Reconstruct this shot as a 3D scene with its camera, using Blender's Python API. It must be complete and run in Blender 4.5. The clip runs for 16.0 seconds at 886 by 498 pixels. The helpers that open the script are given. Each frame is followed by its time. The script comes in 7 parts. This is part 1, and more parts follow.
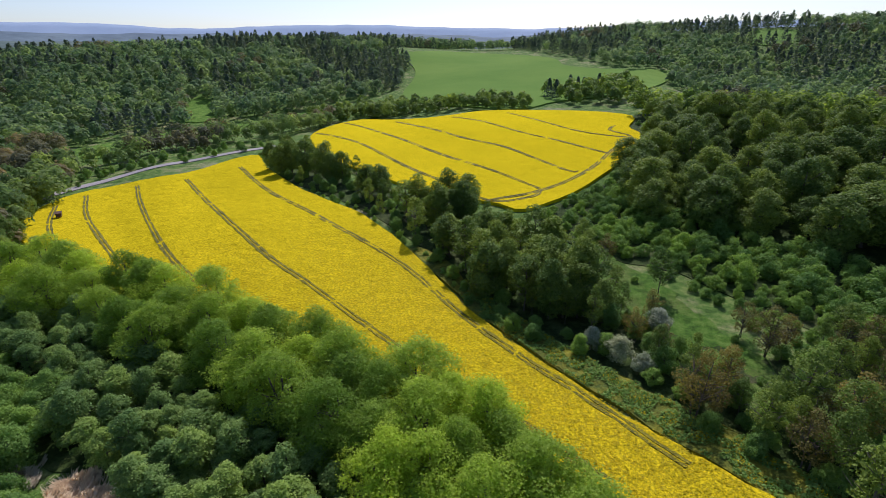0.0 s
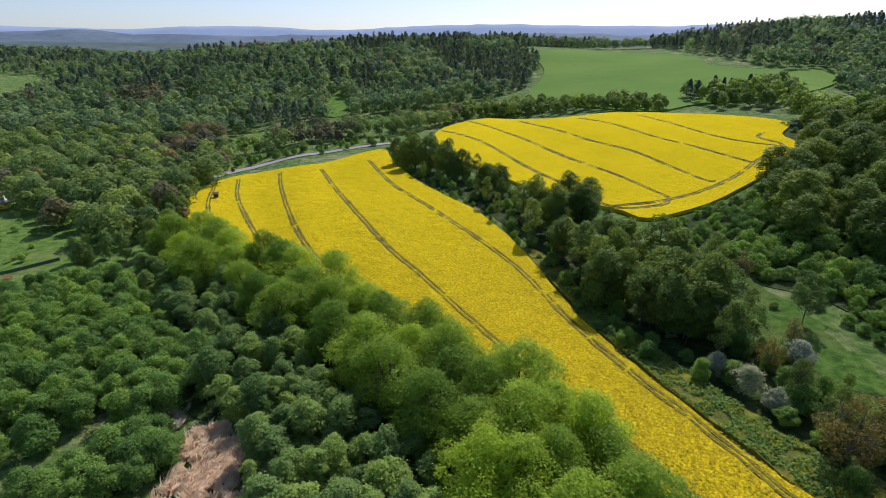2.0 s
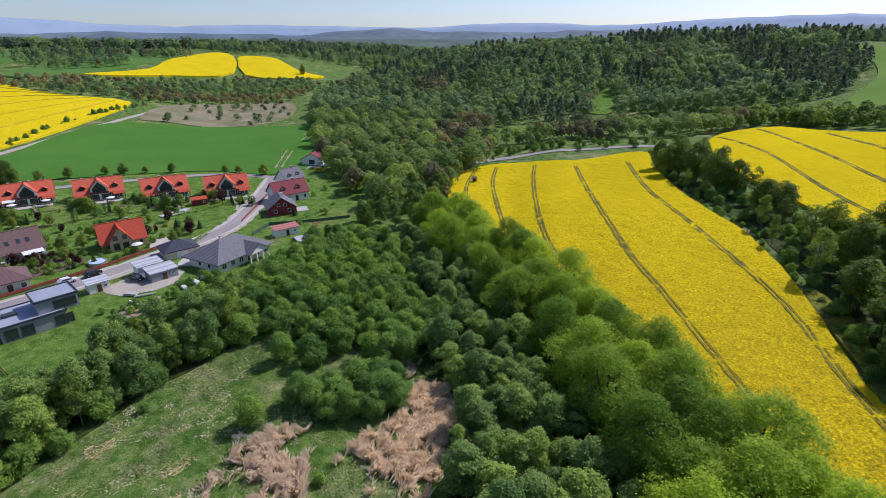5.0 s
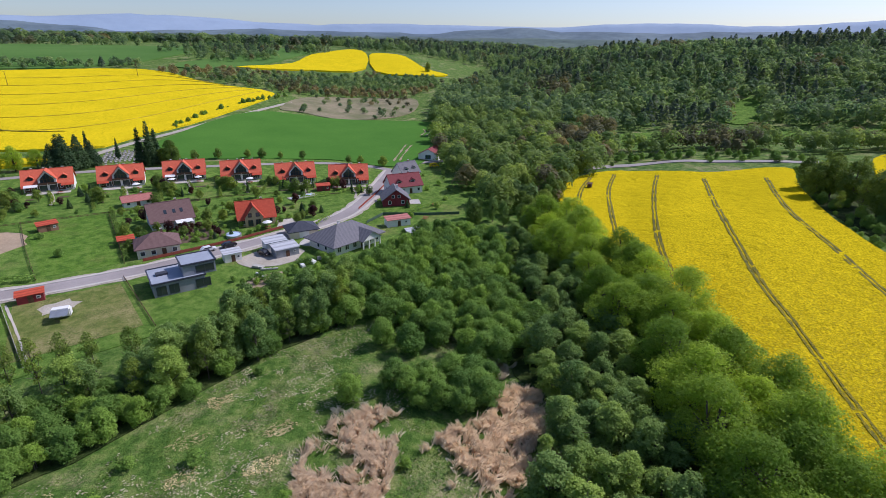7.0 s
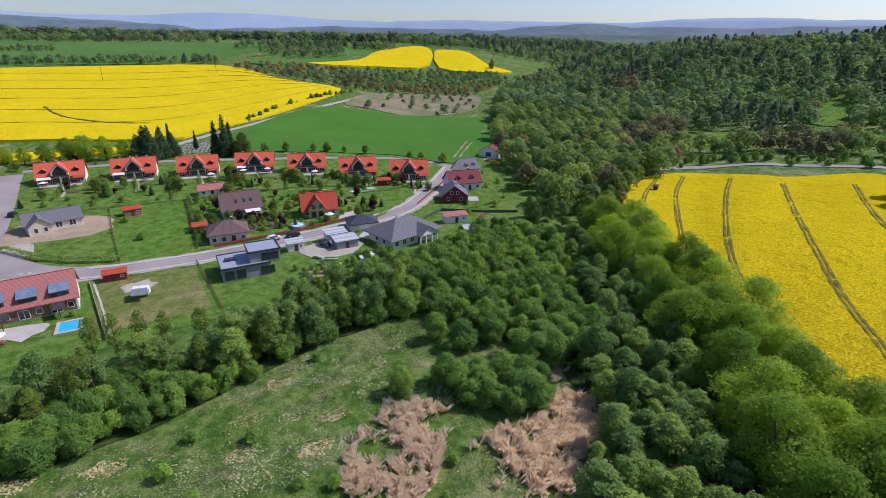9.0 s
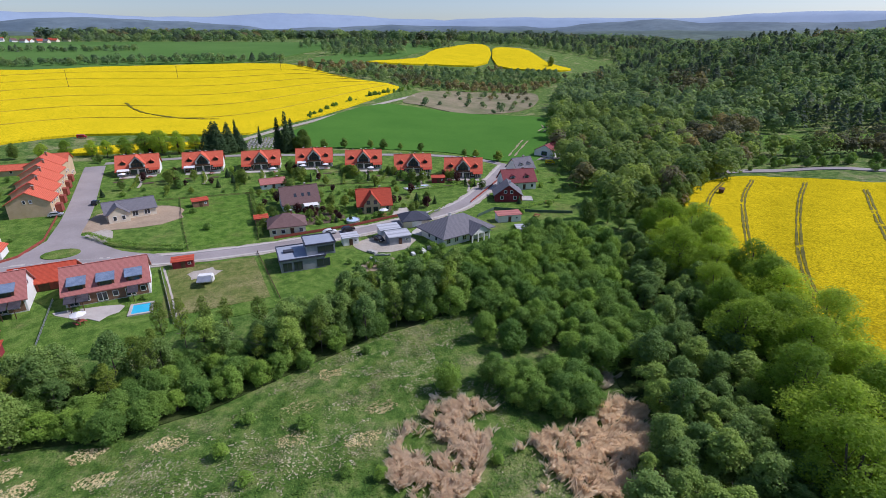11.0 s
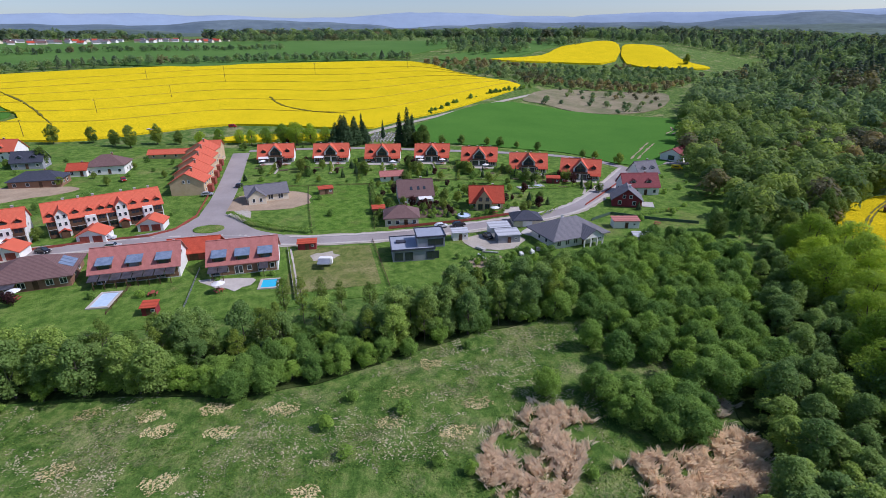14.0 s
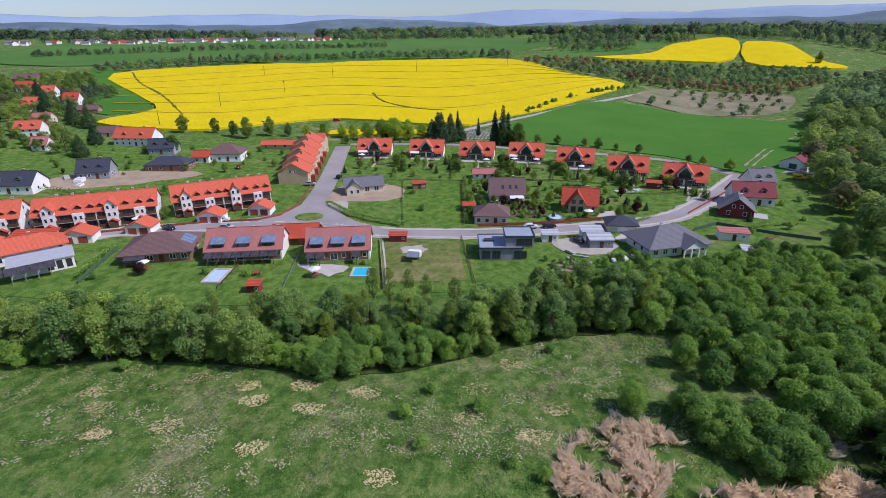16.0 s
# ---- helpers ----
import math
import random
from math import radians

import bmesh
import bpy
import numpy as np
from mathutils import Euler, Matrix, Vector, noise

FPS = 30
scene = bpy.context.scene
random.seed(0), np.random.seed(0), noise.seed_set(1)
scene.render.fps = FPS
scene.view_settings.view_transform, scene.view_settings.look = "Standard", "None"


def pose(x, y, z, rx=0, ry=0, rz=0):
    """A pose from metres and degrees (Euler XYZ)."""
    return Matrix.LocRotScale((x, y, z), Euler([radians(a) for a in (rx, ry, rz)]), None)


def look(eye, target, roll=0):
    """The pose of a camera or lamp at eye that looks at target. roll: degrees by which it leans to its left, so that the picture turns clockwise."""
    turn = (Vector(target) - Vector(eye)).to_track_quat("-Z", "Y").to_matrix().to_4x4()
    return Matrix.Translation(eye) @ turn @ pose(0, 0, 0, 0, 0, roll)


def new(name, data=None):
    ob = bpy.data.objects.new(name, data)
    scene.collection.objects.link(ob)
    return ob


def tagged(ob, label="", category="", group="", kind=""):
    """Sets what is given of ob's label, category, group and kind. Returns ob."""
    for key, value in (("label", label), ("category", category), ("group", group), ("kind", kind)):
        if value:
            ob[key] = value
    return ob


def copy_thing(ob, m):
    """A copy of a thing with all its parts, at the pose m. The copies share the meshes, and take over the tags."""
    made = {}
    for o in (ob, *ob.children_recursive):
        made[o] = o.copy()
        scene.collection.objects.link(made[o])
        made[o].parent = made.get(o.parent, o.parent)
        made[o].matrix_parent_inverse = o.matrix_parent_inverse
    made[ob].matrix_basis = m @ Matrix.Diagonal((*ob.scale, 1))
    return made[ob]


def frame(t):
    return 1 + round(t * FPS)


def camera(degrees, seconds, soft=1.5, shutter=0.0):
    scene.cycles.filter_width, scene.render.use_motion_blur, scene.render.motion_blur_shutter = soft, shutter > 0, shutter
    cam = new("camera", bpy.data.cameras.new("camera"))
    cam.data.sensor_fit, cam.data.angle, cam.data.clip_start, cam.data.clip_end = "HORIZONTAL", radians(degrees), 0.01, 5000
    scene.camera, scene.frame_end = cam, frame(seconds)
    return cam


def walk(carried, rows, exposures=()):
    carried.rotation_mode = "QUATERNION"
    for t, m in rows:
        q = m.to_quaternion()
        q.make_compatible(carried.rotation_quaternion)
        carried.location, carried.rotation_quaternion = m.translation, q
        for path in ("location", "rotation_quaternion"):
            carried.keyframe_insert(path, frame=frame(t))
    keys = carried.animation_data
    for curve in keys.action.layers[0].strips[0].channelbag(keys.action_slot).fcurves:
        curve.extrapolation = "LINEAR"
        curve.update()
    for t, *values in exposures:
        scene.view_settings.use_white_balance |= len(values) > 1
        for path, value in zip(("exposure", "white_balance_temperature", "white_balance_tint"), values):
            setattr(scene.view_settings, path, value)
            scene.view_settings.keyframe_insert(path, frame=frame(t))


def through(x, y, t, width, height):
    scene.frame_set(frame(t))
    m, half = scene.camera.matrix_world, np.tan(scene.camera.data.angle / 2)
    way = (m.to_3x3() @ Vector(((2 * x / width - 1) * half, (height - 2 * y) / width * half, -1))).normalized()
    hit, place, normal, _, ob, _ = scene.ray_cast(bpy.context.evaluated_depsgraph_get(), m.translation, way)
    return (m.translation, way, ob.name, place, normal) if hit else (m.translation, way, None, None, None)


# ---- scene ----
cam = camera(82.06, 16.0, soft=0.55)
EYE = 55.0
# seconds, heading, tilt, lean: a hovering drone that turns on the spot
ROWS = [
    (0.0, 0.00, -21.24, -0.28),
    (0.5, 2.17, -21.26, -0.33),
    (1.0, 5.01, -21.28, -0.39),
    (1.5, 8.70, -21.28, -0.43),
    (2.0, 13.63, -21.23, -0.48),
    (2.5, 18.71, -21.25, -0.48),
    (3.0, 24.16, -21.26, -0.48),
    (3.5, 28.72, -21.32, -0.41),
    (4.0, 33.08, -21.33, -0.36),
    (4.5, 37.04, -21.38, -0.35),
    (5.0, 41.91, -21.45, -0.37),
    (7.5, 56.72, -21.60, 0.68),
    (8.0, 58.67, -21.74, 0.62),
    (8.5, 59.97, -21.84, 0.57),
    (9.0, 61.41, -21.90, 0.43),
    (11.5, 69.20, -22.18, -0.12),
    (12.0, 70.75, -22.22, -0.23),
    (12.5, 72.52, -22.24, -0.30),
    (13.0, 74.57, -22.26, -0.39),
    (13.5, 77.24, -22.28, -0.39),
    (14.0, 80.77, -22.31, -0.48),
    (14.5, 83.66, -22.37, -0.52),
    (15.0, 86.26, -22.40, -0.57),
    (15.5, 88.95, -22.43, -0.66),
    (16.0, 91.41, -22.43, -0.74),
]
walk(cam, [(t, pose(0, 0, EYE, 90 + tilt, 0, heading) @ pose(0, 0, 0, 0, 0, lean)) for t, heading, tilt, lean in ROWS],
     [(0, -0.18, 5900, 21), (4, -0.18, 5900, 21), (9, -0.21, 5900, 21), (16, -0.25, 5750, 22)])

# ---- light ----
SUN_AZ, SUN_EL = radians(-12), radians(47)      # azimuth counted from +y towards -x
world = bpy.data.worlds.new("sky")
scene.world = world
world.use_nodes = True
wn = world.node_tree
sky = wn.nodes.new("ShaderNodeTexSky")
sky.sky_type, sky.sun_disc = "NISHITA", False
sky.sun_elevation, sky.sun_rotation = SUN_EL, -SUN_AZ
sky.air_density, sky.dust_density, sky.ozone_density, sky.altitude = 1.0, 1.3, 2.4, 400
wn.nodes["Background"].inputs[1].default_value = 0.138
wn.links.new(sky.outputs[0], wn.nodes["Background"].inputs[0])
sun_data = bpy.data.lights.new("sun", "SUN")
sun_data.energy, sun_data.angle, sun_data.color = 4.5, radians(0.55), (1.0, 0.955, 0.88)
sun = new("sun", sun_data)
sun.matrix_world = look((0, 0, 300), (math.sin(SUN_AZ) * 100, -math.cos(SUN_AZ) * 100, 300 - 100 * math.tan(SUN_EL)))


# ---- materials ----
def mat(name, rough=0.8, metal=0.0, spec=0.3):
    m = bpy.data.materials.new(name)
    m.use_nodes = True
    b = m.node_tree.nodes["Principled BSDF"]
    b.inputs["Roughness"].default_value, b.inputs["Metallic"].default_value = rough, metal
    b.inputs["Specular IOR Level"].default_value = spec
    return m, m.node_tree, b


def noise_tex(nt, scale, detail=3.0, rough=0.6, coord="Object", stretch=None):
    tc = nt.nodes.new("ShaderNodeTexCoord")
    n = nt.nodes.new("ShaderNodeTexNoise")
    n.inputs["Scale"].default_value, n.inputs["Detail"].default_value, n.inputs["Roughness"].default_value = scale, detail, rough
    if stretch:
        mp = nt.nodes.new("ShaderNodeMapping")
        mp.inputs["Scale"].default_value = stretch
        nt.links.new(tc.outputs[coord], mp.inputs[0])
        nt.links.new(mp.outputs[0], n.inputs[0])
    else:
        nt.links.new(tc.outputs[coord], n.inputs[0])
    return n.outputs[0]


def ramp(nt, fac, stops):
    r = nt.nodes.new("ShaderNodeValToRGB")
    while len(r.color_ramp.elements) < len(stops):
        r.color_ramp.elements.new(0.5)
    for e, (p, c) in zip(r.color_ramp.elements, stops):
        e.position, e.color = p, (*c, 1)
    nt.links.new(fac, r.inputs[0])
    return r.outputs[0]


def mix(nt, fac, a, b, mode="MIX"):
    x = nt.nodes.new("ShaderNodeMix")
    x.data_type, x.blend_type = "RGBA", mode
    for sock, v in ((x.inputs[0], fac), (x.inputs[6], a), (x.inputs[7], b)):
        if isinstance(v, bpy.types.NodeSocket):
            nt.links.new(v, sock)
        elif isinstance(v, (int, float)):
            sock.default_value = v
        else:
            sock.default_value = (*v, 1)
    return x.outputs[2]


def bump(nt, b, height, strength=0.5, dist=0.1):
    n = nt.nodes.new("ShaderNodeBump")
    n.inputs["Strength"].default_value, n.inputs["Distance"].default_value = strength, dist
    nt.links.new(height, n.inputs["Height"])
    nt.links.new(n.outputs[0], b.inputs["Normal"])


def two_scale(name, c1, c2, s1, s2, rough=0.85, bump_d=0.0, dark=0.75, metal=0.0, spec=0.3, coord="Object", stretch=None):
    """A surface whose colour wanders between c1 and c2 at the coarse scale s1, with grain at s2."""
    m, nt, b = mat(name, rough, metal, spec)
    coarse, fine = noise_tex(nt, s1, 4, 0.6, coord, stretch), noise_tex(nt, s2, 3, 0.7, coord, stretch)
    c = ramp(nt, coarse, [(0.35, c1), (0.65, c2)])
    g = ramp(nt, fine, [(0.3, (dark,) * 3), (0.7, (1.0, 1.0, 1.0))])
    nt.links.new(mix(nt, 1.0, c, g, "MULTIPLY"), b.inputs["Base Color"])
    if bump_d:
        bump(nt, b, fine, 0.8, bump_d)
    return m


def leaf_mat(name, c1, c2, c3, through=0.35, tint=(1.15, 1.15, 0.7), drift=0.6, wood=False):
    """Foliage: each leaf clump has a tone of its own, each tree another; light shines through."""
    m, nt, b = mat(name, 0.62, 0, 0.12)
    geo, info = nt.nodes.new("ShaderNodeNewGeometry"), nt.nodes.new("ShaderNodeObjectInfo")
    fac = mix(nt, 0.3 if wood else 0.55, ramp(nt, noise_tex(nt, drift, 3, 0.6), [(0.3, (0, 0, 0)), (0.7, (1, 1, 1))]), geo.outputs["Random Per Island"])
    c = ramp(nt, fac, [(0.0, c1), (0.55, c2), (1.0, c3)])
    tone = info.outputs["Random"]
    if wood:
        own = nt.nodes.new("ShaderNodeAttribute")
        own.attribute_name = "tone"
        tone = own.outputs["Fac"]
    tree = ramp(nt, tone, [(0.0, (0.62, 0.72, 0.76)), (0.5, (1.0, 1.0, 1.0)), (1.0, (1.36, 1.26, 0.95))])
    c = mix(nt, 1.0, c, tree, "MULTIPLY")
    nt.links.new(c, b.inputs["Base Color"])
    t = nt.nodes.new("ShaderNodeBsdfTranslucent")
    nt.links.new(mix(nt, 1.0, c, tint, "MULTIPLY"), t.inputs[0])
    ms = nt.nodes.new("ShaderNodeMixShader")
    ms.inputs[0].default_value = through + 0.08
    nt.links.new(b.outputs[0], ms.inputs[1])
    nt.links.new(t.outputs[0], ms.inputs[2])
    nt.links.new(ms.outputs[0], nt.nodes["Material Output"].inputs[0])
    return m


def ground_mat(name, greens, straw, amount, s_patch=0.06):
    m, nt, b = mat(name, 0.95, 0, 0.1)
    big, mid, fine = noise_tex(nt, s_patch, 6, 0.65), noise_tex(nt, 0.35, 5, 0.7), noise_tex(nt, 2.2, 4, 0.75)
    g = ramp(nt, mid, [(0.40, greens[0]), (0.5, greens[1]), (0.60, greens[2])])
    f = ramp(nt, big, [(amount, (0, 0, 0)), (amount + 0.16, (1, 1, 1))])
    f2 = ramp(nt, fine, [(0.38, (0, 0, 0)), (0.62, (1, 1, 1))])
    c = mix(nt, mix(nt, 1.0, f, f2, "MULTIPLY"), g, straw)
    grain = ramp(nt, noise_tex(nt, 5.0, 3, 0.8), [(0.3, (0.5, 0.5, 0.5)), (0.7, (1.2, 1.2, 1.2))])
    nt.links.new(mix(nt, 1.0, c, grain, "MULTIPLY"), b.inputs["Base Color"])
    bump(nt, b, fine, 0.9, 0.35)
    return m


def rape_mat(name, s_fine=3.0, green=0.42, thin=1.0):
    m, nt, b = mat(name, 1.0, 0, 0.0)
    big, fine, tiny = noise_tex(nt, 0.05, 4, 0.6), noise_tex(nt, s_fine, 3, 0.75), noise_tex(nt, s_fine * 3.1, 2, 0.7)
    c = ramp(nt, fine, [(0.32, (0.30 * thin ** 2, 0.25 * thin ** 1.6, 0.008)), (green + 0.05, (0.60 * thin, 0.45 * thin, 0.006)), (0.64, (0.86 * thin ** 0.4, 0.65 * thin ** 0.4, 0.01))])
    tone = ramp(nt, big, [(0.3, (0.86, 0.88, 0.9)), (0.7, (1.0, 1.0, 1.0))])
    nt.links.new(mix(nt, 1.0, c, tone, "MULTIPLY"), b.inputs["Base Color"])
    bump(nt, b, tiny, 0.6, 0.15)
    return m


M_GROUND = ground_mat("meadow_grass", ((0.062, 0.13, 0.022), (0.112, 0.2, 0.036), (0.2, 0.262, 0.07)), (0.5, 0.4, 0.24), 0.52)
M_LAWN = ground_mat("lawn_grass", ((0.082, 0.16, 0.024), (0.125, 0.228, 0.034), (0.185, 0.28, 0.055)), (0.34, 0.31, 0.12), 0.55)
M_RAVINE = ground_mat("ravine_grass", ((0.08, 0.165, 0.02), (0.12, 0.235, 0.028), (0.17, 0.275, 0.045)), (0.26, 0.26, 0.08), 0.58)
M_LUSH = ground_mat("lush_grass", ((0.05, 0.115, 0.014), (0.085, 0.175, 0.02), (0.125, 0.215, 0.035)), (0.16, 0.17, 0.05), 0.5)
M_CROP = two_scale("young_cereal", (0.07, 0.185, 0.028), (0.09, 0.22, 0.034), 0.02, 1.2, 1.0, 0.05, 0.8, spec=0.03)
M_CROPFAR = two_scale("far_cereal", (0.085, 0.18, 0.04), (0.11, 0.21, 0.05), 0.01, 0.3, 1.0, 0.0, 0.85, spec=0.03)
M_SCRUB = two_scale("dry_scrub", (0.34, 0.28, 0.17), (0.19, 0.19, 0.085), 0.05, 0.4, 0.95, 0.2, 0.6)
M_RAPE = rape_mat("rapeseed_flowers", 2.1)
M_RAPENEAR = rape_mat("rapeseed_flowers_near", 2.1, 0.43, 0.9)
M_RAPEFAR = rape_mat("rapeseed_flowers_far", 1.1, 0.36)
M_TRAM = two_scale("trodden_rapeseed", (0.12, 0.115, 0.011), (0.28, 0.23, 0.013), 0.4, 3.0, 0.9, 0.1, 0.5)
M_ASPH = two_scale("worn_asphalt", (0.29, 0.255, 0.245), (0.36, 0.32, 0.31), 0.08, 2.0, 0.9, 0.0, 0.88)
M_GRAVEL = two_scale("pale_gravel", (0.42, 0.37, 0.30), (0.52, 0.47, 0.40), 0.2, 2.5, 0.95, 0.05, 0.7)
M_SAND = two_scale("bare_sandy_soil", (0.46, 0.35, 0.24), (0.36, 0.27, 0.18), 0.2, 1.5, 0.95, 0.08, 0.75)
M_STRAW = two_scale("dry_straw", (0.46, 0.36, 0.25), (0.34, 0.27, 0.17), 0.5, 4.0, 0.95, 0.1, 0.6)
M_BARK = two_scale("grey_bark", (0.10, 0.08, 0.06), (0.19, 0.16, 0.13), 1.0, 8.0, 0.9, 0.03, 0.6, stretch=(1, 1, 0.25))
L_WILLOW = leaf_mat("willow_leaves", (0.225, 0.33, 0.04), (0.33, 0.455, 0.058), (0.45, 0.575, 0.105), 0.55)
L_ALDER = leaf_mat("alder_leaves", (0.145, 0.235, 0.06), (0.235, 0.345, 0.092), (0.335, 0.45, 0.135))
L_GROVE = leaf_mat("sallow_leaves", (0.125, 0.225, 0.044), (0.205, 0.335, 0.068), (0.305, 0.45, 0.105))
L_OAK = leaf_mat("oak_leaves", (0.105, 0.165, 0.033), (0.18, 0.255, 0.048), (0.28, 0.355, 0.074))
L_OAKFAR = leaf_mat("field_tree_leaves", (0.12, 0.18, 0.04), (0.20, 0.285, 0.06), (0.30, 0.38, 0.09), 0.4, drift=0.08, wood=True)
L_SPRUCE = leaf_mat("spruce_needles", (0.030, 0.064, 0.028), (0.055, 0.102, 0.041), (0.087, 0.137, 0.055), 0.1)
L_COPPER = leaf_mat("reddish_new_leaves", (0.126, 0.112, 0.035), (0.196, 0.168, 0.049), (0.252, 0.224, 0.070))
L_BLOSSOM = leaf_mat("hawthorn_blossom", (0.144, 0.204, 0.072), (0.360, 0.396, 0.240), (0.660, 0.660, 0.540), 0.3, (1.0, 1.0, 0.9))
L_PLUM = leaf_mat("plum_leaves", (0.042, 0.017, 0.020), (0.070, 0.028, 0.028), (0.112, 0.042, 0.042))
L_REED = leaf_mat("dead_reed", (0.62, 0.525, 0.41), (0.79, 0.69, 0.56), (0.9, 0.82, 0.7), 0.5, (1.0, 0.97, 0.92))
L_STRAW = leaf_mat("dry_grass_blades", (0.5, 0.42, 0.25), (0.64, 0.55, 0.36), (0.76, 0.67, 0.48), 0.3, (1.0, 1.0, 0.9))
# Undergrowth floor with the trees' shade put into its dark greens.
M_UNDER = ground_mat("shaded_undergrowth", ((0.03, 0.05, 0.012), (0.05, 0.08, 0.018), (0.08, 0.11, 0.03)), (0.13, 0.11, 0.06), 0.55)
L_RAPE = leaf_mat("rapeseed_heads", (0.44, 0.34, 0.004), (0.62, 0.48, 0.004), (0.8, 0.62, 0.006), 0.3, (1.1, 1.05, 0.3))


# ---- terrain ----
R_KNOTS = (0, 100, 180, 290, 400, 500, 600, 750, 900, 1400, 2200, 3400, 5200)
HILLS = {   # heading in degrees: height of the ground at each distance in R_KNOTS
    -60: (0, 2, 8, 20, 30, 42.4, 55, 72.9, 85, 95, 100, 110, 110),
    -45: (0, 1, 8, 24, 16, 16, 28, 62, 86, 92, 96, 110, 110),
    -30: (0, 0, 7, 22, 14, 14, 26, 62, 84, 90, 95, 110, 110),
    -20: (0, 0.4, 4.7, 16.7, 24.5, 30, 42, 62, 80, 84, 86, 100, 100),
    -5: (0, 1, 6, 18, 18, 24.6, 35, 47.8, 56, 60, 60, 80, 80),
    8: (0, 1.5, 6, 11.6, 9.5, 18, 30, 60, 63, 56, 52, 75, 75),
    20: (0, 2, 6, 6, 2, 10, 30, 60, 62, 48, 44, 70, 70),
    28: (0, 1.3, 3.9, 3.9, 1.3, 10, 32, 54, 54, 46, 44, 72, 72),
    35: (0, 0.3, 0.9, 0.9, 0.3, 12, 34, 50, 48, 42, 44, 74, 74),
    43: (0, 0, 0, 0, 0.1, 6, 22, 37, 38, 38, 46, 75, 75),
    49: (0, 0, 0, 0, 0.4, 2, 9, 13, 22, 50, 54, 78, 78),
    60: (0, 0, 0, 0, 1, 2.1, 4, 22.1, 42, 58, 64, 90, 90),
    80: (0, 0, 0, 2, 8, 15.7, 24, 36.3, 46, 60, 75, 100, 100),
    100: (0, 0, 1, 3, 8, 15.6, 24, 35.1, 44, 60, 75, 100, 100),
    140: (0, 0, 2, 6, 12, 16.9, 22, 31.2, 40, 60, 75, 100, 100),
    300: (0, 2, 8, 20, 30, 42.4, 55, 72.9, 85, 95, 100, 110, 110),
}
A_KNOTS = tuple(HILLS)


def profile(z, j, r):
    def slope(k):
        if k <= 0 or k >= len(R_KNOTS) - 1:
            return 0.0
        a = (z[k] - z[k - 1]) / (R_KNOTS[k] - R_KNOTS[k - 1])
        b = (z[k + 1] - z[k]) / (R_KNOTS[k + 1] - R_KNOTS[k])
        return 0.0 if a * b <= 0 else 2 * a * b / (a + b)
    h = R_KNOTS[j + 1] - R_KNOTS[j]
    s = (r - R_KNOTS[j]) / h
    return (z[j] * (1 + 2 * s) * (1 - s) ** 2 + slope(j) * h * s * (1 - s) ** 2
            + z[j + 1] * s * s * (3 - 2 * s) + slope(j + 1) * h * s * s * (s - 1))


def height(x, y):
    r, a = min(math.hypot(x, y), 5199.0), math.degrees(math.atan2(-x, y))
    if a < -60:
        a += 360
    i = min(max(k for k in range(len(A_KNOTS)) if A_KNOTS[k] <= a), len(A_KNOTS) - 2)
    u = (a - A_KNOTS[i]) / (A_KNOTS[i + 1] - A_KNOTS[i])
    u = u * u * (3 - 2 * u)
    j = max(k for k in range(len(R_KNOTS)) if R_KNOTS[k] <= r)
    return (1 - u) * profile(HILLS[A_KNOTS[i]], j, r) + u * profile(HILLS[A_KNOTS[i + 1]], j, r)


def ang(a, r):
    return (-math.sin(radians(a)) * r, math.cos(radians(a)) * r)


def mesh_object(name, verts, faces, material, parent=None, smooth=False):
    me = bpy.data.meshes.new(name)
    me.from_pydata(verts, [], faces)
    me.materials.append(material)
    if smooth:
        me.polygons.foreach_set("use_smooth", [True] * len(me.polygons))
    ob = new(name, me)
    if parent:
        ob.parent = parent
    return ob


def part(name, bm, material, parent, label=""):
    me = bpy.data.meshes.new(name)
    bm.to_mesh(me)
    bm.free()
    me.materials.append(material)
    ob = new(name, me)
    ob.parent = parent
    if label:
        ob["label"] = label
    return ob


def build_ground():
    rings, r = [0.01], 6.0
    while r < 4900:
        rings.append(r)
        r += max(3.0, r * 0.028)
    rings.append(4950)
    n = 360
    verts, faces = [], []
    for r in rings:
        for k in range(n):
            a = 2 * math.pi * k / n
            x, y = -math.sin(a) * r, math.cos(a) * r
            verts.append((x, y, height(x, y) + 0.12 * noise.noise((x * 0.09, y * 0.09, 0)) - 0.12))
    faces.append(tuple(range(n)))
    for i in range(len(rings) - 1):
        for k in range(n):
            k2 = (k + 1) % n
            faces.append((i * n + k, i * n + k2, (i + 1) * n + k2, (i + 1) * n + k))
    g = mesh_object("ground", verts, faces, M_GROUND, smooth=True)
    tagged(g, "uneven green meadow ground with dry straw patches", "ground", kind="structure")


build_ground()


def smooth_line(pts, per=6, closed=False):
    out, n = [], len(pts)
    for i in range(n if closed else n - 1):
        if closed:
            p = [pts[(i + k) % n] for k in (-1, 0, 1, 2)]
        else:
            p = [pts[min(max(i + k, 0), n - 1)] for k in (-1, 0, 1, 2)]
        p = [np.array(q, float) for q in p]
        for s in range(per):
            u = s / per
            out.append(tuple(0.5 * (2 * p[1] + (p[2] - p[0]) * u + (2 * p[0] - 5 * p[1] + 4 * p[2] - p[3]) * u * u
                                    + (3 * p[1] - p[0] - 3 * p[2] + p[3]) * u ** 3)))
    if not closed:
        out.append(tuple(map(float, pts[-1])))
    return out


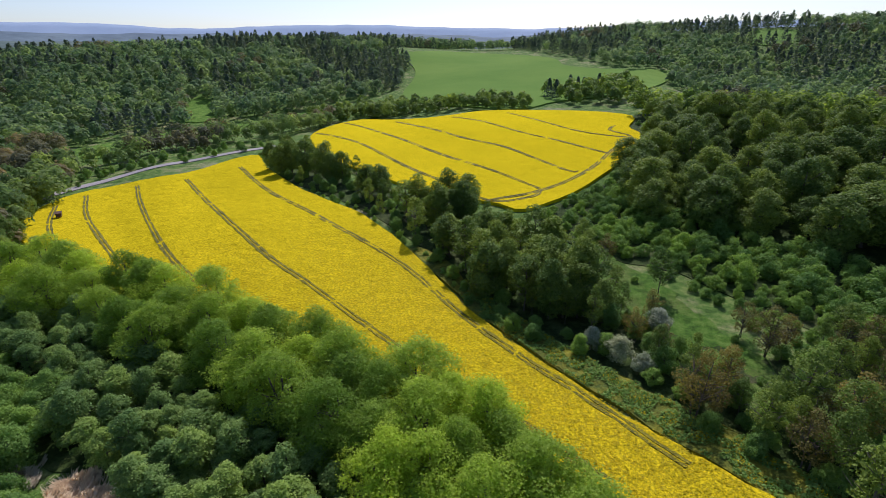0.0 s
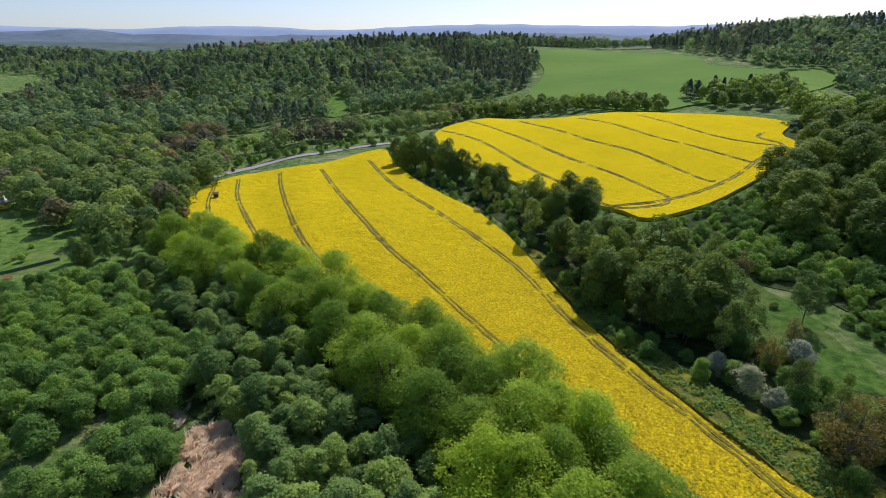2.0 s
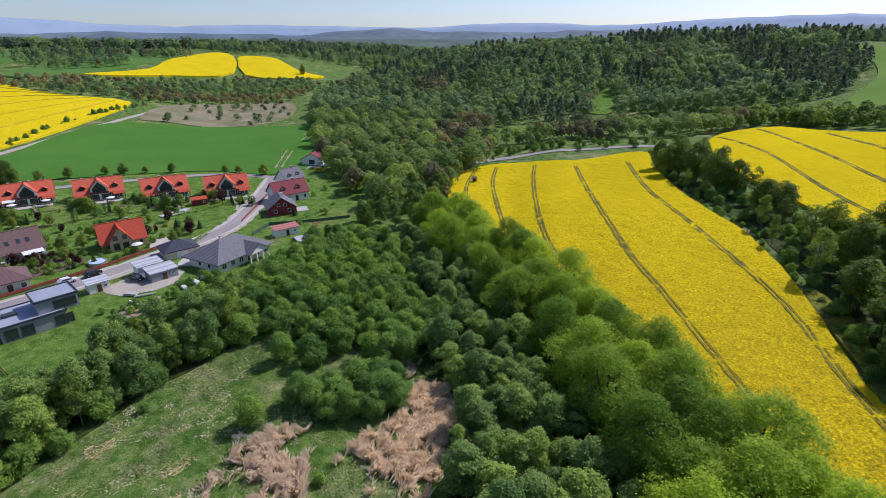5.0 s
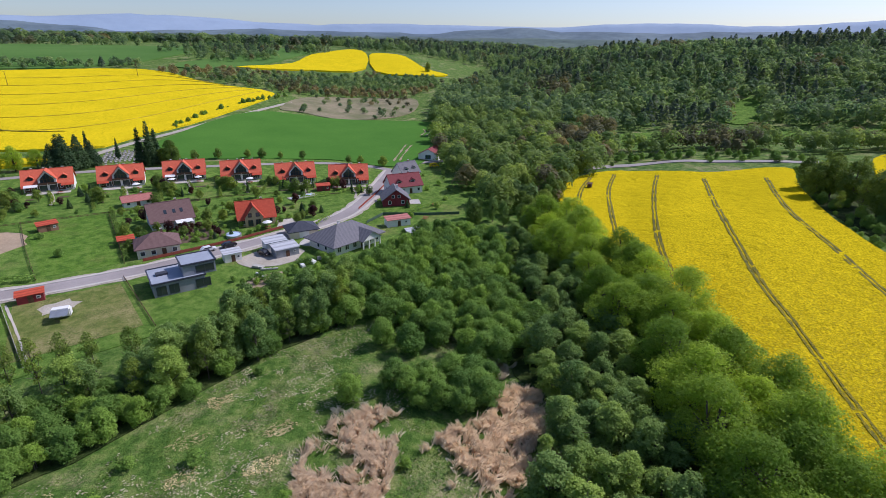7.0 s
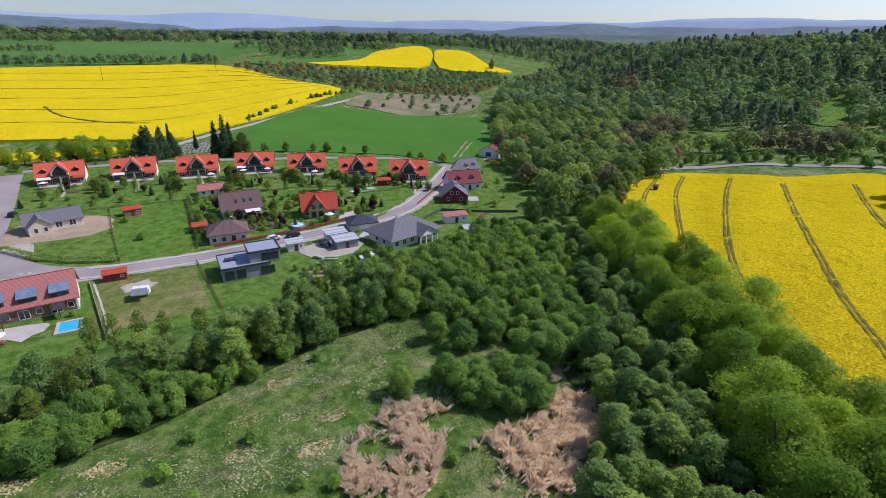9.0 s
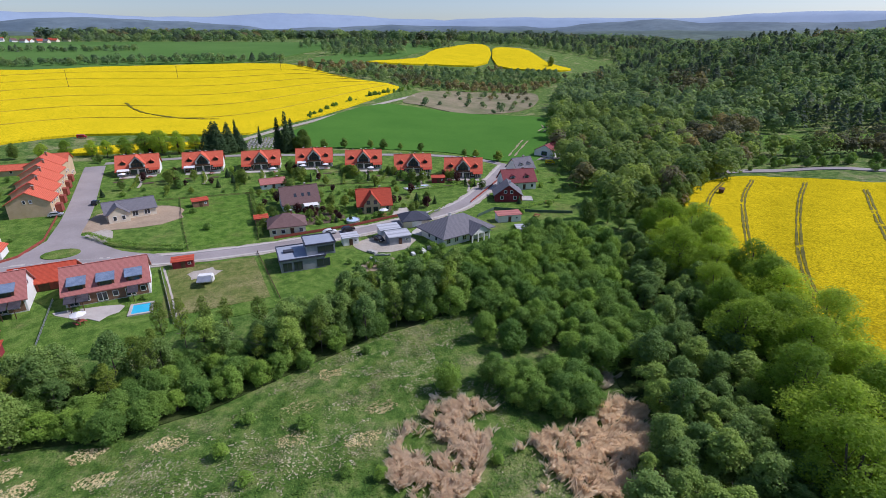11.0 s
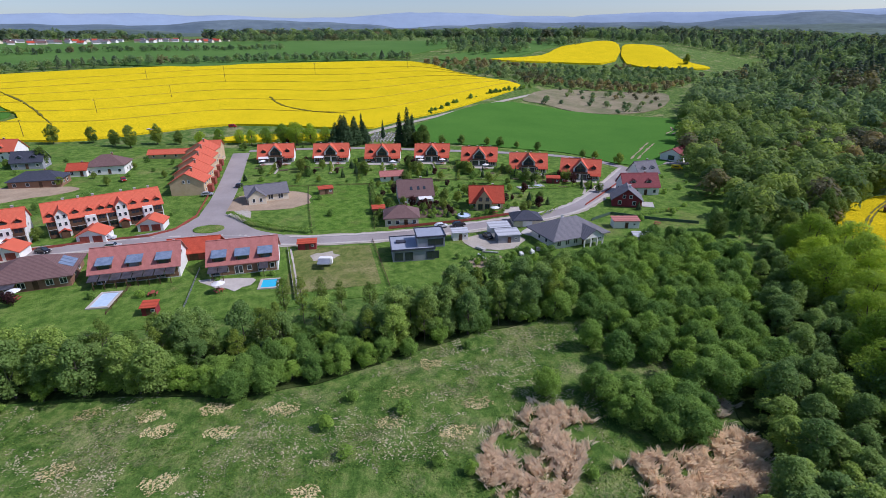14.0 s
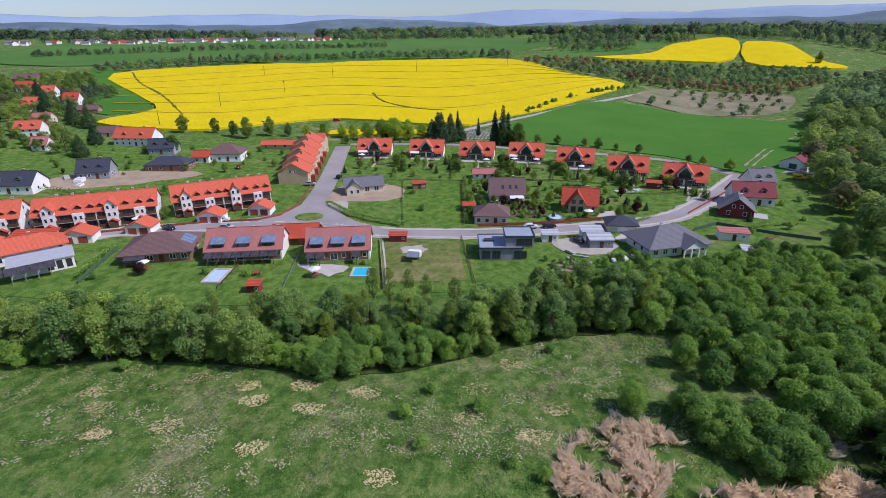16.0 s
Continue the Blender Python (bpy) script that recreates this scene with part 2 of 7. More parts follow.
def inside(x, y, poly):
    hit, j = False, len(poly) - 1
    for i in range(len(poly)):
        (xi, yi), (xj, yj) = poly[i][:2], poly[j][:2]
        if (yi > y) != (yj > y) and x < (xj - xi) * (y - yi) / (yj - yi) + xi:
            hit = not hit
        j = i
    return hit


def draped(name, outline, step, lift, material, label, category, depth=0.4, rough=0.0, per=5, wobble=0.0, parent=None):
    """A sheet that follows the ground inside an outline, with a skirt of the given depth round it."""
    from mathutils.geometry import delaunay_2d_cdt
    rnd = random.Random(name + label)
    edge = smooth_line(outline, per, True) if per > 1 else [tuple(map(float, p)) for p in outline]
    if wobble:
        edge = [(x + rnd.uniform(-wobble, wobble), y + rnd.uniform(-wobble, wobble)) for x, y in edge]
    xs, ys = [p[0] for p in edge], [p[1] for p in edge]
    pts = [Vector(p) for p in edge]
    y = min(ys)
    while y < max(ys):
        x = min(xs)
        while x < max(xs):
            q = (x + rnd.uniform(-0.3, 0.3) * step, y + rnd.uniform(-0.3, 0.3) * step)
            if inside(*q, edge):
                pts.append(Vector(q))
            x += step
        y += step
    n = len(edge)
    v2, _, faces, _, _, _ = delaunay_2d_cdt(pts, [], [list(range(n))], 1, 1e-4)
    verts = [(p.x, p.y, height(p.x, p.y) + lift + rough * rnd.uniform(-1, 1)) for p in v2]
    bm = bmesh.new()
    bv = [bm.verts.new(v) for v in verts]
    for f in faces:
        try:
            bm.faces.new([bv[i] for i in f])
        except ValueError:
            pass
    bm.normal_update()
    if depth:
        rim = [e for e in bm.edges if e.is_boundary]
        low = {}
        for e in rim:
            for v in e.verts:
                if v not in low:
                    low[v] = bm.verts.new((v.co.x, v.co.y, v.co.z - depth))
        for e in rim:
            a, b = e.verts
            bm.faces.new((a, b, low[b], low[a]))
    bmesh.ops.recalc_face_normals(bm, faces=bm.faces[:])
    if sum(f.normal.z for f in bm.faces) < 0:
        bmesh.ops.reverse_faces(bm, faces=bm.faces[:])
    ob = part(name, bm, material, parent)
    return tagged(ob, label, category, kind="structure") if not parent else ob


def ribbon(name, line, width, lift, material, label="", category="", depth=0.25, per=8, rag=0.0, parent=None, drop=0.0):
    """A strip along a line over the ground, with sides of the given depth."""
    rnd = random.Random(name + label)
    mid = smooth_line(line, per)
    verts, faces = [], []
    for i, p in enumerate(mid):
        a, b = np.array(mid[max(i - 1, 0)]), np.array(mid[min(i + 1, len(mid) - 1)])
        d = (b - a) / max(np.linalg.norm(b - a), 1e-6)
        nrm = np.array((-d[1], d[0]))
        for s in (-1, 1):
            q = np.array(p) + nrm * s * (width / 2 + rnd.uniform(-rag, rag))
            z = height(*q) + lift
            verts += [(q[0], q[1], z), (q[0], q[1], z - depth)]
    for i in range(len(mid) - 1):
        k = 4 * i
        faces += [(k, k + 2, k + 6, k + 4), (k + 1, k, k + 4, k + 5), (k + 2, k + 3, k + 7, k + 6)]
    ob = mesh_object(name, verts, faces, material, parent)
    bm = bmesh.new()
    bm.from_mesh(ob.data)
    bmesh.ops.recalc_face_normals(bm, faces=bm.faces[:])
    if sum(f.normal.z for f in bm.faces) < 0:
        bmesh.ops.reverse_faces(bm, faces=bm.faces[:])
    bm.to_mesh(ob.data)
    bm.free()
    return tagged(ob, label, category, kind="structure") if label else ob


# ---- fields ----
CROP = 1.1
FIELD_A = [(-138, 156), (-150, 184), (-147, 204), (-134, 214), (-114, 224), (-95, 255), (-77, 223), (-51, 183), (-26, 158), (-9, 131), (3, 105),
           (9.5, 93), (15, 84.5), (28.3, 66), (33.5, 60), (38.5, 53.5), (45, 44), (28, 42), (12, 50), (-8, 63), (-31, 79), (-70, 105), (-96, 119)]
FIELD_B = [(-78, 313), (-56, 363), (-1, 331), (43, 341), (106, 306), (98, 272), (96, 249), (62, 198), (30, 165), (17, 170), (-4, 181), (-27, 203), (-56, 240)]
field_a = draped("rapeseed_field", FIELD_A, 2.0, CROP, M_RAPENEAR, "rapeseed field in full yellow flower with wheel tracks", "field", 1.2, 0.14, 5, 0.3)
field_b = draped("rapeseed_field", FIELD_B, 3.0, CROP, M_RAPE, "yellow rapeseed field on the hilltop behind the tree row", "field", 1.2, 0.12, 5, 0.3)
TRAMS_A = [
    [(-91, 227), (-64, 183), (-38, 153), (-22, 136), (-8, 118), (4, 97), (14, 82), (22, 72), (34, 55)],
    [(-108, 211), (-78, 167), (-49, 128), (-32, 110), (-14, 90), (-2, 77), (7, 69), (22, 52)],
    [(-127, 207), (-108, 176), (-78, 133), (-56, 108), (-34, 86)],
    [(-142, 197), (-125, 171), (-106, 148), (-83, 122)],
    [(-145, 184), (-131, 161), (-112, 138)],
]
TRAMS_B = [
    [(-75, 308), (-40, 256), (-15, 213), (4, 188), (17, 171), (32, 176), (36, 183)],
    [(-65, 347), (-24, 269), (-1, 228), (22, 202), (36, 184)],
    [(-30, 335), (5, 258), (30, 232), (50, 206), (55, 204)],
    [(6, 318), (34, 265), (58, 243), (74, 227)],
    [(40, 325), (64, 270), (92, 250)],
    [(17, 172), (37, 183), (59, 205), (78, 233), (92, 252), (86, 265), (91, 275)],
]
for field, lines in ((field_a, TRAMS_A), (field_b, TRAMS_B)):
    for line in lines:
        for side in (-0.52, 0.52):
            pts = []
            for i, p in enumerate(line):
                a, b = line[max(i - 1, 0)], line[min(i + 1, len(line) - 1)]
                d = Vector((b[0] - a[0], b[1] - a[1])).normalized()
                pts.append((p[0] - d.y * side, p[1] + d.x * side))
            ribbon("wheel_track", pts, 0.58, CROP + 0.09, M_TRAM, depth=0.3, rag=0.16, per=12, parent=field)
draped("rapeseed_field", [(-540, -346), (-624, -252), (-674, -73), (-669, 71), (-552, 114), (-504, 160), (-398, 84), (-346, 25), (-326, -1), (-348, -77),
       (-319, -128), (-302, -158), (-312, -219), (-364, -209), (-423, -257)], 9.0, CROP, M_RAPEFAR, "wide yellow rapeseed field behind the village", "field", 1.3, 0.1, 3)
draped("rapeseed_field", [(-298, -74), (-297, -40), (-299, -14), (-309, -16), (-313, -40), (-311, -70)], 4.0, CROP, M_RAPEFAR, "narrow strip of rapeseed behind the row of trees", "field", 1.3, 0.1, 3)
FIELDS_FAR = {
    "hill": [(-679, 173), (-732, 261), (-820, 325), (-960, 452), (-900, 455), (-690, 352), (-679, 265)],
    "valley": [(-832, 438), (-798, 468), (-670, 437), (-622, 447), (-614, 404), (-666, 355)],
}
for key, line in FIELDS_FAR.items():
    draped("rapeseed_field", line, 12.0, CROP + 0.8, M_RAPEFAR, "distant yellow rapeseed field on the %s" % key, "field", 2.2, 0.0, 3)
draped("cereal_field", [(-333, 37), (-412, 113), (-382, 162), (-337, 227), (-269, 187), (-216, 139), (-224, 119), (-249, 104), (-273, 59), (-291, 34)],
       6.0, 0.35, M_CROP, "bright green field of young cereal", "field", 0.6, 0.03, 4)
SLOPE_FIELD = [(-79, 692), (-39, 722), (6, 799), (79, 777), (133, 664), (134, 591), (159, 548), (188, 530), (219, 526), (207, 489), (156, 410), (120, 379), (81, 375), (55, 350), (26, 365), (-10, 425), (-36, 475), (-29, 585), (-41, 656)]
draped("cereal_field", SLOPE_FIELD,
       15.0, 0.9, two_scale("sloping_cereal", (0.125, 0.225, 0.042), (0.175, 0.275, 0.055), 0.008, 0.8, 1.0, 0.0, 0.85, spec=0.03), "sloping green cereal field between woods", "field", 1.5, 0.05, 4)
MEADOW = [ang(37, 325), ang(35, 335), ang(30, 350), ang(25, 368), ang(20, 388), ang(13, 408), ang(13, 452), ang(20, 438), ang(25, 428), ang(30, 406), ang(35, 386), ang(38, 360)]
CLEARING = [ang(23.4, 455), ang(26.4, 452), ang(26.0, 505), ang(24.6, 540), ang(23.4, 505)]
draped("grass_strip", MEADOW, 8.0, 0.3, M_RAVINE, "green meadow strip in the valley", "meadow", 0.6, 0, 4)
draped("grass_strip", CLEARING, 8.0, 0.5, M_RAVINE, "small green clearing on the wooded slope", "meadow", 0.9, 0, 3)
draped("scrubland", [(-431, 140), (-502, 199), (-494, 305), (-390, 240), (-374, 175), (-410, 151)], 8.0, 0.3, M_SCRUB, "dry brownish scrub beyond the green field", "scrub", 0.6, 0.1, 4)
draped("cereal_field", [(-640, -600), (-760, -640), (-1060, -700), (-1150, -420), (-1180, -100), (-1150, 33), (-1050, 230), (-724, 64), (-690, -80), (-640, -176), (-660, -300), (-590, -440)], 25.0, 1.2, M_CROPFAR, "pale green field on the far plateau", "field", 2.0, 0, 3)
draped("cereal_field", [(-581, -395), (-575, -368), (-477, -296), (-396, -234), (-370, -218), (-339, -228), (-366, -261), (-471, -326)], 8.0, 0.6, M_CROP, "narrow green field beside the old village", "field", 0.9, 0, 2)
draped("cereal_field", [(-722, 117), (-816, 215), (-1000, 330), (-1080, 400), (-960, 390), (-842, 324), (-686, 182), (-669, 116)], 15.0, 1.2, M_CROPFAR, "far green field beside the woods", "field", 2.0, 0, 3)
draped("sparse_rapeseed", [(-9, 133), (4, 106), (10.5, 94), (16, 85.5), (29.3, 67), (39.5, 54.5), (46, 45), (53, 47), (45, 61), (35, 73), (24, 86), (15, 99), (8, 112), (-2, 130)], 1.0, 0.55,
       two_scale("thin_rapeseed", (0.075, 0.115, 0.018), (0.28, 0.26, 0.018), 0.22, 2.6, 1.0, 0.15, 0.45), "patchy half-green rapeseed beyond the last wheel track", "field", 0.6, 0.16, 4, 0.8)
HEDGE_STRIP = [(-82, 250), (-72, 214), (-50, 188), (-24, 160), (-8, 138), (4, 113), (14, 92), (24, 83), (36, 71), (48, 50), (60, 56), (46, 88), (38, 104), (36, 122), (16, 152), (2, 166), (-24, 188), (-50, 214), (-66, 252)]
# Undergrowth sheets; their darkness is tree shade in the colour, not damp.
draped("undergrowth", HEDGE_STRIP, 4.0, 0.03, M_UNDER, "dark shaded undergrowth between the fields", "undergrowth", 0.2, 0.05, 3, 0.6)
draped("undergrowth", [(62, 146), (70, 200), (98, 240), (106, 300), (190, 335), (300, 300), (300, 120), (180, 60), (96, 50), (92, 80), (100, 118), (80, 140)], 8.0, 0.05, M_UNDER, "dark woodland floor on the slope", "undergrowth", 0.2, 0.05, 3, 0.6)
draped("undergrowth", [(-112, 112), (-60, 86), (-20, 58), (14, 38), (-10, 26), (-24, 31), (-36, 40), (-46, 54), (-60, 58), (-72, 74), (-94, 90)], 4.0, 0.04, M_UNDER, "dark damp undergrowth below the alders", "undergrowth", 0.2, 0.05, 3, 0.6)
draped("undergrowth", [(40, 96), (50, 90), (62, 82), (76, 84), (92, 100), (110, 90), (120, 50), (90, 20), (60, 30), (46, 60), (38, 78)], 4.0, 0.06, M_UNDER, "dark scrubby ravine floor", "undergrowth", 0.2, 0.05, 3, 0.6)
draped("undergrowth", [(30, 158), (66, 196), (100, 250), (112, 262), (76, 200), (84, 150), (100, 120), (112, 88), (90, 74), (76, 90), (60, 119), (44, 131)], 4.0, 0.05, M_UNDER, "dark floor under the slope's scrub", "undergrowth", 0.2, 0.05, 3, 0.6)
RAVINE = [(36, 136), (46, 130), (52, 118), (57, 101), (60, 84), (63, 68), (66, 58), (58, 58), (52, 66), (46, 76), (42, 90), (40, 110)]
draped("ravine_meadow", RAVINE, 2.0, 0.1, M_LUSH, "lush green grass in the ravine", "meadow", 0.2, 0.1, 6, 1.3)
draped("village_lawn", [(-110, -150), (-100, -60), (-106, -10), (-112, 40), (-128, 80), (-130, 125), (-165, 150), (-215, 160), (-252, 100), (-272, 50), (-280, -50), (-290, -200), (-200, -260), (-130, -200)],
       6.0, 0.02, M_LAWN, "mown lawns of the village gardens", "lawn", 0.3, 0, 4)

# ---- roads ----
ROAD_MAIN = [(-119, -128), (-131, -119), (-143, -104), (-150, -72), (-151, -51), (-149, -37), (-145, -18), (-145, 8), (-149, 35), (-153, 53), (-160, 71), (-174, 87), (-193, 104), (-212, 120)]
ribbon("road", ROAD_MAIN, 5.2, 0.16, M_ASPH, "pale worn asphalt village street", "road")
ribbon("road", [(-212, 120), (-228, 113), (-245, 94), (-263, 43), (-275, -1), (-275, -56)], 4.5, 0.14, M_ASPH, "narrow asphalt lane behind the houses", "road")
ribbon("road", [(-150, -46), (-170, -50), (-190, -51), (-213, -53), (-250, -57), (-270, -59)], 8.0, 0.20, M_ASPH, "asphalt side street between the terraces", "road")
ribbon("road", [(-210, 118), (-219, 139), (-236, 156), (-256, 172)], 5.0, 0.18, M_ASPH, "asphalt lane at the village end", "road")
ribbon("road", [(-219, 139), (-216, 153), (-205, 180)], 4.0, 0.22, M_ASPH, "short asphalt yard lane", "road")
ribbon("road", [(-176, 165), (-165, 192), (-154, 221), (-143, 239), (-124, 257), (-92, 284)], 5.5, 0.2, M_ASPH, "grey country road in the valley", "road")
ribbon("road", [(-296, -8), (-330, 20), (-362, 57), (-412, 113), (-491, 190)], 4.0, 0.25, M_GRAVEL, "pale gravel track beside the rapeseed", "track")
draped("plaza", [(-142, -30), (-148, -22), (-156, -33), (-168, -42), (-175, -48), (-172, -54), (-162, -58), (-155, -70), (-146, -66), (-144, -48)], 4.0, 0.24, M_ASPH, "asphalt widening round the traffic island", "road", 0.3, 0, 4)
draped("traffic_island", [(-159 + 3.6 * math.cos(a), -48 + 4.6 * math.sin(a)) for a in np.linspace(0, 2 * math.pi, 16, endpoint=False)], 1.0, 0.42, M_LAWN, "round grassed traffic island", "island", 0.3, 0.05, 2)


# ---- trees ----
def leaf_faces(points, normals, size, rnd, tilt=0.7):
    """Small bent leaf clumps, one bent triangle at each point."""
    n = len(points)
    nrm = normals + rnd.normal(0, tilt, (n, 3)) + np.array((0, 0, 0.7))
    nrm /= np.linalg.norm(nrm, axis=1)[:, None] + 1e-9
    ref = rnd.normal(0, 1, (n, 3))
    u = np.cross(nrm, ref)
    u /= np.linalg.norm(u, axis=1)[:, None] + 1e-9
    v = np.cross(nrm, u)
    s = size * rnd.uniform(0.55, 1.35, (n, 1))
    verts = np.stack([points - u * s - v * s * 0.6, points + u * s - v * s * 0.5, points + v * s * 1.15 + nrm * s * 0.3], 1)
    return verts.reshape(-1, 3), np.arange(3 * n).reshape(-1, 3)


def crown_points(rnd, clumps, leaves, flat=0.9, loose=0.17):
    """Points in the outer shell of a crown of overlapping clumps (x, y, z, radius), with outward normals."""
    clumps = np.array(clumps, float)
    w = clumps[:, 3] ** 2
    pts, nrm, left = [], [], leaves
    while left > 0:
        n = left * 2
        idx = rnd.choice(len(clumps), n, p=w / w.sum())
        d = rnd.normal(0, 1, (n, 3))
        d[:, 2] += 0.25
        d /= np.linalg.norm(d, axis=1)[:, None]
        r = clumps[idx, 3:4] * (1.02 - 0.45 * rnd.random((n, 1)) ** 1.6 + loose * rnd.normal(0, 1, (n, 1)) + 0.35 * (rnd.random((n, 1)) < 0.07))
        p = clumps[idx, :3] + d * r * np.array((1, 1, flat))
        gap = (p[:, None, :] - clumps[None, :, :3]) / np.array((1, 1, flat))
        deep = (np.linalg.norm(gap, axis=2) / clumps[None, :, 3]).min(axis=1)
        keep = np.flatnonzero(deep > 0.5 + 0.4 * rnd.random(n))[:left]
        pts.append(p[keep])
        nrm.append(d[keep])
        left -= len(keep)
    p, d = np.concatenate(pts), np.concatenate(nrm)
    out = p - np.array((0, 0, clumps[:, 2].mean() - 0.5))
    out /= np.linalg.norm(out, axis=1)[:, None] + 1e-6
    return p, d * 0.8 + out * 0.4


def ellipsoid_clumps(rnd, n, z0, z1, rx, rmin, rmax, taper=0.5):
    """Clump centres in an uneven crown from z0 to z1 and radius rx."""
    out = []
    for _ in range(n):
        u = rnd.random()
        z = z0 + (z1 - z0) * u
        rad = rx * math.sqrt(max(0.05, 1 - (2 * u - 1 + taper * 0.3) ** 2)) * rnd.uniform(0.35, 0.95)
        a = rnd.uniform(0, 2 * math.pi)
        out.append((rad * math.cos(a), rad * math.sin(a), z, rnd.uniform(rmin, rmax)))
    return out


def trunk_mesh(name, h, r, limbs, rnd, stems=1):
    bm = bmesh.new()

    def limb(p0, p1, r0, r1, seg=6):
        d = (p1 - p0).normalized()
        u = d.orthogonal().normalized()
        v = d.cross(u)
        mid = (p0 + p1) / 2 + u * rnd.uniform(-0.05, 0.05) * (p1 - p0).length
        rows = []
        for p, rr in ((p0, r0), (mid, (r0 + r1) / 2), (p1, r1)):
            rows.append([bm.verts.new(p + (u * math.cos(2 * math.pi * k / seg) + v * math.sin(2 * math.pi * k / seg)) * rr) for k in range(seg)])
        for a, b in zip(rows, rows[1:]):
            for k in range(seg):
                bm.faces.new((a[k], a[(k + 1) % seg], b[(k + 1) % seg], b[k]))
        bm.faces.new(rows[-1])
    for s in range(stems):
        base = Vector((rnd.uniform(-0.5, 0.5), rnd.uniform(-0.5, 0.5), -0.3)) * (stems > 1) + Vector((0, 0, -0.3))
        lean = Vector((rnd.uniform(-1, 1), rnd.uniform(-1, 1), 0)) * (0.12 * h if stems > 1 else 0.03 * h)
        top = Vector((0, 0, h * 0.85)) + lean
        limb(base, top, r, r * 0.3)
        for k in range(limbs):
            u = rnd.uniform(0.3, 0.8)
            p = base.lerp(top, u)
            a = rnd.uniform(0, 2 * math.pi)
            q = p + Vector((math.cos(a), math.sin(a), rnd.uniform(0.5, 1.1))) * h * rnd.uniform(0.12, 0.24)
            limb(p, q, r * (1 - u) * 0.7 + 0.02, 0.03, 5)
    me = bpy.data.meshes.new(name)
    bm.to_mesh(me)
    bm.free()
    me.materials.append(M_BARK)
    return me


TREES = {}


def tree_kind(key, variants, clumper, leaves, size, material, h, r, limbs=5, stems=1, tilt=0.7, seed=1, loose=0.19):
    rnd, out = np.random.default_rng(seed), []
    for _ in range(variants):
        clumps = clumper(rnd)
        p, d = crown_points(rnd, clumps, leaves, 0.9, loose)
        v, f = leaf_faces(p, d, size, rnd, tilt)
        me = bpy.data.meshes.new(key + "_crown")
        me.from_pydata(v.tolist(), [], f.tolist())
        me.materials.append(material)
        out.append((trunk_mesh(key + "_trunk", h, r, limbs, random.Random(seed + len(out)), stems), me))
    TREES[key] = out


def cone_clumps(h, base, n, z0=0.8):
    def make(rnd):
        out = []
        for i in range(n):
            u = (i + rnd.random()) / n
            rad = base * (1 - u) ** 0.9
            a = i * 2.4 + rnd.uniform(-0.4, 0.4)
            out.append((rad * 0.6 * math.cos(a), rad * 0.6 * math.sin(a), z0 + (h - z0) * u, 0.25 + rad * 0.45))
        return out
    return make


tree_kind("willow", 6, lambda r: ellipsoid_clumps(r, 95, 2.2, 12.4, 5.0, 0.45, 1.5), 20000, 0.12, L_WILLOW, 12, 0.28, 8, 3, 0.8, 11, 0.27)
tree_kind("alder", 6, lambda r: ellipsoid_clumps(r, 44, 1.2, 9.4, 2.4, 0.35, 1.05), 5600, 0.14, L_ALDER, 10, 0.16, 7, 1, 0.75, 12)
tree_kind("sallow", 6, lambda r: ellipsoid_clumps(r, 44, 0.5, 5.1, 2.5, 0.4, 1.0), 5800, 0.12, L_GROVE, 5, 0.10, 3, 2, 0.65, 13)
tree_kind("oak", 6, lambda r: ellipsoid_clumps(r, 64, 2.0, 12.2, 3.9, 0.5, 1.5), 9000, 0.175, L_OAK, 12, 0.26, 8, 1, 0.7, 14)
tree_kind("scrub", 4, lambda r: ellipsoid_clumps(r, 34, 0.2, 3.5, 2.4, 0.3, 0.9), 2800, 0.135, L_GROVE, 3.2, 0.07, 3, 2, 0.75, 23)
tree_kind("birch", 4, lambda r: ellipsoid_clumps(r, 44, 3.0, 12.0, 2.3, 0.4, 0.85), 2600, 0.14, L_OAK, 12, 0.12, 16, 1, 0.9, 15)
tree_kind("copper", 3, lambda r: ellipsoid_clumps(r, 40, 2.0, 9.5, 3.0, 0.5, 1.0), 2100, 0.13, L_COPPER, 10, 0.13, 22, 2, 0.9, 16)
tree_kind("spruce", 3, cone_clumps(13, 3.3, 60), 4600, 0.24, L_SPRUCE, 13, 0.18, 2, 1, 0.5, 17)
tree_kind("cypress", 2, cone_clumps(14, 1.9, 44, 0.5), 3400, 0.22, L_SPRUCE, 13, 0.15, 1, 1, 0.45, 18)
tree_kind("shrub", 4, lambda r: ellipsoid_clumps(r, 10, 0.4, 1.6, 0.9, 0.45, 0.75), 800, 0.12, L_GROVE, 1.6, 0.05, 4, 3, 0.55, 19)
tree_kind("blossom", 3, lambda r: ellipsoid_clumps(r, 24, 0.8, 4.7, 2.4, 0.6, 1.1), 5200, 0.13, L_BLOSSOM, 4.8, 0.1, 6, 3, 0.6, 20)
tree_kind("plum", 2, lambda r: ellipsoid_clumps(r, 14, 1.2, 3.4, 1.3, 0.5, 0.9), 1300, 0.15, L_PLUM, 3.4, 0.08, 5, 1, 0.5, 21)
tree_kind("garden", 3, lambda r: ellipsoid_clumps(r, 16, 1.1, 4.2, 1.5, 0.5, 0.95), 1700, 0.15, L_OAK, 4.2, 0.09, 5, 1, 0.55, 22)
TREE_RND = random.Random(5)


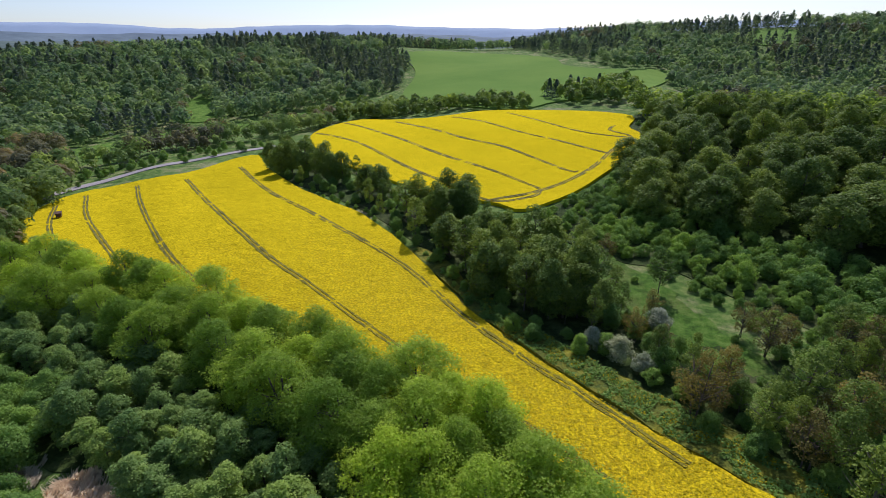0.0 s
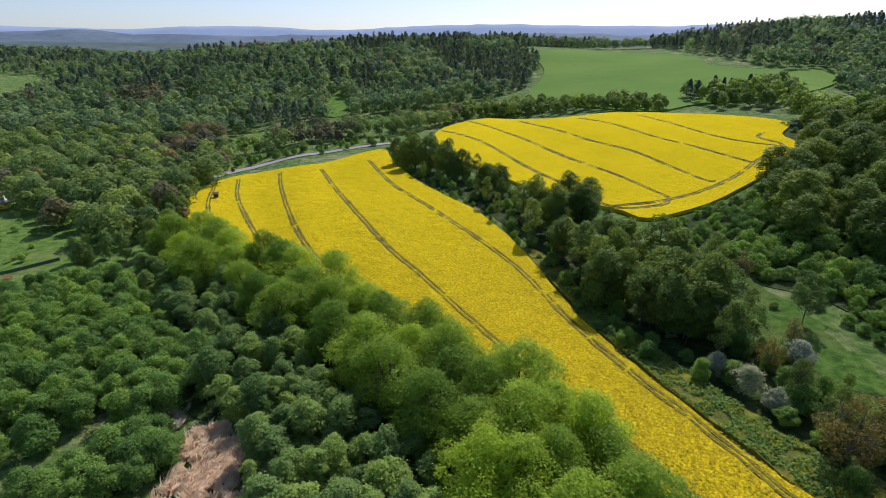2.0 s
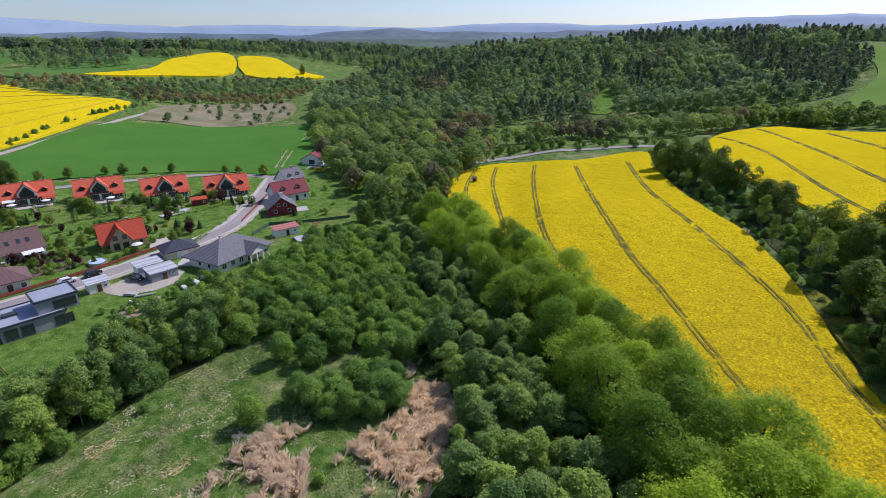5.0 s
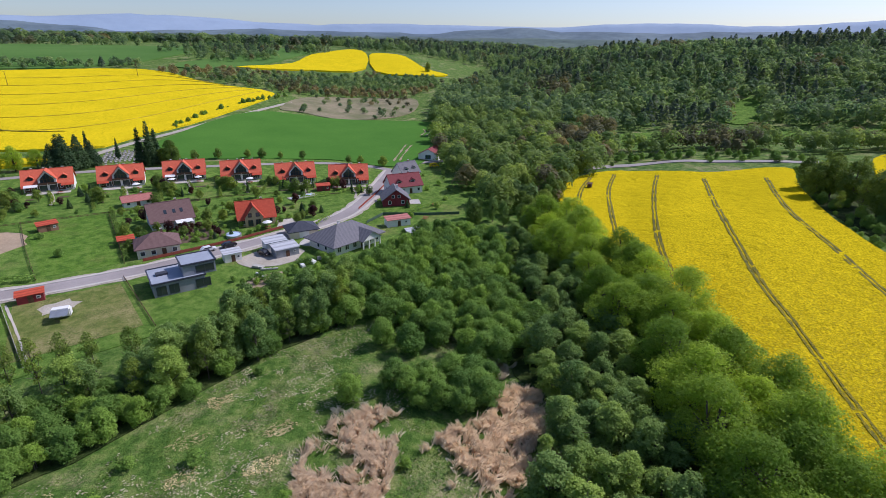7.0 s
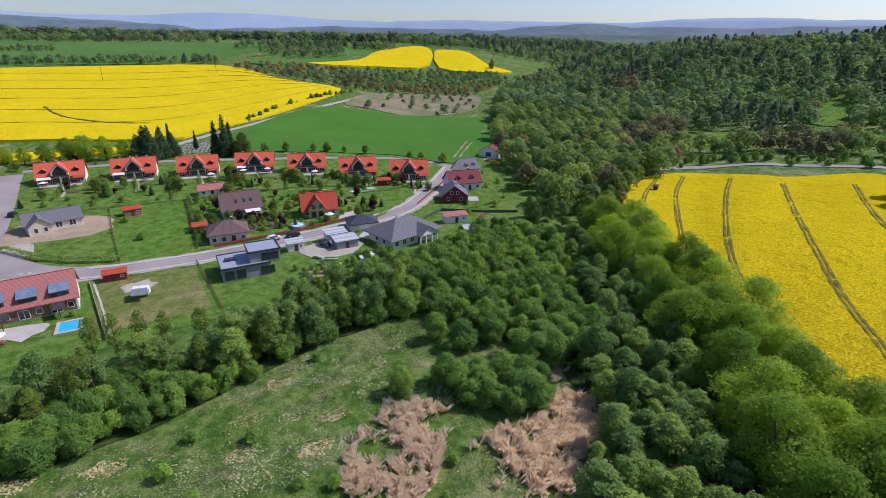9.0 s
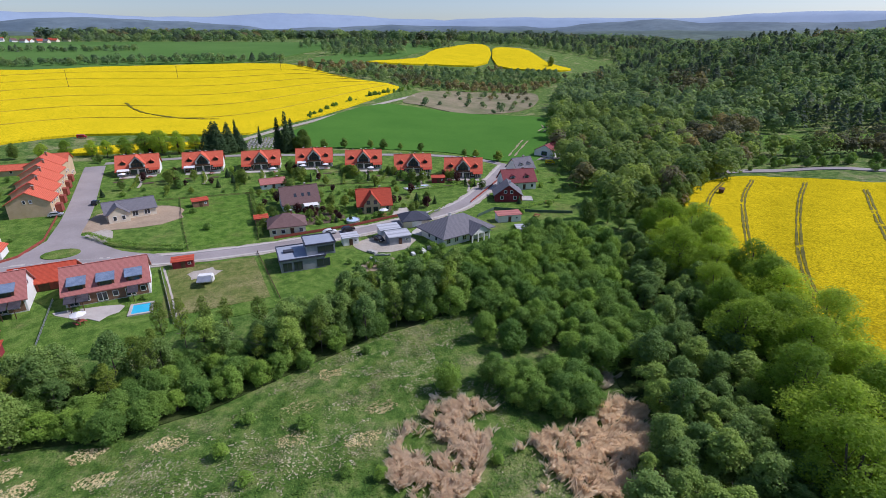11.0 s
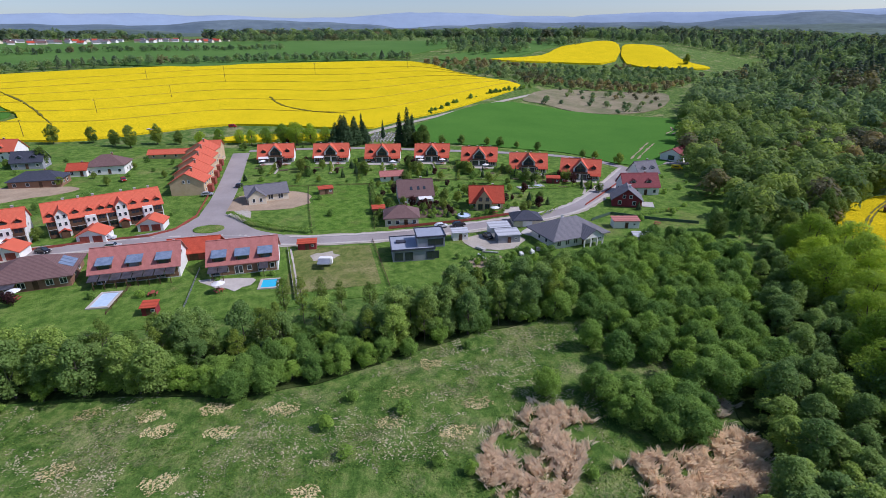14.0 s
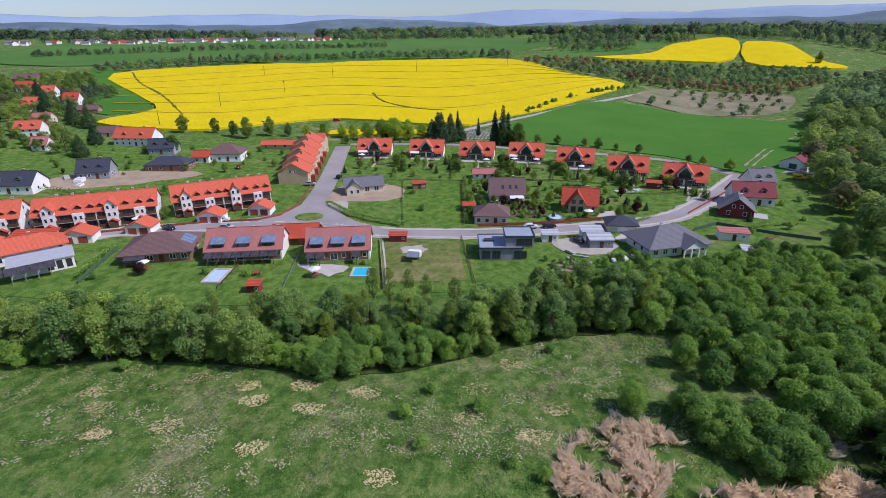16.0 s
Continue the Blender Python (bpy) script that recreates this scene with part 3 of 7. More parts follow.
def plant(key, x, y, s=1.0, name="tree", label="", group="", wide=None):
    """One tree or bush: an empty at its foot with trunk and crown under it."""
    trunk, crown = TREE_RND.choice(TREES[key])
    bush = key in ("shrub", "scrub")
    root = new(name, crown) if bush else new(name)
    wide = wide or TREE_RND.uniform(0.9, 1.12)
    root.matrix_world = Matrix.LocRotScale((x, y, height(x, y)), Euler((0, 0, TREE_RND.uniform(0, 6.28))), (s * wide, s * wide, s * TREE_RND.uniform(0.92, 1.08)))
    for n, me in () if bush else (("trunk", trunk), ("crown", crown)):
        ob = new(n, me)
        ob.parent = root
    return tagged(root, label, name.replace("_", " "), group)


def scatter(poly, gap, rnd, keep=lambda x, y: True, tries=30):
    """Points at least about a gap apart inside an outline."""
    xs, ys = [p[0] for p in poly], [p[1] for p in poly]
    cells, out = {}, []
    area = (max(xs) - min(xs)) * (max(ys) - min(ys))
    for _ in range(int(area / gap ** 2 * 4)):
        x, y = rnd.uniform(min(xs), max(xs)), rnd.uniform(min(ys), max(ys))
        c = (int(x // gap), int(y // gap))
        if not inside(x, y, poly) or not keep(x, y):
            continue
        if any((x - a) ** 2 + (y - b) ** 2 < gap * gap for i in (-1, 0, 1) for j in (-1, 0, 1) for a, b in cells.get((c[0] + i, c[1] + j), ())):
            continue
        cells.setdefault(c, []).append((x, y))
        out.append((x, y))
    return out


for x, y in [(-95, 114), (-70, 104), (-68, 91), (-51, 86), (-43, 83), (-30, 77), (-23, 70), (-30, 68), (-16, 68), (-9, 62), (-16, 57), (-3, 55), (1, 60), (-7, 47), (2, 50),
             (-95, 104), (11, 46), (-76, 98), (-62, 98), (-46, 92), (-52, 80), (-36, 84), (-24, 62), (-10, 54), (-14, 64), (-22, 76), (6, 56), (-2, 48), (-88, 110), (-104, 112), (-82, 106), (-58, 96), (-38, 74), (-4, 66), (8, 52), (-84, 96), (16, 40), (4, 42), (-60, 84)]:
    plant("willow", x, y, TREE_RND.uniform(0.9, 1.12), "willow_tree", "large light green willow at the edge of the rapeseed", "willows along the field", TREE_RND.uniform(1.08, 1.3))
for x, y in [(-56, 62), (-44, 57), (-58, 70), (-34, 54), (-40, 61), (-27, 48), (-31, 44), (-35, 62), (-48, 69), (-68, 83), (-82, 88), (-19, 45), (-22, 41), (-24, 37), (-15, 43),
             (-50, 63), (-38, 49), (-28, 55), (-74, 92), (-90, 96), (-66, 75), (-54, 76), (-20, 50), (-12, 38), (-8, 36), (-18, 34), (-96, 92), (-104, 100), (-108, 108)]:
    plant("alder", x, y, TREE_RND.uniform(0.7, 0.95), "alder_tree", "slender dark green alder in the wet meadow", "alders beside the willows", 1.15)
GROVE = [(-102, 29), (-115, 58), (-125, 86), (-112, 98), (-85, 82), (-63, 70), (-59, 56), (-66, 50), (-75, 47), (-88, 45), (-90, 36), (-92, 25)]
for x, y in scatter(GROVE, 3.2, random.Random(3)):
    plant("sallow", x, y, TREE_RND.uniform(0.85, 1.2), "sallow_bush", "rounded dense green sallow bush in the grove", "bushes of the grove")
for x, y in [(-78, 41), (-73, 44), (-66, 28), (-65, 36), (-63, 41), (-56, 40), (-57, 44), (-54, 46), (-58, 37), (-56, 50), (-60, 45), (-90, 32), (-53, 42), (-60, 40), (-55, 44), (-58, 48), (-52, 46), (-62, 37)]:
    plant("sallow", x, y, TREE_RND.uniform(0.8, 1.1), "sallow_bush", "round green sallow bush standing in the meadow", "bushes in the meadow")
STRIP = [(-86, -101), (-88, -73), (-88, -51), (-90, -23), (-90, -6), (-94, 5), (-104, 24), (-108, 47), (-92, 43), (-87, 21), (-81, 5), (-76, -10), (-74, -23), (-79, -52), (-77, -92), (-76, -130), (-88, -130)]
# Belt floor: undergrowth, its colour darkened for shade below the trees.
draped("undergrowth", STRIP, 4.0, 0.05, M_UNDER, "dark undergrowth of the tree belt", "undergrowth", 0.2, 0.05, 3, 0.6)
for x, y in scatter(STRIP, 2.45, random.Random(4)):
    front = math.hypot(x + 73, (y + 12) * 0.5) < 12
    if front:
        plant("sallow", x, y, TREE_RND.uniform(0.75, 0.95), "sallow_bush", "grey-green bush in front of the tree belt", "bushes of the tree belt")
    elif TREE_RND.random() < 0.38:
        plant("sallow", x, y, TREE_RND.uniform(0.55, 0.9), "sallow_bush", "dense bush under the trees of the belt", "bushes of the tree belt")
    elif TREE_RND.random() < 0.8:
        plant("alder", x, y, TREE_RND.uniform(0.65, 1.05) * (1.22 if y < -35 else 1.0), "alder_tree", "dark green alder in the belt below the gardens", "trees of the tree belt", 1.1)
    else:
        plant("birch", x, y, TREE_RND.uniform(0.6, 0.85), "birch_tree", "thin young tree with sparse leaves in the belt", "trees of the tree belt")
for x, y in scatter([(-108, 108), (-60, 84), (-20, 56), (12, 36), (-10, 28), (-24, 32), (-36, 41), (-45, 55), (-58, 60), (-70, 74), (-92, 90)], 3.7, random.Random(14)):
    plant("alder", x, y, TREE_RND.uniform(0.5, 0.8), "alder_tree", "young dark green alder in the damp belt", "alders beside the willows", TREE_RND.uniform(1.2, 1.65))
for x, y in scatter([(-128, 96), (-116, 110), (-112, 126), (-116, 146), (-138, 160), (-152, 188), (-166, 182), (-176, 164), (-158, 146), (-142, 124)], 5.6, random.Random(17), lambda x, y: not inside(x, y, FIELD_A)):
    plant(TREE_RND.choice(("oak", "alder", "alder")), x, y, TREE_RND.uniform(0.6, 0.9), "broadleaf_tree", "mid-green tree between the village lawns and the field", "trees by the village end")
HEDGE = [(-74, 246), (-74, 220), (-56, 207), (-39, 195), (-27, 178), (-21, 178), (-12, 160), (-5, 158), (3, 150), (8, 161), (11, 137), (15, 129), (20, 125), (24, 118), (28, 122),
         (30, 109), (15, 109), (20, 103), (2, 129), (31, 103), (26, 98), (-64, 214), (-46, 200), (-2, 148), (8, 120), (24, 108), (34, 96)]
HEDGE += [(x + TREE_RND.uniform(-6, 6), y + TREE_RND.uniform(-6, 6)) for x, y in HEDGE[4:]]
HEDGE = [q for q in HEDGE if not inside(*q, FIELD_A) and not inside(*q, FIELD_B)]
for x, y in HEDGE:
    if y < 190 and TREE_RND.random() < 0.5:
        plant("birch", x, y, TREE_RND.uniform(0.95, 1.3), "slender_tree", "tall slender half-leaved tree in the tree row", "tree row between the fields", TREE_RND.uniform(1.3, 1.7))
    else:
        plant("oak", x, y, TREE_RND.uniform(0.8, 1.2), "broadleaf_tree", "dark green tree in the row between two rapeseed fields", "tree row between the fields")
for x, y in [(40, 66), (47, 71), (61, 83), (74, 76), (60, 60), (70, 66)]:
    plant("copper", x, y, TREE_RND.uniform(0.9, 1.3), "young_tree", "nearly bare young tree with reddish leaf buds", "young trees in the ravine")
for x, y in [(29, 86), (36, 78), (33, 82), (44, 92)]:
    plant("blossom", x, y, TREE_RND.uniform(0.8, 1.0), "hawthorn_bush", "pale blossoming hawthorn bush by the ravine", "blossoming bushes")
for x, y in scatter(HEDGE_STRIP, 4.6, random.Random(10), lambda x, y: not inside(x, y, FIELD_A) and not inside(x, y, FIELD_B)):
    if TREE_RND.random() < 0.3:
        plant("birch", x, y, TREE_RND.uniform(0.6, 0.9), "slender_tree", "slender half-leaved tree in the tree row", "tree row between the fields")
    else:
        plant("sallow", x, y, TREE_RND.uniform(0.45, 0.85), "hedgerow_bush", "dark bush under the trees between the fields", "bushes between the fields")
EDGE = smooth_line(FIELD_A[5:12], 8)
for x, y in EDGE:
    d = TREE_RND.uniform(1.5, 4.0)
    if TREE_RND.random() < 0.7:
        plant("scrub", x + 0.8 * d, y + 0.6 * d, TREE_RND.uniform(0.3, 0.6), "scrub_bush", "low bush at the shaded edge of the rapeseed", "scrub at the field edge")
for x, y in scatter(RAVINE, 6.0, random.Random(19)):
    pick = TREE_RND.random()
    if pick < 0.35:
        plant("birch", x, y, TREE_RND.uniform(0.6, 1.05), "slender_tree", "slender half-leaved tree in the ravine grass", "thin trees of the ravine", 1.2)
    elif pick < 0.5:
        plant("copper", x, y, TREE_RND.uniform(0.6, 0.9), "young_tree", "young tree with reddish leaf buds in the ravine", "young trees in the ravine")
    elif pick < 0.75:
        plant("scrub", x, y, TREE_RND.uniform(0.25, 0.5), "scrub_bush", "small bush in the ravine grass", "scrub on the slope")
for x, y in scatter([(50, 130), (59, 112), (64, 94), (68, 76), (84, 70), (88, 84), (78, 104), (66, 126)], 3.3, random.Random(23), lambda x, y: not inside(x, y, RAVINE)):
    plant("scrub", x, y, TREE_RND.uniform(0.4, 0.95), "scrub_bush", "low green scrub beside the ravine grass", "scrub on the slope")
WOOD_NEAR = [(62, 150), (70, 200), (100, 235), (112, 262), (150, 240), (170, 200), (170, 130), (150, 90), (120, 90), (100, 120), (80, 140)]
for x, y in scatter(WOOD_NEAR, 8.8, random.Random(6)):
    plant("oak", x, y, TREE_RND.uniform(0.95, 1.45), "broadleaf_tree", "tall green broadleaf tree of the hillside wood", "trees of the hillside wood", TREE_RND.uniform(1.15, 1.5))
for x, y in [(47, 60), (55, 64), (57, 57), (64, 70), (52, 52), (62, 50), (72, 58), (68, 44), (80, 72), (88, 62), (76, 84), (90, 80), (98, 96), (60, 40), (50, 44)]:
    plant(TREE_RND.choice(("birch", "birch", "copper")), x, y, TREE_RND.uniform(0.9, 1.25), "ravine_tree", "tall thin-crowned tree standing in the shaded ravine", "tall trees of the ravine", TREE_RND.uniform(1.1, 1.4))
for x, y in [(18, 101), (24, 106), (12, 108), (6, 120), (9, 114), (28, 100), (0, 128), (-8, 140), (22, 112)]:
    plant("birch", x, y, TREE_RND.uniform(1.0, 1.3), "slender_tree", "tall slender half-leaved tree in the tree row", "tree row between the fields", 1.4)
for x, y in scatter([(32, 160), (64, 192), (99, 246), (106, 284), (114, 262), (74, 196), (60, 150), (44, 138)], 4.2, random.Random(15), lambda x, y: not inside(x, y, FIELD_B)):
    plant("scrub", x, y, TREE_RND.uniform(0.6, 1.15), "scrub_bush", "low green scrub along the field's edge", "scrub on the slope")
for x, y in scatter([(40, 140), (66, 185), (80, 150), (100, 118), (105, 85), (88, 78), (78, 104), (58, 128)], 4.0, random.Random(7)):
    plant("scrub", x, y, TREE_RND.uniform(0.75, 1.5), "scrub_bush", "low green scrub on the ravine slope", "scrub on the slope")


def wood(name, poly, gap, h, r, materials, label, seed, conifer=0.35, keep=lambda x, y: True, leaves=34, spire=True, brown=0.4):
    """A far wood: rounded crowns and spires of leaf clumps, one object for each kind of tree in it, each kind in drifts and each tree with a tone of its own."""
    rnd = random.Random(seed)
    nr = np.random.default_rng(seed)
    sets, tones = [[], [], []], [[], [], []]
    for x, y in scatter(poly, gap, rnd, keep):
        drift = noise.fractal((x * 0.009, y * 0.009, seed), 1.0, 2.0, 2)
        kind = int(rnd.random() * 0.5 + 0.25 - 0.9 * drift < (conifer(x, y) if callable(conifer) else conifer))
        if not kind and noise.noise((x * 0.012, y * 0.012, seed + 40)) + rnd.uniform(-0.2, 0.2) > brown:
            kind = 2
        s = rnd.uniform(0.7, 1.2) * (1.0 + 0.25 * noise.noise((x * 0.02, y * 0.02, seed + 9)))
        if kind == 1 and spire:
            n = int(leaves * 3.0)
            u = nr.random(n) ** 0.8
            a = nr.uniform(0, 6.28, n)
            rad = r * 0.74 * s * (1 - u) ** 0.7 * nr.uniform(0.75, 1.1, n) + 0.2
            p = np.stack([rad * np.cos(a), rad * np.sin(a), h * 1.05 * s * (0.05 + 0.95 * u)], 1)
            d = np.stack([np.cos(a), np.sin(a), np.full(n, 0.7)], 1)
            size = r * (0.155 if leaves < 90 else 0.11)
        else:
            n, lobes = int(leaves * (3.2 if leaves < 90 else 4.2)), 7
            la, lu = nr.uniform(0, 6.28, lobes), np.arange(lobes) / (lobes - 1.0)
            reach = r * 0.5 * s * np.sqrt(1.02 - lu ** 1.5)
            lobe = np.stack([reach * np.cos(la), reach * np.sin(la), h * s * (0.3 + 0.4 * lu)], 1)
            d = nr.normal(0, 1, (n, 3))
            d[:, 2] = np.where(nr.random(n) < 0.7, np.abs(d[:, 2]), d[:, 2])
            d /= np.linalg.norm(d, axis=1)[:, None]
            p = lobe[nr.integers(0, lobes, n)] + d * np.array((1, 1, 0.9)) * r * 0.54 * s * nr.uniform(0.78, 1.12, (n, 1))
            size = r * (0.175 if leaves < 90 else 0.105)
        sets[kind].append(leaf_faces(p + np.array((x, y, height(x, y))), d * 1.4, size, nr, 0.28)[0])
        tones[kind].append(np.full(3 * n, rnd.random()))
    for kind, (verts, nm) in enumerate(zip(sets, ("broadleaf_wood", "mixed_wood", "budding_wood"))):
        if verts:
            v = np.concatenate(verts)
            ob = mesh_object(nm, v.tolist(), np.arange(len(v)).reshape(-1, 3).tolist(), (materials[0], materials[1], FAR_BROWN)[kind])
            ob.data.attributes.new("tone", "FLOAT", "POINT").data.foreach_set("value", np.concatenate(tones[kind]))
            tagged(ob, label + (" of green broadleaf trees", " of dark conifers" if spire else " with budding trees", " of brownish half-leaved trees")[kind], "wood", kind="stuff")


def bearing(x, y):
    return math.degrees(math.atan2(-x, y))


VALLEY_OAK = leaf_mat("valley_broadleaf", (0.155, 0.22, 0.07), (0.245, 0.33, 0.1), (0.34, 0.42, 0.14), 0.5, (1.08, 1.13, 0.8), drift=0.06, wood=True)
# Distance haze is put into these two base colours, paler and bluer.
FAR_OAK = leaf_mat("haze_toned_broadleaf", (0.12, 0.185, 0.095), (0.2, 0.28, 0.125), (0.3, 0.385, 0.17), 0.5, (1.05, 1.12, 0.85), drift=0.06, wood=True)
FAR_DARK = leaf_mat("haze_toned_conifer", (0.075, 0.108, 0.078), (0.105, 0.145, 0.1), (0.145, 0.19, 0.125), 0.4, drift=0.09, wood=True)
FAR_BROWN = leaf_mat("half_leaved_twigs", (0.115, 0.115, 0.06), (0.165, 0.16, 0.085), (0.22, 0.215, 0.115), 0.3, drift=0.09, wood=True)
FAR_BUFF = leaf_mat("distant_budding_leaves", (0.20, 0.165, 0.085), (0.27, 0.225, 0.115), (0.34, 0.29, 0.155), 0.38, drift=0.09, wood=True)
wood("slope", [(112, 262), (110, 310), (190, 340), (300, 300), (300, 60), (200, 50), (150, 88), (170, 130), (170, 200), (150, 240)], 9.5, 15, 6.8,
     (leaf_mat("slope_broadleaf", (0.10, 0.165, 0.035), (0.205, 0.295, 0.055), (0.36, 0.45, 0.09), 0.5, drift=0.08, wood=True), FAR_DARK), "hillside wood on the slope", 30, 0.05, leaves=130)
def hill_conifers(x, y):
    a, d = bearing(x, y), math.hypot(x, y)
    return 0.54 if a < 23 and d > 500 else 0.38 if d > 620 else 0.14


def on_hill(x, y):
    return not inside(x, y, SLOPE_FIELD) and not inside(x, y, CLEARING) and not (23.4 < bearing(x, y) < 26.2 and math.hypot(x, y) < 500)


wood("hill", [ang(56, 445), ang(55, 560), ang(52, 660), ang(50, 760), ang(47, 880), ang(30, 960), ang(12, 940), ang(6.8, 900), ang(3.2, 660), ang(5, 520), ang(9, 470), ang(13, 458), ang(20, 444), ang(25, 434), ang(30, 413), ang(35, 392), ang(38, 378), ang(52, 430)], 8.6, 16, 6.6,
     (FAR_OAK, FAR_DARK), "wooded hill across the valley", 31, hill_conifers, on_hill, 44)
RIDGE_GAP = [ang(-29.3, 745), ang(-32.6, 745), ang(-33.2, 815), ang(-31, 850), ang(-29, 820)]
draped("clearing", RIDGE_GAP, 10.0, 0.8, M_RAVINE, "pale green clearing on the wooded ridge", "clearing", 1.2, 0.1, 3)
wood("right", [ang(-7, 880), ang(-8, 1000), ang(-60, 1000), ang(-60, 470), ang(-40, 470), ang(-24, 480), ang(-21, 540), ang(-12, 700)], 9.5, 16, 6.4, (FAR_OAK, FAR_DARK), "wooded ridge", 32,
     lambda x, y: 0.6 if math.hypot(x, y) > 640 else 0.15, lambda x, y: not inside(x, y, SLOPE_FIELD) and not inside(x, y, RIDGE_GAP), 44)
wood("valley", [ang(56, 430), ang(46, 425), ang(39, 412), ang(36.5, 375), ang(36, 310), ang(37, 255), ang(38, 215), ang(48, 170), ang(53, 215), ang(55.5, 300)], 7.0, 12.5, 6.0,
     (VALLEY_OAK, FAR_BUFF), "valley wood along the stream", 33, 0.28, lambda x, y: not inside(x, y, MEADOW) and not inside(x, y, FIELD_A), 110, spire=False)
wood("roadside", [ang(37, 285), ang(28, 308), ang(20, 330), ang(12, 350), ang(12, 392), ang(20, 368), ang(25, 350), ang(30, 332), ang(37, 312)], 5.8, 13, 5.2,
     (VALLEY_OAK, FAR_BUFF), "row of trees between road and meadow", 46, 0.15, lambda x, y: noise.noise((x * 0.035, y * 0.035, 2)) > -0.2 and not inside(x, y, FIELD_A) and not inside(x, y, FIELD_B), 95, spire=False)
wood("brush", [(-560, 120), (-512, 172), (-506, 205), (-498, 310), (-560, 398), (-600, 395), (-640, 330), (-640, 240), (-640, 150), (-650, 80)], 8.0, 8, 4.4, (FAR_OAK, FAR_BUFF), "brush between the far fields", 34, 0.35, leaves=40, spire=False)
wood("scrub_bushes", [(-420, 145), (-500, 199), (-500, 305), (-385, 240), (-368, 180)], 11.0, 4, 3.0, (FAR_OAK, FAR_BUFF), "bushes scattered over the dry scrub", 47, 0.3, lambda x, y: noise.noise((x * 0.02, y * 0.02, 6)) > -0.05, 40, spire=False)
wood("field_foot", [ang(14, 366), ang(6, 380), ang(2, 392), ang(3, 420), ang(8, 436), ang(14, 412)], 7.0, 12, 4.8, (L_OAKFAR, FAR_DARK), "trees between the meadow and the hilltop field", 48, 0.0, lambda x, y: not inside(x, y, FIELD_B) and noise.noise((x * 0.05, y * 0.05, 6)) > -0.2, 80, brown=2)
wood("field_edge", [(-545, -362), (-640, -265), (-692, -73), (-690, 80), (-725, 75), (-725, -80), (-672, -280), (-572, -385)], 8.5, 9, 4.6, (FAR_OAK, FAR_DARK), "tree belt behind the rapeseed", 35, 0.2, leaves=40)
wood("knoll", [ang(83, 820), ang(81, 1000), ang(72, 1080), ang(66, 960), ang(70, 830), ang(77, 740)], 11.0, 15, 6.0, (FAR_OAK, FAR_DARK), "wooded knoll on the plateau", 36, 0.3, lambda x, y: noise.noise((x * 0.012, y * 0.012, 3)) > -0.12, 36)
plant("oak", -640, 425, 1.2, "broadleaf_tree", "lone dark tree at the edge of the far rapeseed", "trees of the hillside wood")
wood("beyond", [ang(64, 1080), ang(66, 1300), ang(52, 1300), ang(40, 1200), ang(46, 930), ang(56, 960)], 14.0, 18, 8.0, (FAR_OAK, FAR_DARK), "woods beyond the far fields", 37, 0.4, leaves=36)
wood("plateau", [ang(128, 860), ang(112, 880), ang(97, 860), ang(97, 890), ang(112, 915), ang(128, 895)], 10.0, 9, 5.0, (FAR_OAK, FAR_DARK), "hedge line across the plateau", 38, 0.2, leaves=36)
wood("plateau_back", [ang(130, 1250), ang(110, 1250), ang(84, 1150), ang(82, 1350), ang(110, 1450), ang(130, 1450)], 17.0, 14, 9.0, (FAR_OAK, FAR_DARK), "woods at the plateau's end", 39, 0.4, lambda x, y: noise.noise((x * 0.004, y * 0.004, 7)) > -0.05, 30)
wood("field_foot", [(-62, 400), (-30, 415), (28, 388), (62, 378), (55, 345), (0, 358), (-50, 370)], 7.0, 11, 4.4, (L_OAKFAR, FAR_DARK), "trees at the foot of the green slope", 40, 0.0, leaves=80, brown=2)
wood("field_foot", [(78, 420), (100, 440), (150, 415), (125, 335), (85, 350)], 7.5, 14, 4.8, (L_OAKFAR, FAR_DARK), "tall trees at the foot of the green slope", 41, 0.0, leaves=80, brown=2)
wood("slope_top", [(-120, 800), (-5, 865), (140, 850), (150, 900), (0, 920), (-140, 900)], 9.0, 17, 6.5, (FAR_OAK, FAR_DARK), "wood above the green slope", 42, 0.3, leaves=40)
wood("old_village", [(-235, -170), (-300, -240), (-420, -270), (-520, -360), (-480, -430), (-330, -330), (-250, -260)], 8.0, 7.5, 4.0, (L_OAKFAR, FAR_DARK), "garden trees of the old village", 43, 0.2, leaves=100)
wood("lane", [(-196, 150), (-190, 175), (-225, 230), (-262, 205), (-250, 185), (-225, 165)], 6.0, 9, 3.8, (L_OAKFAR, FAR_BUFF), "trees behind the village end", 44, 0.3, leaves=110, spire=False)
for x, y in scatter([(34, 96), (48, 100), (66, 86), (82, 78), (110, 60), (86, 26), (60, 34), (44, 62)], 3.9, random.Random(9), lambda x, y: not inside(x, y, FIELD_A) and not inside(x, y, RAVINE)):
    plant(TREE_RND.choice(("sallow", "copper", "birch", "sallow")), x, y, TREE_RND.uniform(0.6, 1.0), "ravine_bush", "dark tangled bush in the shaded ravine", "bushes in the ravine")

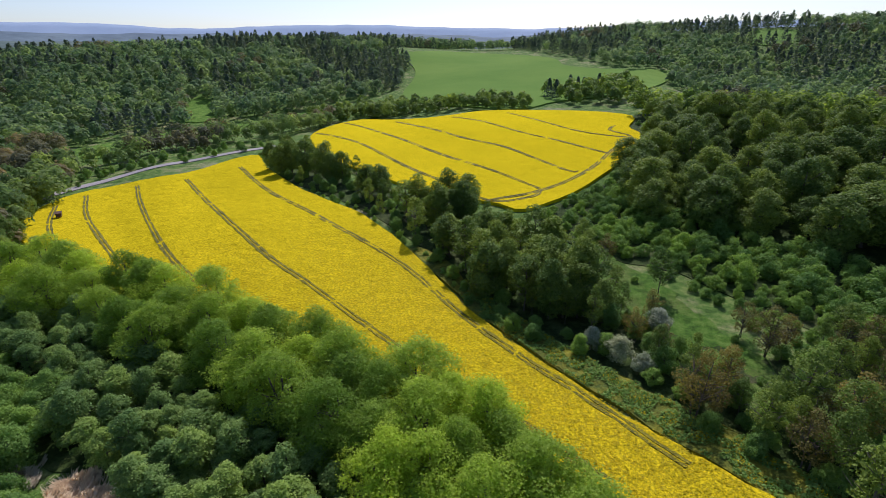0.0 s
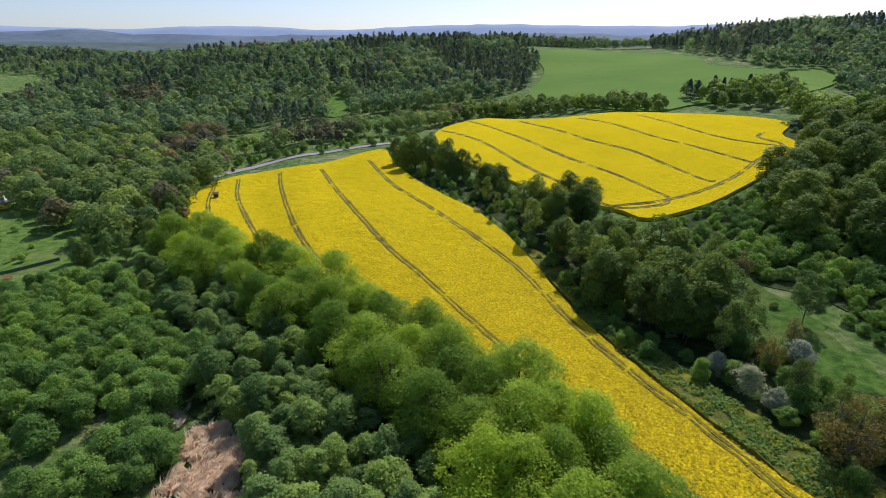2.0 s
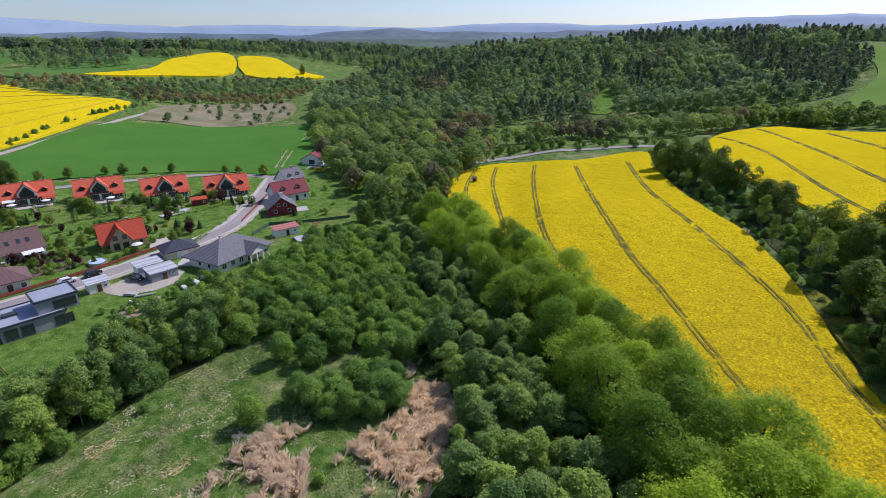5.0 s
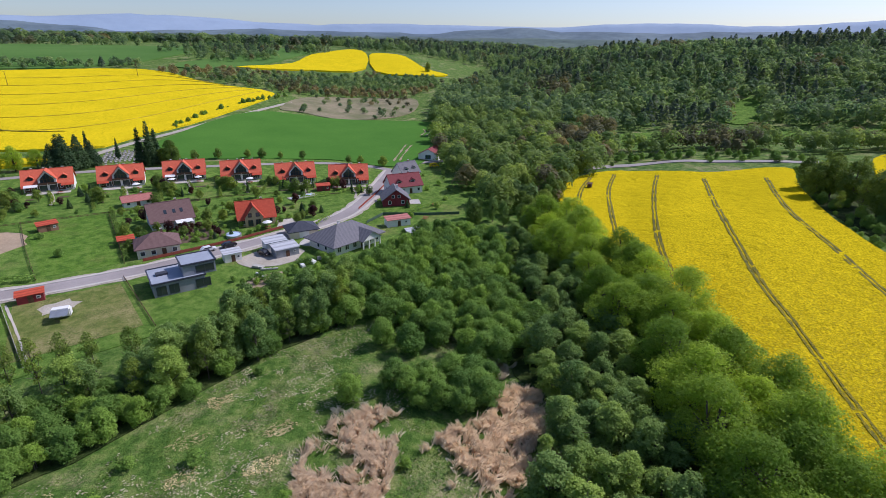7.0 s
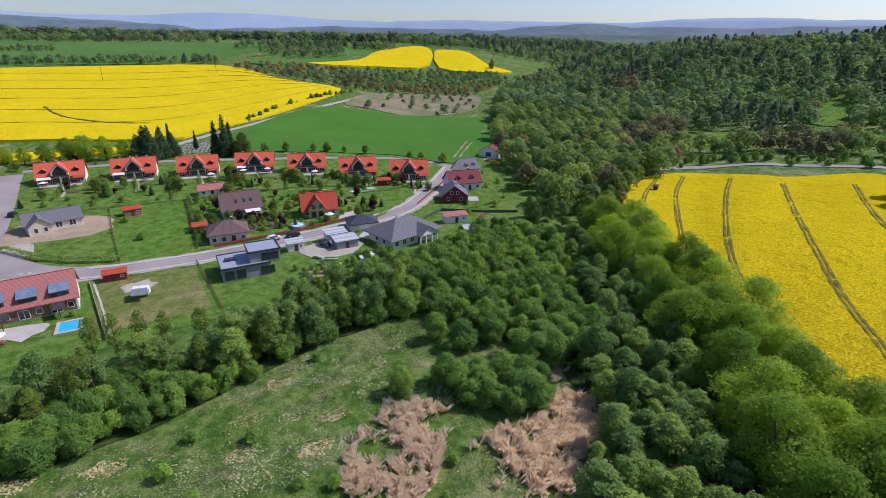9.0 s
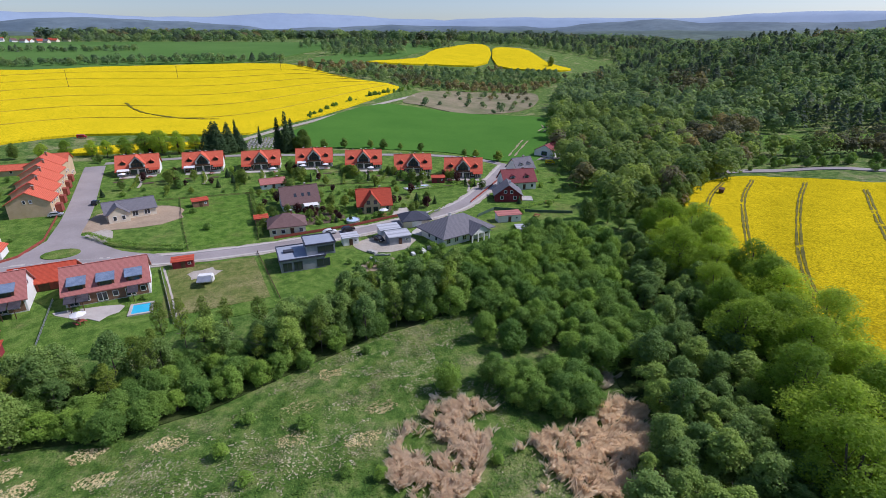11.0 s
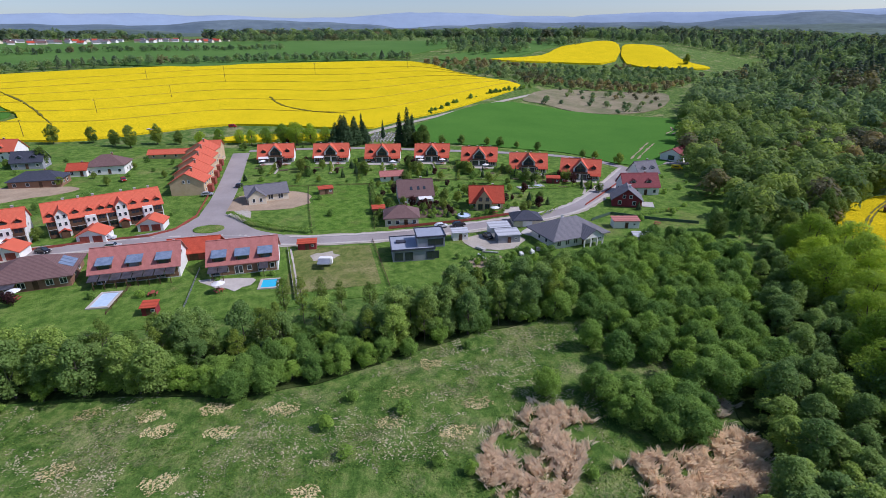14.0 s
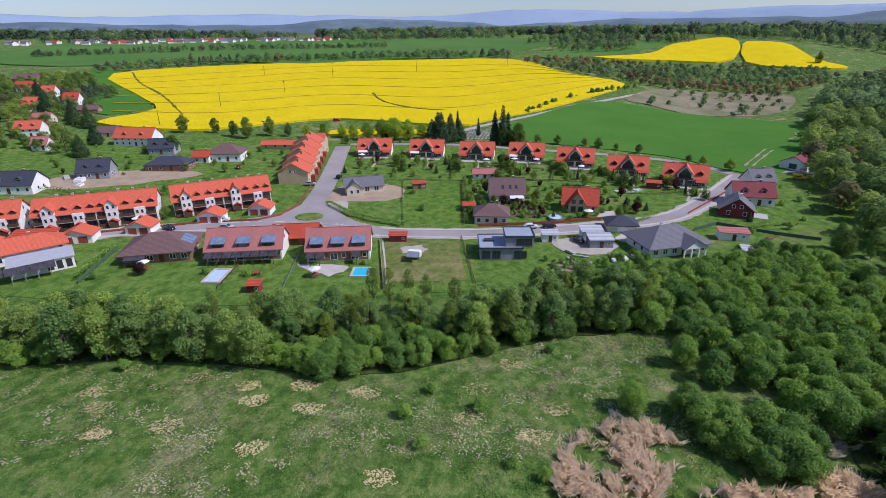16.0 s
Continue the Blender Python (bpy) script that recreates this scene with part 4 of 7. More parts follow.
def ridge(r0, lo, hi, a0, a1, base, seed, material, label):
    """A distant chain of hills: it rises to an uneven crest and falls away behind."""
    verts, faces, n = [], [], 160
    for k in range(n + 1):
        a = a0 + (a1 - a0) * k / n
        q = noise.fractal((a * 0.055, seed, 0), 0.9, 2.1, 5) * 0.5 + 0.5
        q += 0.06 * noise.noise((a * 1.3, seed, 2))
        top = lo + (hi - lo) * min(max(q, 0), 1.2)
        for dr, f in ((-500, 0.0), (-300, 0.45), (-120, 0.85), (0, 1.0), (120, 0.9), (240, 0.4)):
            x, y = ang(a, r0 + dr)
            verts.append((x, y, base + (top - base) * f))
    for k in range(n):
        for j in range(5):
            i = 6 * k + j
            faces.append((i, i + 6, i + 7, i + 1))
    ob = mesh_object("backdrop", verts, faces, material, smooth=True)
    tagged(ob, label, "hills", kind="structure")


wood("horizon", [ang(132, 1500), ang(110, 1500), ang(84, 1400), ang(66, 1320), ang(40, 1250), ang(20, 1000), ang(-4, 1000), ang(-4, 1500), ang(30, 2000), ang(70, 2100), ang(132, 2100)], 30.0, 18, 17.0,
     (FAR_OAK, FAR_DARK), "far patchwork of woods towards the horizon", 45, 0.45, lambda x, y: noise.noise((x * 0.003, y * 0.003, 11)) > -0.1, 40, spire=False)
for x, y in scatter([(-164, 188), (-152, 226), (-122, 257), (-96, 274), (-88, 292), (-132, 278), (-164, 242), (-178, 200)], 5.0, random.Random(16),
                    lambda x, y: not inside(x, y, FIELD_A) and min((x - a) ** 2 + (y - b) ** 2 for a, b in ((-170, 178), (-165, 192), (-160, 206), (-154, 221), (-149, 230), (-143, 239), (-134, 248), (-124, 257), (-112, 267), (-100, 277), (-92, 284))) > 40):
    plant("sallow", x, y, TREE_RND.uniform(0.4, 0.85), "roadside_bush", "green bush beside the valley road", "bushes along the valley road")
# Air haze is put into the hill colours, bluer and paler with distance.
H_NEAR = two_scale("haze_toned_wooded_hills", (0.075, 0.115, 0.105), (0.13, 0.18, 0.14), 0.006, 0.03, 0.95, 0, 0.6)
H_MID = two_scale("haze_blue_hills", (0.105, 0.15, 0.185), (0.17, 0.225, 0.25), 0.004, 0.015, 0.95, 0, 0.72)
H_FAR = two_scale("painted_haze_hills", (0.27, 0.35, 0.46), (0.31, 0.39, 0.50), 0.003, 0.015, 0.95, 0, 0.94)
ridge(2300, 78, 112, -70, 150, 40, 3, H_NEAR, "wooded rolling hills in the distance, blued by painted haze")
ridge(3300, 110, 185, -70, 150, 40, 9, H_MID, "hill chain in the distance, coloured blue-grey as haze")
ridge(4500, 200, 275, -70, 150, 40, 5, H_FAR, "hills on the horizon with pale blue haze in their colour")


# ---- village ----
def tile_mat(name, c1, c2):
    m, nt, b = mat(name, 0.75, 0, 0.25)
    w = nt.nodes.new("ShaderNodeTexWave")
    w.wave_type, w.bands_direction = "BANDS", "Z"
    w.inputs["Scale"].default_value, w.inputs["Distortion"].default_value = 1.6, 0.4
    tc = nt.nodes.new("ShaderNodeTexCoord")
    nt.links.new(tc.outputs["Object"], w.inputs[0])
    c = ramp(nt, noise_tex(nt, 1.4, 5, 0.75), [(0.3, c1), (0.7, c2)])
    g = ramp(nt, w.outputs[1], [(0.1, (0.72, 0.72, 0.72)), (0.5, (1, 1, 1))])
    nt.links.new(mix(nt, 1.0, c, g, "MULTIPLY"), b.inputs["Base Color"])
    bump(nt, b, w.outputs[1], 0.5, 0.05)
    return m


ROOF = {
    "orange": tile_mat("orange_roof_tiles", (0.56, 0.105, 0.055), (0.70, 0.165, 0.09)),
    "red": tile_mat("red_roof_tiles", (0.42, 0.06, 0.03), (0.55, 0.10, 0.05)),
    "pink": tile_mat("faded_red_roof_tiles", (0.40, 0.145, 0.125), (0.50, 0.20, 0.17)),
    "wine": tile_mat("wine_red_roof_tiles", (0.21, 0.045, 0.05), (0.29, 0.07, 0.075)),
    "brown": tile_mat("brown_roof_tiles", (0.15, 0.085, 0.08), (0.21, 0.13, 0.12)),
    "grey": tile_mat("grey_roof_tiles", (0.15, 0.145, 0.16), (0.21, 0.20, 0.22)),
    "navy": tile_mat("dark_slate_roof", (0.045, 0.05, 0.07), (0.075, 0.08, 0.105)),
    "light": tile_mat("pale_grey_roof_sheet", (0.42, 0.43, 0.46), (0.52, 0.53, 0.56)),
}
WALL = {
    "white": two_scale("white_render", (0.78, 0.76, 0.72), (0.84, 0.82, 0.78), 0.4, 6.0, 0.9, 0.01, 0.92),
    "cream": two_scale("cream_render", (0.66, 0.58, 0.44), (0.72, 0.64, 0.50), 0.4, 6.0, 0.9, 0.01, 0.9),
    "tan": two_scale("tan_render", (0.52, 0.38, 0.22), (0.60, 0.45, 0.28), 0.4, 6.0, 0.9, 0.01, 0.9),
    "red": two_scale("dark_red_timber", (0.22, 0.03, 0.035), (0.30, 0.045, 0.05), 0.6, 6.0, 0.8, 0.02, 0.8),
    "grey": two_scale("grey_render", (0.26, 0.27, 0.29), (0.34, 0.35, 0.37), 0.4, 6.0, 0.85, 0.01, 0.9),
    "brick": two_scale("brown_brickwork", (0.26, 0.14, 0.09), (0.34, 0.19, 0.12), 0.5, 7.0, 0.9, 0.01, 0.8),
}
M_FRAME = two_scale("white_window_frame", (0.74, 0.73, 0.71), (0.8, 0.79, 0.77), 1.0, 9.0, 0.5, 0, 0.95)
M_DARKWOOD = two_scale("dark_brown_wood", (0.09, 0.045, 0.025), (0.15, 0.08, 0.045), 1.0, 9.0, 0.7, 0.01, 0.7)
M_REDWOOD = two_scale("red_stained_wood", (0.28, 0.06, 0.04), (0.38, 0.10, 0.07), 1.0, 9.0, 0.7, 0.01, 0.75)
M_CONCRETE = two_scale("pale_concrete", (0.42, 0.40, 0.37), (0.55, 0.53, 0.49), 0.5, 5.0, 0.9, 0.01, 0.85)
M_METAL = two_scale("galvanised_metal", (0.45, 0.46, 0.48), (0.55, 0.56, 0.58), 0.6, 6.0, 0.4, 0, 0.9, metal=0.7)
M_GLASS = mat("window_glass", 0.06, 0, 0.8)[0]
M_GLASS.node_tree.nodes["Principled BSDF"].inputs["Base Color"].default_value = (0.03, 0.04, 0.05, 1)
# Panel glass; the sky's reflection is put into its light blue-grey colour.
M_PANEL = two_scale("sky_tinted_solar_glass", (0.16, 0.21, 0.30), (0.24, 0.30, 0.40), 0.8, 4.0, 0.12, 0, 0.8, spec=0.9)
M_DARKPANEL = two_scale("dark_glass_roof", (0.05, 0.045, 0.05), (0.09, 0.08, 0.085), 0.8, 4.0, 0.2, 0, 0.8, spec=0.6)
M_WATER = mat("pool_water", 0.05, 0, 0.6)[0]
M_WATER.node_tree.nodes["Principled BSDF"].inputs["Base Color"].default_value = (0.05, 0.50, 0.72, 1)
M_COVER = two_scale("pool_cover", (0.45, 0.60, 0.75), (0.58, 0.70, 0.82), 0.8, 4.0, 0.35, 0, 0.9)
M_TYRE = mat("black_rubber", 0.9)[0]
M_TYRE.node_tree.nodes["Principled BSDF"].inputs["Base Color"].default_value = (0.02, 0.02, 0.02, 1)
PAINT = {}
for nm, c in (("white", (0.75, 0.75, 0.75)), ("black", (0.02, 0.02, 0.025)), ("silver", (0.42, 0.43, 0.45)), ("red", (0.4, 0.02, 0.02)), ("blue", (0.03, 0.08, 0.3)), ("yellow", (0.7, 0.5, 0.02))):
    PAINT[nm] = mat(nm + "_car_paint", 0.25, 0.1, 0.6)[0]
    PAINT[nm].node_tree.nodes["Principled BSDF"].inputs["Base Color"].default_value = (*c, 1)


def add_box(bm, x, y, z, sx, sy, sz, m=None):
    """A box whose foot's middle is (x, y, z)."""
    r = bmesh.ops.create_cube(bm, size=1, matrix=Matrix.Translation((x, y, z + sz / 2)) @ Matrix.Diagonal((sx, sy, sz, 1)))
    if m:
        bmesh.ops.transform(bm, matrix=m, verts=r["verts"])
    return r["verts"]


def box_part(name, x, y, z, sx, sy, sz, material, parent, label="", bevel=0.0):
    bm = bmesh.new()
    add_box(bm, x, y, z, sx, sy, sz)
    if bevel:
        bmesh.ops.bevel(bm, geom=bm.edges[:], offset=bevel, segments=2, affect="EDGES")
    return part(name, bm, material, parent, label)


def prism(bm, profile_xz, y0, y1):
    """A solid between two copies of a profile in x and z."""
    a, b = [bm.verts.new((x, y0, z)) for x, z in profile_xz], [bm.verts.new((x, y1, z)) for x, z in profile_xz]
    n = len(a)
    for i in range(n):
        bm.faces.new((a[i], a[(i + 1) % n], b[(i + 1) % n], b[i]))
    bm.faces.new(a[::-1])
    bm.faces.new(b)
    bmesh.ops.recalc_face_normals(bm, faces=bm.faces[:])


def slab(name, p, thick, material, parent, label=""):
    """A roof slope: four corners, thickened downwards."""
    bm = bmesh.new()
    top = [bm.verts.new(q) for q in p]
    low = [bm.verts.new((q[0], q[1], q[2] - thick)) for q in p]
    bm.faces.new(top)
    bm.faces.new(low[::-1])
    n = len(p)
    for i in range(n):
        bm.faces.new((top[i], low[i], low[(i + 1) % n], top[(i + 1) % n]))
    bmesh.ops.recalc_face_normals(bm, faces=bm.faces[:])
    return part(name, bm, material, parent, label)


def window(parent, x, z, w, h, y, side="front", frame=None):
    """A framed window set proud of a wall; its pane is a piece of its own."""
    d = 0.12
    ob_frame = bmesh.new()
    for sx in (-1, 1):
        add_box(ob_frame, sx * (w / 2 - 0.06), 0, 0, 0.12, d, h)
    for zz in (0, h - 0.12):
        add_box(ob_frame, 0, 0, zz, w, d, 0.12)
    if w > 1.3:
        add_box(ob_frame, 0, 0, 0, 0.1, d, h)
    fr = part("window", ob_frame, frame or M_FRAME, parent)
    turn = {"front": 0, "back": 180, "left": -90, "right": 90}[side]
    fr.matrix_basis = pose(x, y, z, 0, 0, turn) if side in ("front", "back") else pose(y, x, z, 0, 0, turn)
    box_part("pane", 0, 0.02, 0.06, w - 0.2, 0.06, h - 0.12, M_GLASS, fr)
    return fr


def gable_body(parent, w, d, eave, ridge_h, material):
    bm = bmesh.new()
    prism(bm, [(-d / 2, -0.6), (d / 2, -0.6), (d / 2, eave), (0, ridge_h - 0.15), (-d / 2, eave)], -w / 2, w / 2)
    bmesh.ops.rotate(bm, verts=bm.verts[:], matrix=Matrix.Rotation(radians(-90), 3, "Z"))
    return part("wall", bm, material, parent)


def gable_roof(parent, w, d, eave, ridge_h, material, over=0.5):
    pitch = (ridge_h - eave) / (d / 2)
    low = eave - over * pitch
    for s in (-1, 1):
        x0, x1 = -w / 2 - over, w / 2 + over
        slab("roof_slope", [(x0, s * (d / 2 + over), low + 0.12), (x1, s * (d / 2 + over), low + 0.12), (x1, 0, ridge_h + 0.12), (x0, 0, ridge_h + 0.12)], 0.22, material, parent)
    bm = bmesh.new()
    add_box(bm, 0, 0, ridge_h + 0.06, w + 2 * over, 0.3, 0.14)
    part("ridge_cap", bm, material, parent)


def hip_roof(parent, w, d, eave, ridge_h, material, over=0.6):
    bm = bmesh.new()
    x, y, rx = w / 2 + over, d / 2 + over, max(w / 2 - d / 2, 0.3)
    lo = [bm.verts.new(q) for q in ((-x, -y, eave), (x, -y, eave), (x, y, eave), (-x, y, eave))]
    hi = [bm.verts.new(q) for q in ((-rx, 0, ridge_h), (rx, 0, ridge_h))]
    un = [bm.verts.new((v.co.x, v.co.y, eave - 0.25)) for v in lo]
    for f in ((lo[0], lo[1], hi[1], hi[0]), (lo[1], lo[2], hi[1]), (lo[2], lo[3], hi[0], hi[1]), (lo[3], lo[0], hi[0]), un[::-1]):
        bm.faces.new(f)
    for i in range(4):
        bm.faces.new((lo[i], un[i], un[(i + 1) % 4], lo[(i + 1) % 4]))
    bmesh.ops.recalc_face_normals(bm, faces=bm.faces[:])
    part("roof", bm, material, parent)


def chimney(parent, x, y, z, material=None):
    c = box_part("chimney", x, y, z, 0.6, 0.6, 1.5, material or WALL["brick"], parent)
    box_part("chimney_cap", x, y, z + 1.5, 0.8, 0.8, 0.12, M_CONCRETE, c)


def cross_gable(parent, x, w, y, base, eave, ridge_h, wall, roof, deep=4.0, glazed=False):
    """A gabled bay that comes forward out of the front slope, with a roof of its own."""
    bm = bmesh.new()
    prism(bm, [(-w / 2, base), (w / 2, base), (w / 2, eave), (0, ridge_h - 0.1), (-w / 2, eave)], y, y + deep)
    bmesh.ops.translate(bm, vec=(x, 0, 0), verts=bm.verts[:])
    bay = part("gable_bay", bm, wall, parent)
    k = (ridge_h - eave) / (w / 2)
    for s in (-1, 1):
        slab("bay_roof", [(x + s * (w / 2 + 0.35), y - 0.45, eave - 0.35 * k + 0.1), (x + s * (w / 2 + 0.35), y + deep, eave - 0.35 * k + 0.1), (x, y + deep, ridge_h + 0.1), (x, y - 0.45, ridge_h + 0.1)], 0.18, roof, bay)
    return bay


def dormer(parent, x, y, z, w, h, deep, roof, wall, pent=None):
    bm = bmesh.new()
    add_box(bm, x, y + deep / 2, z, w, deep, h)
    body = part("dormer", bm, wall, parent)
    if pent:
        slab("solar_panel", [(x - w / 2 - 0.25, y - 0.5, z + h - 0.15), (x + w / 2 + 0.25, y - 0.5, z + h - 0.15), (x + w / 2 + 0.25, y + deep, z + h + 0.9), (x - w / 2 - 0.25, y + deep, z + h + 0.9)], 0.15, pent, body)
    else:
        for s in (-1, 1):
            slab("dormer_roof", [(x + s * (w / 2 + 0.3), y - 0.3, z + h - 0.1), (x + s * (w / 2 + 0.3), y + deep, z + h - 0.1), (x, y + deep, z + h + w * 0.42), (x, y - 0.3, z + h + w * 0.42)], 0.14, roof, body)
    box_part("dormer_window", x, y - 0.03, z + 0.15, w * 0.7, 0.08, h - 0.3, M_GLASS, body)


FOOT = []       # middle and reach of each building


def house_at(name, label, left, right, depth, group="", category="house"):
    """An empty in the middle of a house's foot: local x runs along the front from left to right, -y faces out."""
    lx, ly = left
    rx, ry = right
    w, a = math.hypot(rx - lx, ry - ly), math.atan2(ry - ly, rx - lx)
    x, y = (lx + rx) / 2 - math.sin(a) * depth / 2, (ly + ry) / 2 + math.cos(a) * depth / 2
    root = new(name)
    root.matrix_world = pose(x, y, height(x, y) + 0.05, 0, 0, math.degrees(a))
    FOOT.append((x, y, math.hypot(w, depth) / 2))
    return tagged(root, label, category, group), w


def place(left, right, depth):
    lx, ly = left
    rx, ry = right
    a = math.atan2(ry - ly, rx - lx)
    x, y = (lx + rx) / 2 - math.sin(a) * depth / 2, (ly + ry) / 2 + math.cos(a) * depth / 2
    return pose(x, y, height(x, y) + 0.05, 0, 0, math.degrees(a))


def front_windows(root, w, d, rows, cols, ww=1.2, hh=1.4, door=None):
    for z in rows:
        for k in range(cols):
            x = -w / 2 + w * (k + 0.5) / cols
            if door is not None and k == door and z == rows[0]:
                box_part("door", x, -d / 2 - 0.04, 0.1, 1.1, 0.12, 2.1, M_DARKWOOD, root)
            else:
                window(root, x, z, ww, hh, -d / 2 - 0.03)
    for z in rows[:1]:
        for s in (-1, 1):
            window(root, d * 0.15 * s, z, 1.1, 1.3, w / 2 + 0.03, "right")
            window(root, d * 0.15 * s, z, 1.1, 1.3, -w / 2 - 0.03, "left")


# the seven duplex houses along the lane
ROW = [((-247.6, -48.0), (-247.6, -30.2)), ((-246.6, -22.3), (-245.1, -4.9)), ((-243.2, 1.9), (-240.6, 19.1)), ((-241.9, 25.7), (-238.4, 42.1)),
       ((-230.8, 46.5), (-226.4, 62.4)), ((-214.8, 64.8), (-210.1, 81.1)), ((-201.3, 83.3), (-194.5, 98.2))]


def duplex():
    root, w = house_at("duplex_house", "white duplex house with orange tiled roof and glazed centre gable", *ROW[0], 11, "row of duplex houses")
    w = 16.0
    gable_body(root, w, 11, 3.1, 7.6, WALL["white"])
    gable_roof(root, w, 11, 3.1, 7.6, ROOF["orange"])
    for s in (-1, 1):
        box_part("cladding", s * 5.2, -5.5, 0.15, 4.6, 0.14, 2.75, M_DARKWOOD, root, "dark brown timber cladding")
    bay = cross_gable(root, 0, 5.8, -6.0, 0, 4.9, 8.2, WALL["white"], ROOF["orange"], 5.4)
    bm = bmesh.new()
    prism(bm, [(-2.2, 3.0), (2.2, 3.0), (2.2, 4.8), (0, 7.2), (-2.2, 4.8)], -6.1, -6.0)
    glazed = part("gable_glazing", bm, M_GLASS, bay)
    for x, z in ((-1.1, 5.9), (0, 7.0), (1.1, 5.9)):
        box_part("glazing_bar", x, -6.13, 3.0, 0.14, 0.08, z - 3.0, M_DARKWOOD, glazed)
    box_part("glazing_bar", 0, -6.13, 4.75, 4.3, 0.08, 0.16, M_DARKWOOD, glazed)
    for x in (-1.6, 1.6):
        box_part("glazing", x, -6.06, 0.2, 2.4, 0.1, 2.3, M_GLASS, bay)
        box_part("balcony_rail", x, -6.9, 2.7, 3.0, 0.08, 0.9, M_DARKWOOD, bay)
    box_part("balcony", 0, -6.5, 2.6, 6.4, 1.0, 0.15, M_CONCRETE, bay)
    for x in (-5.4, 5.4):
        dormer(root, x, -4.2, 4.0, 2.0, 1.2, 2.6, ROOF["orange"], M_DARKWOOD)
        window(root, x + 0.9, 0.3, 2.0, 2.1, -5.6)
        window(root, x - 1.3, 0.9, 1.1, 1.3, -5.6)
        s = 1 if x > 0 else -1
        slab("porch_roof", [(s * 4.2, -7.6, 2.2), (s * 8.4, -7.6, 2.2), (s * 8.4, -5.4, 3.0), (s * 4.2, -5.4, 3.0)], 0.12, ROOF["red"], root)
        box_part("porch_post", s * 8.2, -7.4, -0.3, 0.16, 0.16, 2.5, M_DARKWOOD, root)
    for x in (-5.0, -1.2, 1.2, 5.0):
        chimney(root, x, 1.5, 6.3)
    for s in (-1, 1):
        window(root, -1.5, 3.6, 1.1, 1.2, s * (w / 2 + 0.03), "right" if s > 0 else "left")
    return root


dup = duplex()
FOOT += [((a[0] + b[0]) / 2 - 5, (a[1] + b[1]) / 2, 10) for a, b in ROW]
dups = [dup] + [copy_thing(dup, place(*ends, 11)) for ends in ROW[1:]]
for k in (0, 1, 3):
    slab("awning", [(-7.6, -5.6, 3.0), (-2.9 - k * 0.3, -5.6, 3.0), (-2.9 - k * 0.3, -8.0, 2.4), (-7.6, -8.0, 2.4)], 0.06, M_FRAME, dups[k], "white canvas awning")


# white three-storey terraces with forward gables
def terrace(left, right, bays, label):
    d = 11.0
    root, w = house_at("terrace", label, left, right, d, "white terraces", "house")
    gable_body(root, w, d, 5.4, 9.4, WALL["white"])
    gable_roof(root, w, d, 5.4, 9.4, ROOF["orange"])
    unit = w / bays
    for k in range(bays):
        x0 = -w / 2 + unit * k
        x = x0 + unit * 0.26
        bay = cross_gable(root, x, unit * 0.2, -d / 2 - 0.9, 0, 6.9, 8.7, WALL["white"], ROOF["orange"], 5.0)
        for z in (3.3, 5.6):
            for dx in (-0.75, 0.75):
                window(bay, x + dx, z, 0.9, 1.3, -d / 2 - 0.93)
        low = x0 + unit * 0.72
        box_part("white_bay", low, -d / 2 - 0.45, -0.4, unit * 0.18, 0.9, 5.7, WALL["white"], root)
        for dx in (-0.7, 0.7):
            window(root, low + dx, 3.3, 0.9, 1.3, -d / 2 - 0.93)
        for px, z in ((x, 2.2), (low, 2.2)):
            porch = box_part("porch", px, -d / 2 - 1.5, -0.3, 2.2, 1.3, 2.2, M_DARKWOOD, root, "dark timber porch with a red roof")
            for sd in (-1, 1):
                slab("porch_roof", [(px + sd * 1.6, -d / 2 - 2.4, z - 0.4), (px + sd * 1.6, -d / 2 - 0.8, z - 0.4), (px, -d / 2 - 0.8, z + 0.6), (px, -d / 2 - 2.4, z + 0.6)], 0.12, ROOF["red"], porch)
        for c, bw in ((0.08, 0.14), (0.49, 0.24), (0.90, 0.16)):
            bx, bw = x0 + unit * c, unit * bw
            box_part("loggia", bx, -d / 2 - 0.02, 0.1, bw, 0.14, 5.0, M_DARKWOOD, root, "dark timber loggia front")
            for z in (0.3, 2.9):
                window(root, bx, z, min(2.4, bw * 0.8), 2.0, -d / 2 - 0.12, frame=M_DARKWOOD)
                box_part("balcony_rail", bx, -d / 2 - 1.0, z - 0.1, bw, 0.08, 0.95, M_DARKWOOD, root)
            box_part("balcony", bx, -d / 2 - 0.55, 2.65, bw, 1.0, 0.14, M_CONCRETE, root)
        for c in (0.08, 0.49, 0.72, 0.92):
            dormer(root, x0 + unit * c, -d / 2 + 0.9, 5.7, 1.7, 1.1, 2.8, ROOF["orange"], M_DARKWOOD)
        for c in (0.35, 0.6, 0.85):
            chimney(root, x0 + unit * c, 1.0, 8.4, M_CONCRETE)
    for z in (0.9, 3.6, 6.2):
        window(root, 0.0, z, 1.1, 1.3, w / 2 + 0.03, "right")
    return root


terrace((-157.7, -92.0), (-171.5, -64.5), 2, "white terrace of three houses with orange tiled roof")
terrace((-141.2, -126.0), (-153.3, -95.0), 2, "white terrace with orange roof and forward gables")
terrace((-128.5, -157.0), (-139.5, -128.5), 2, "white terrace with orange roof at the street's bend")

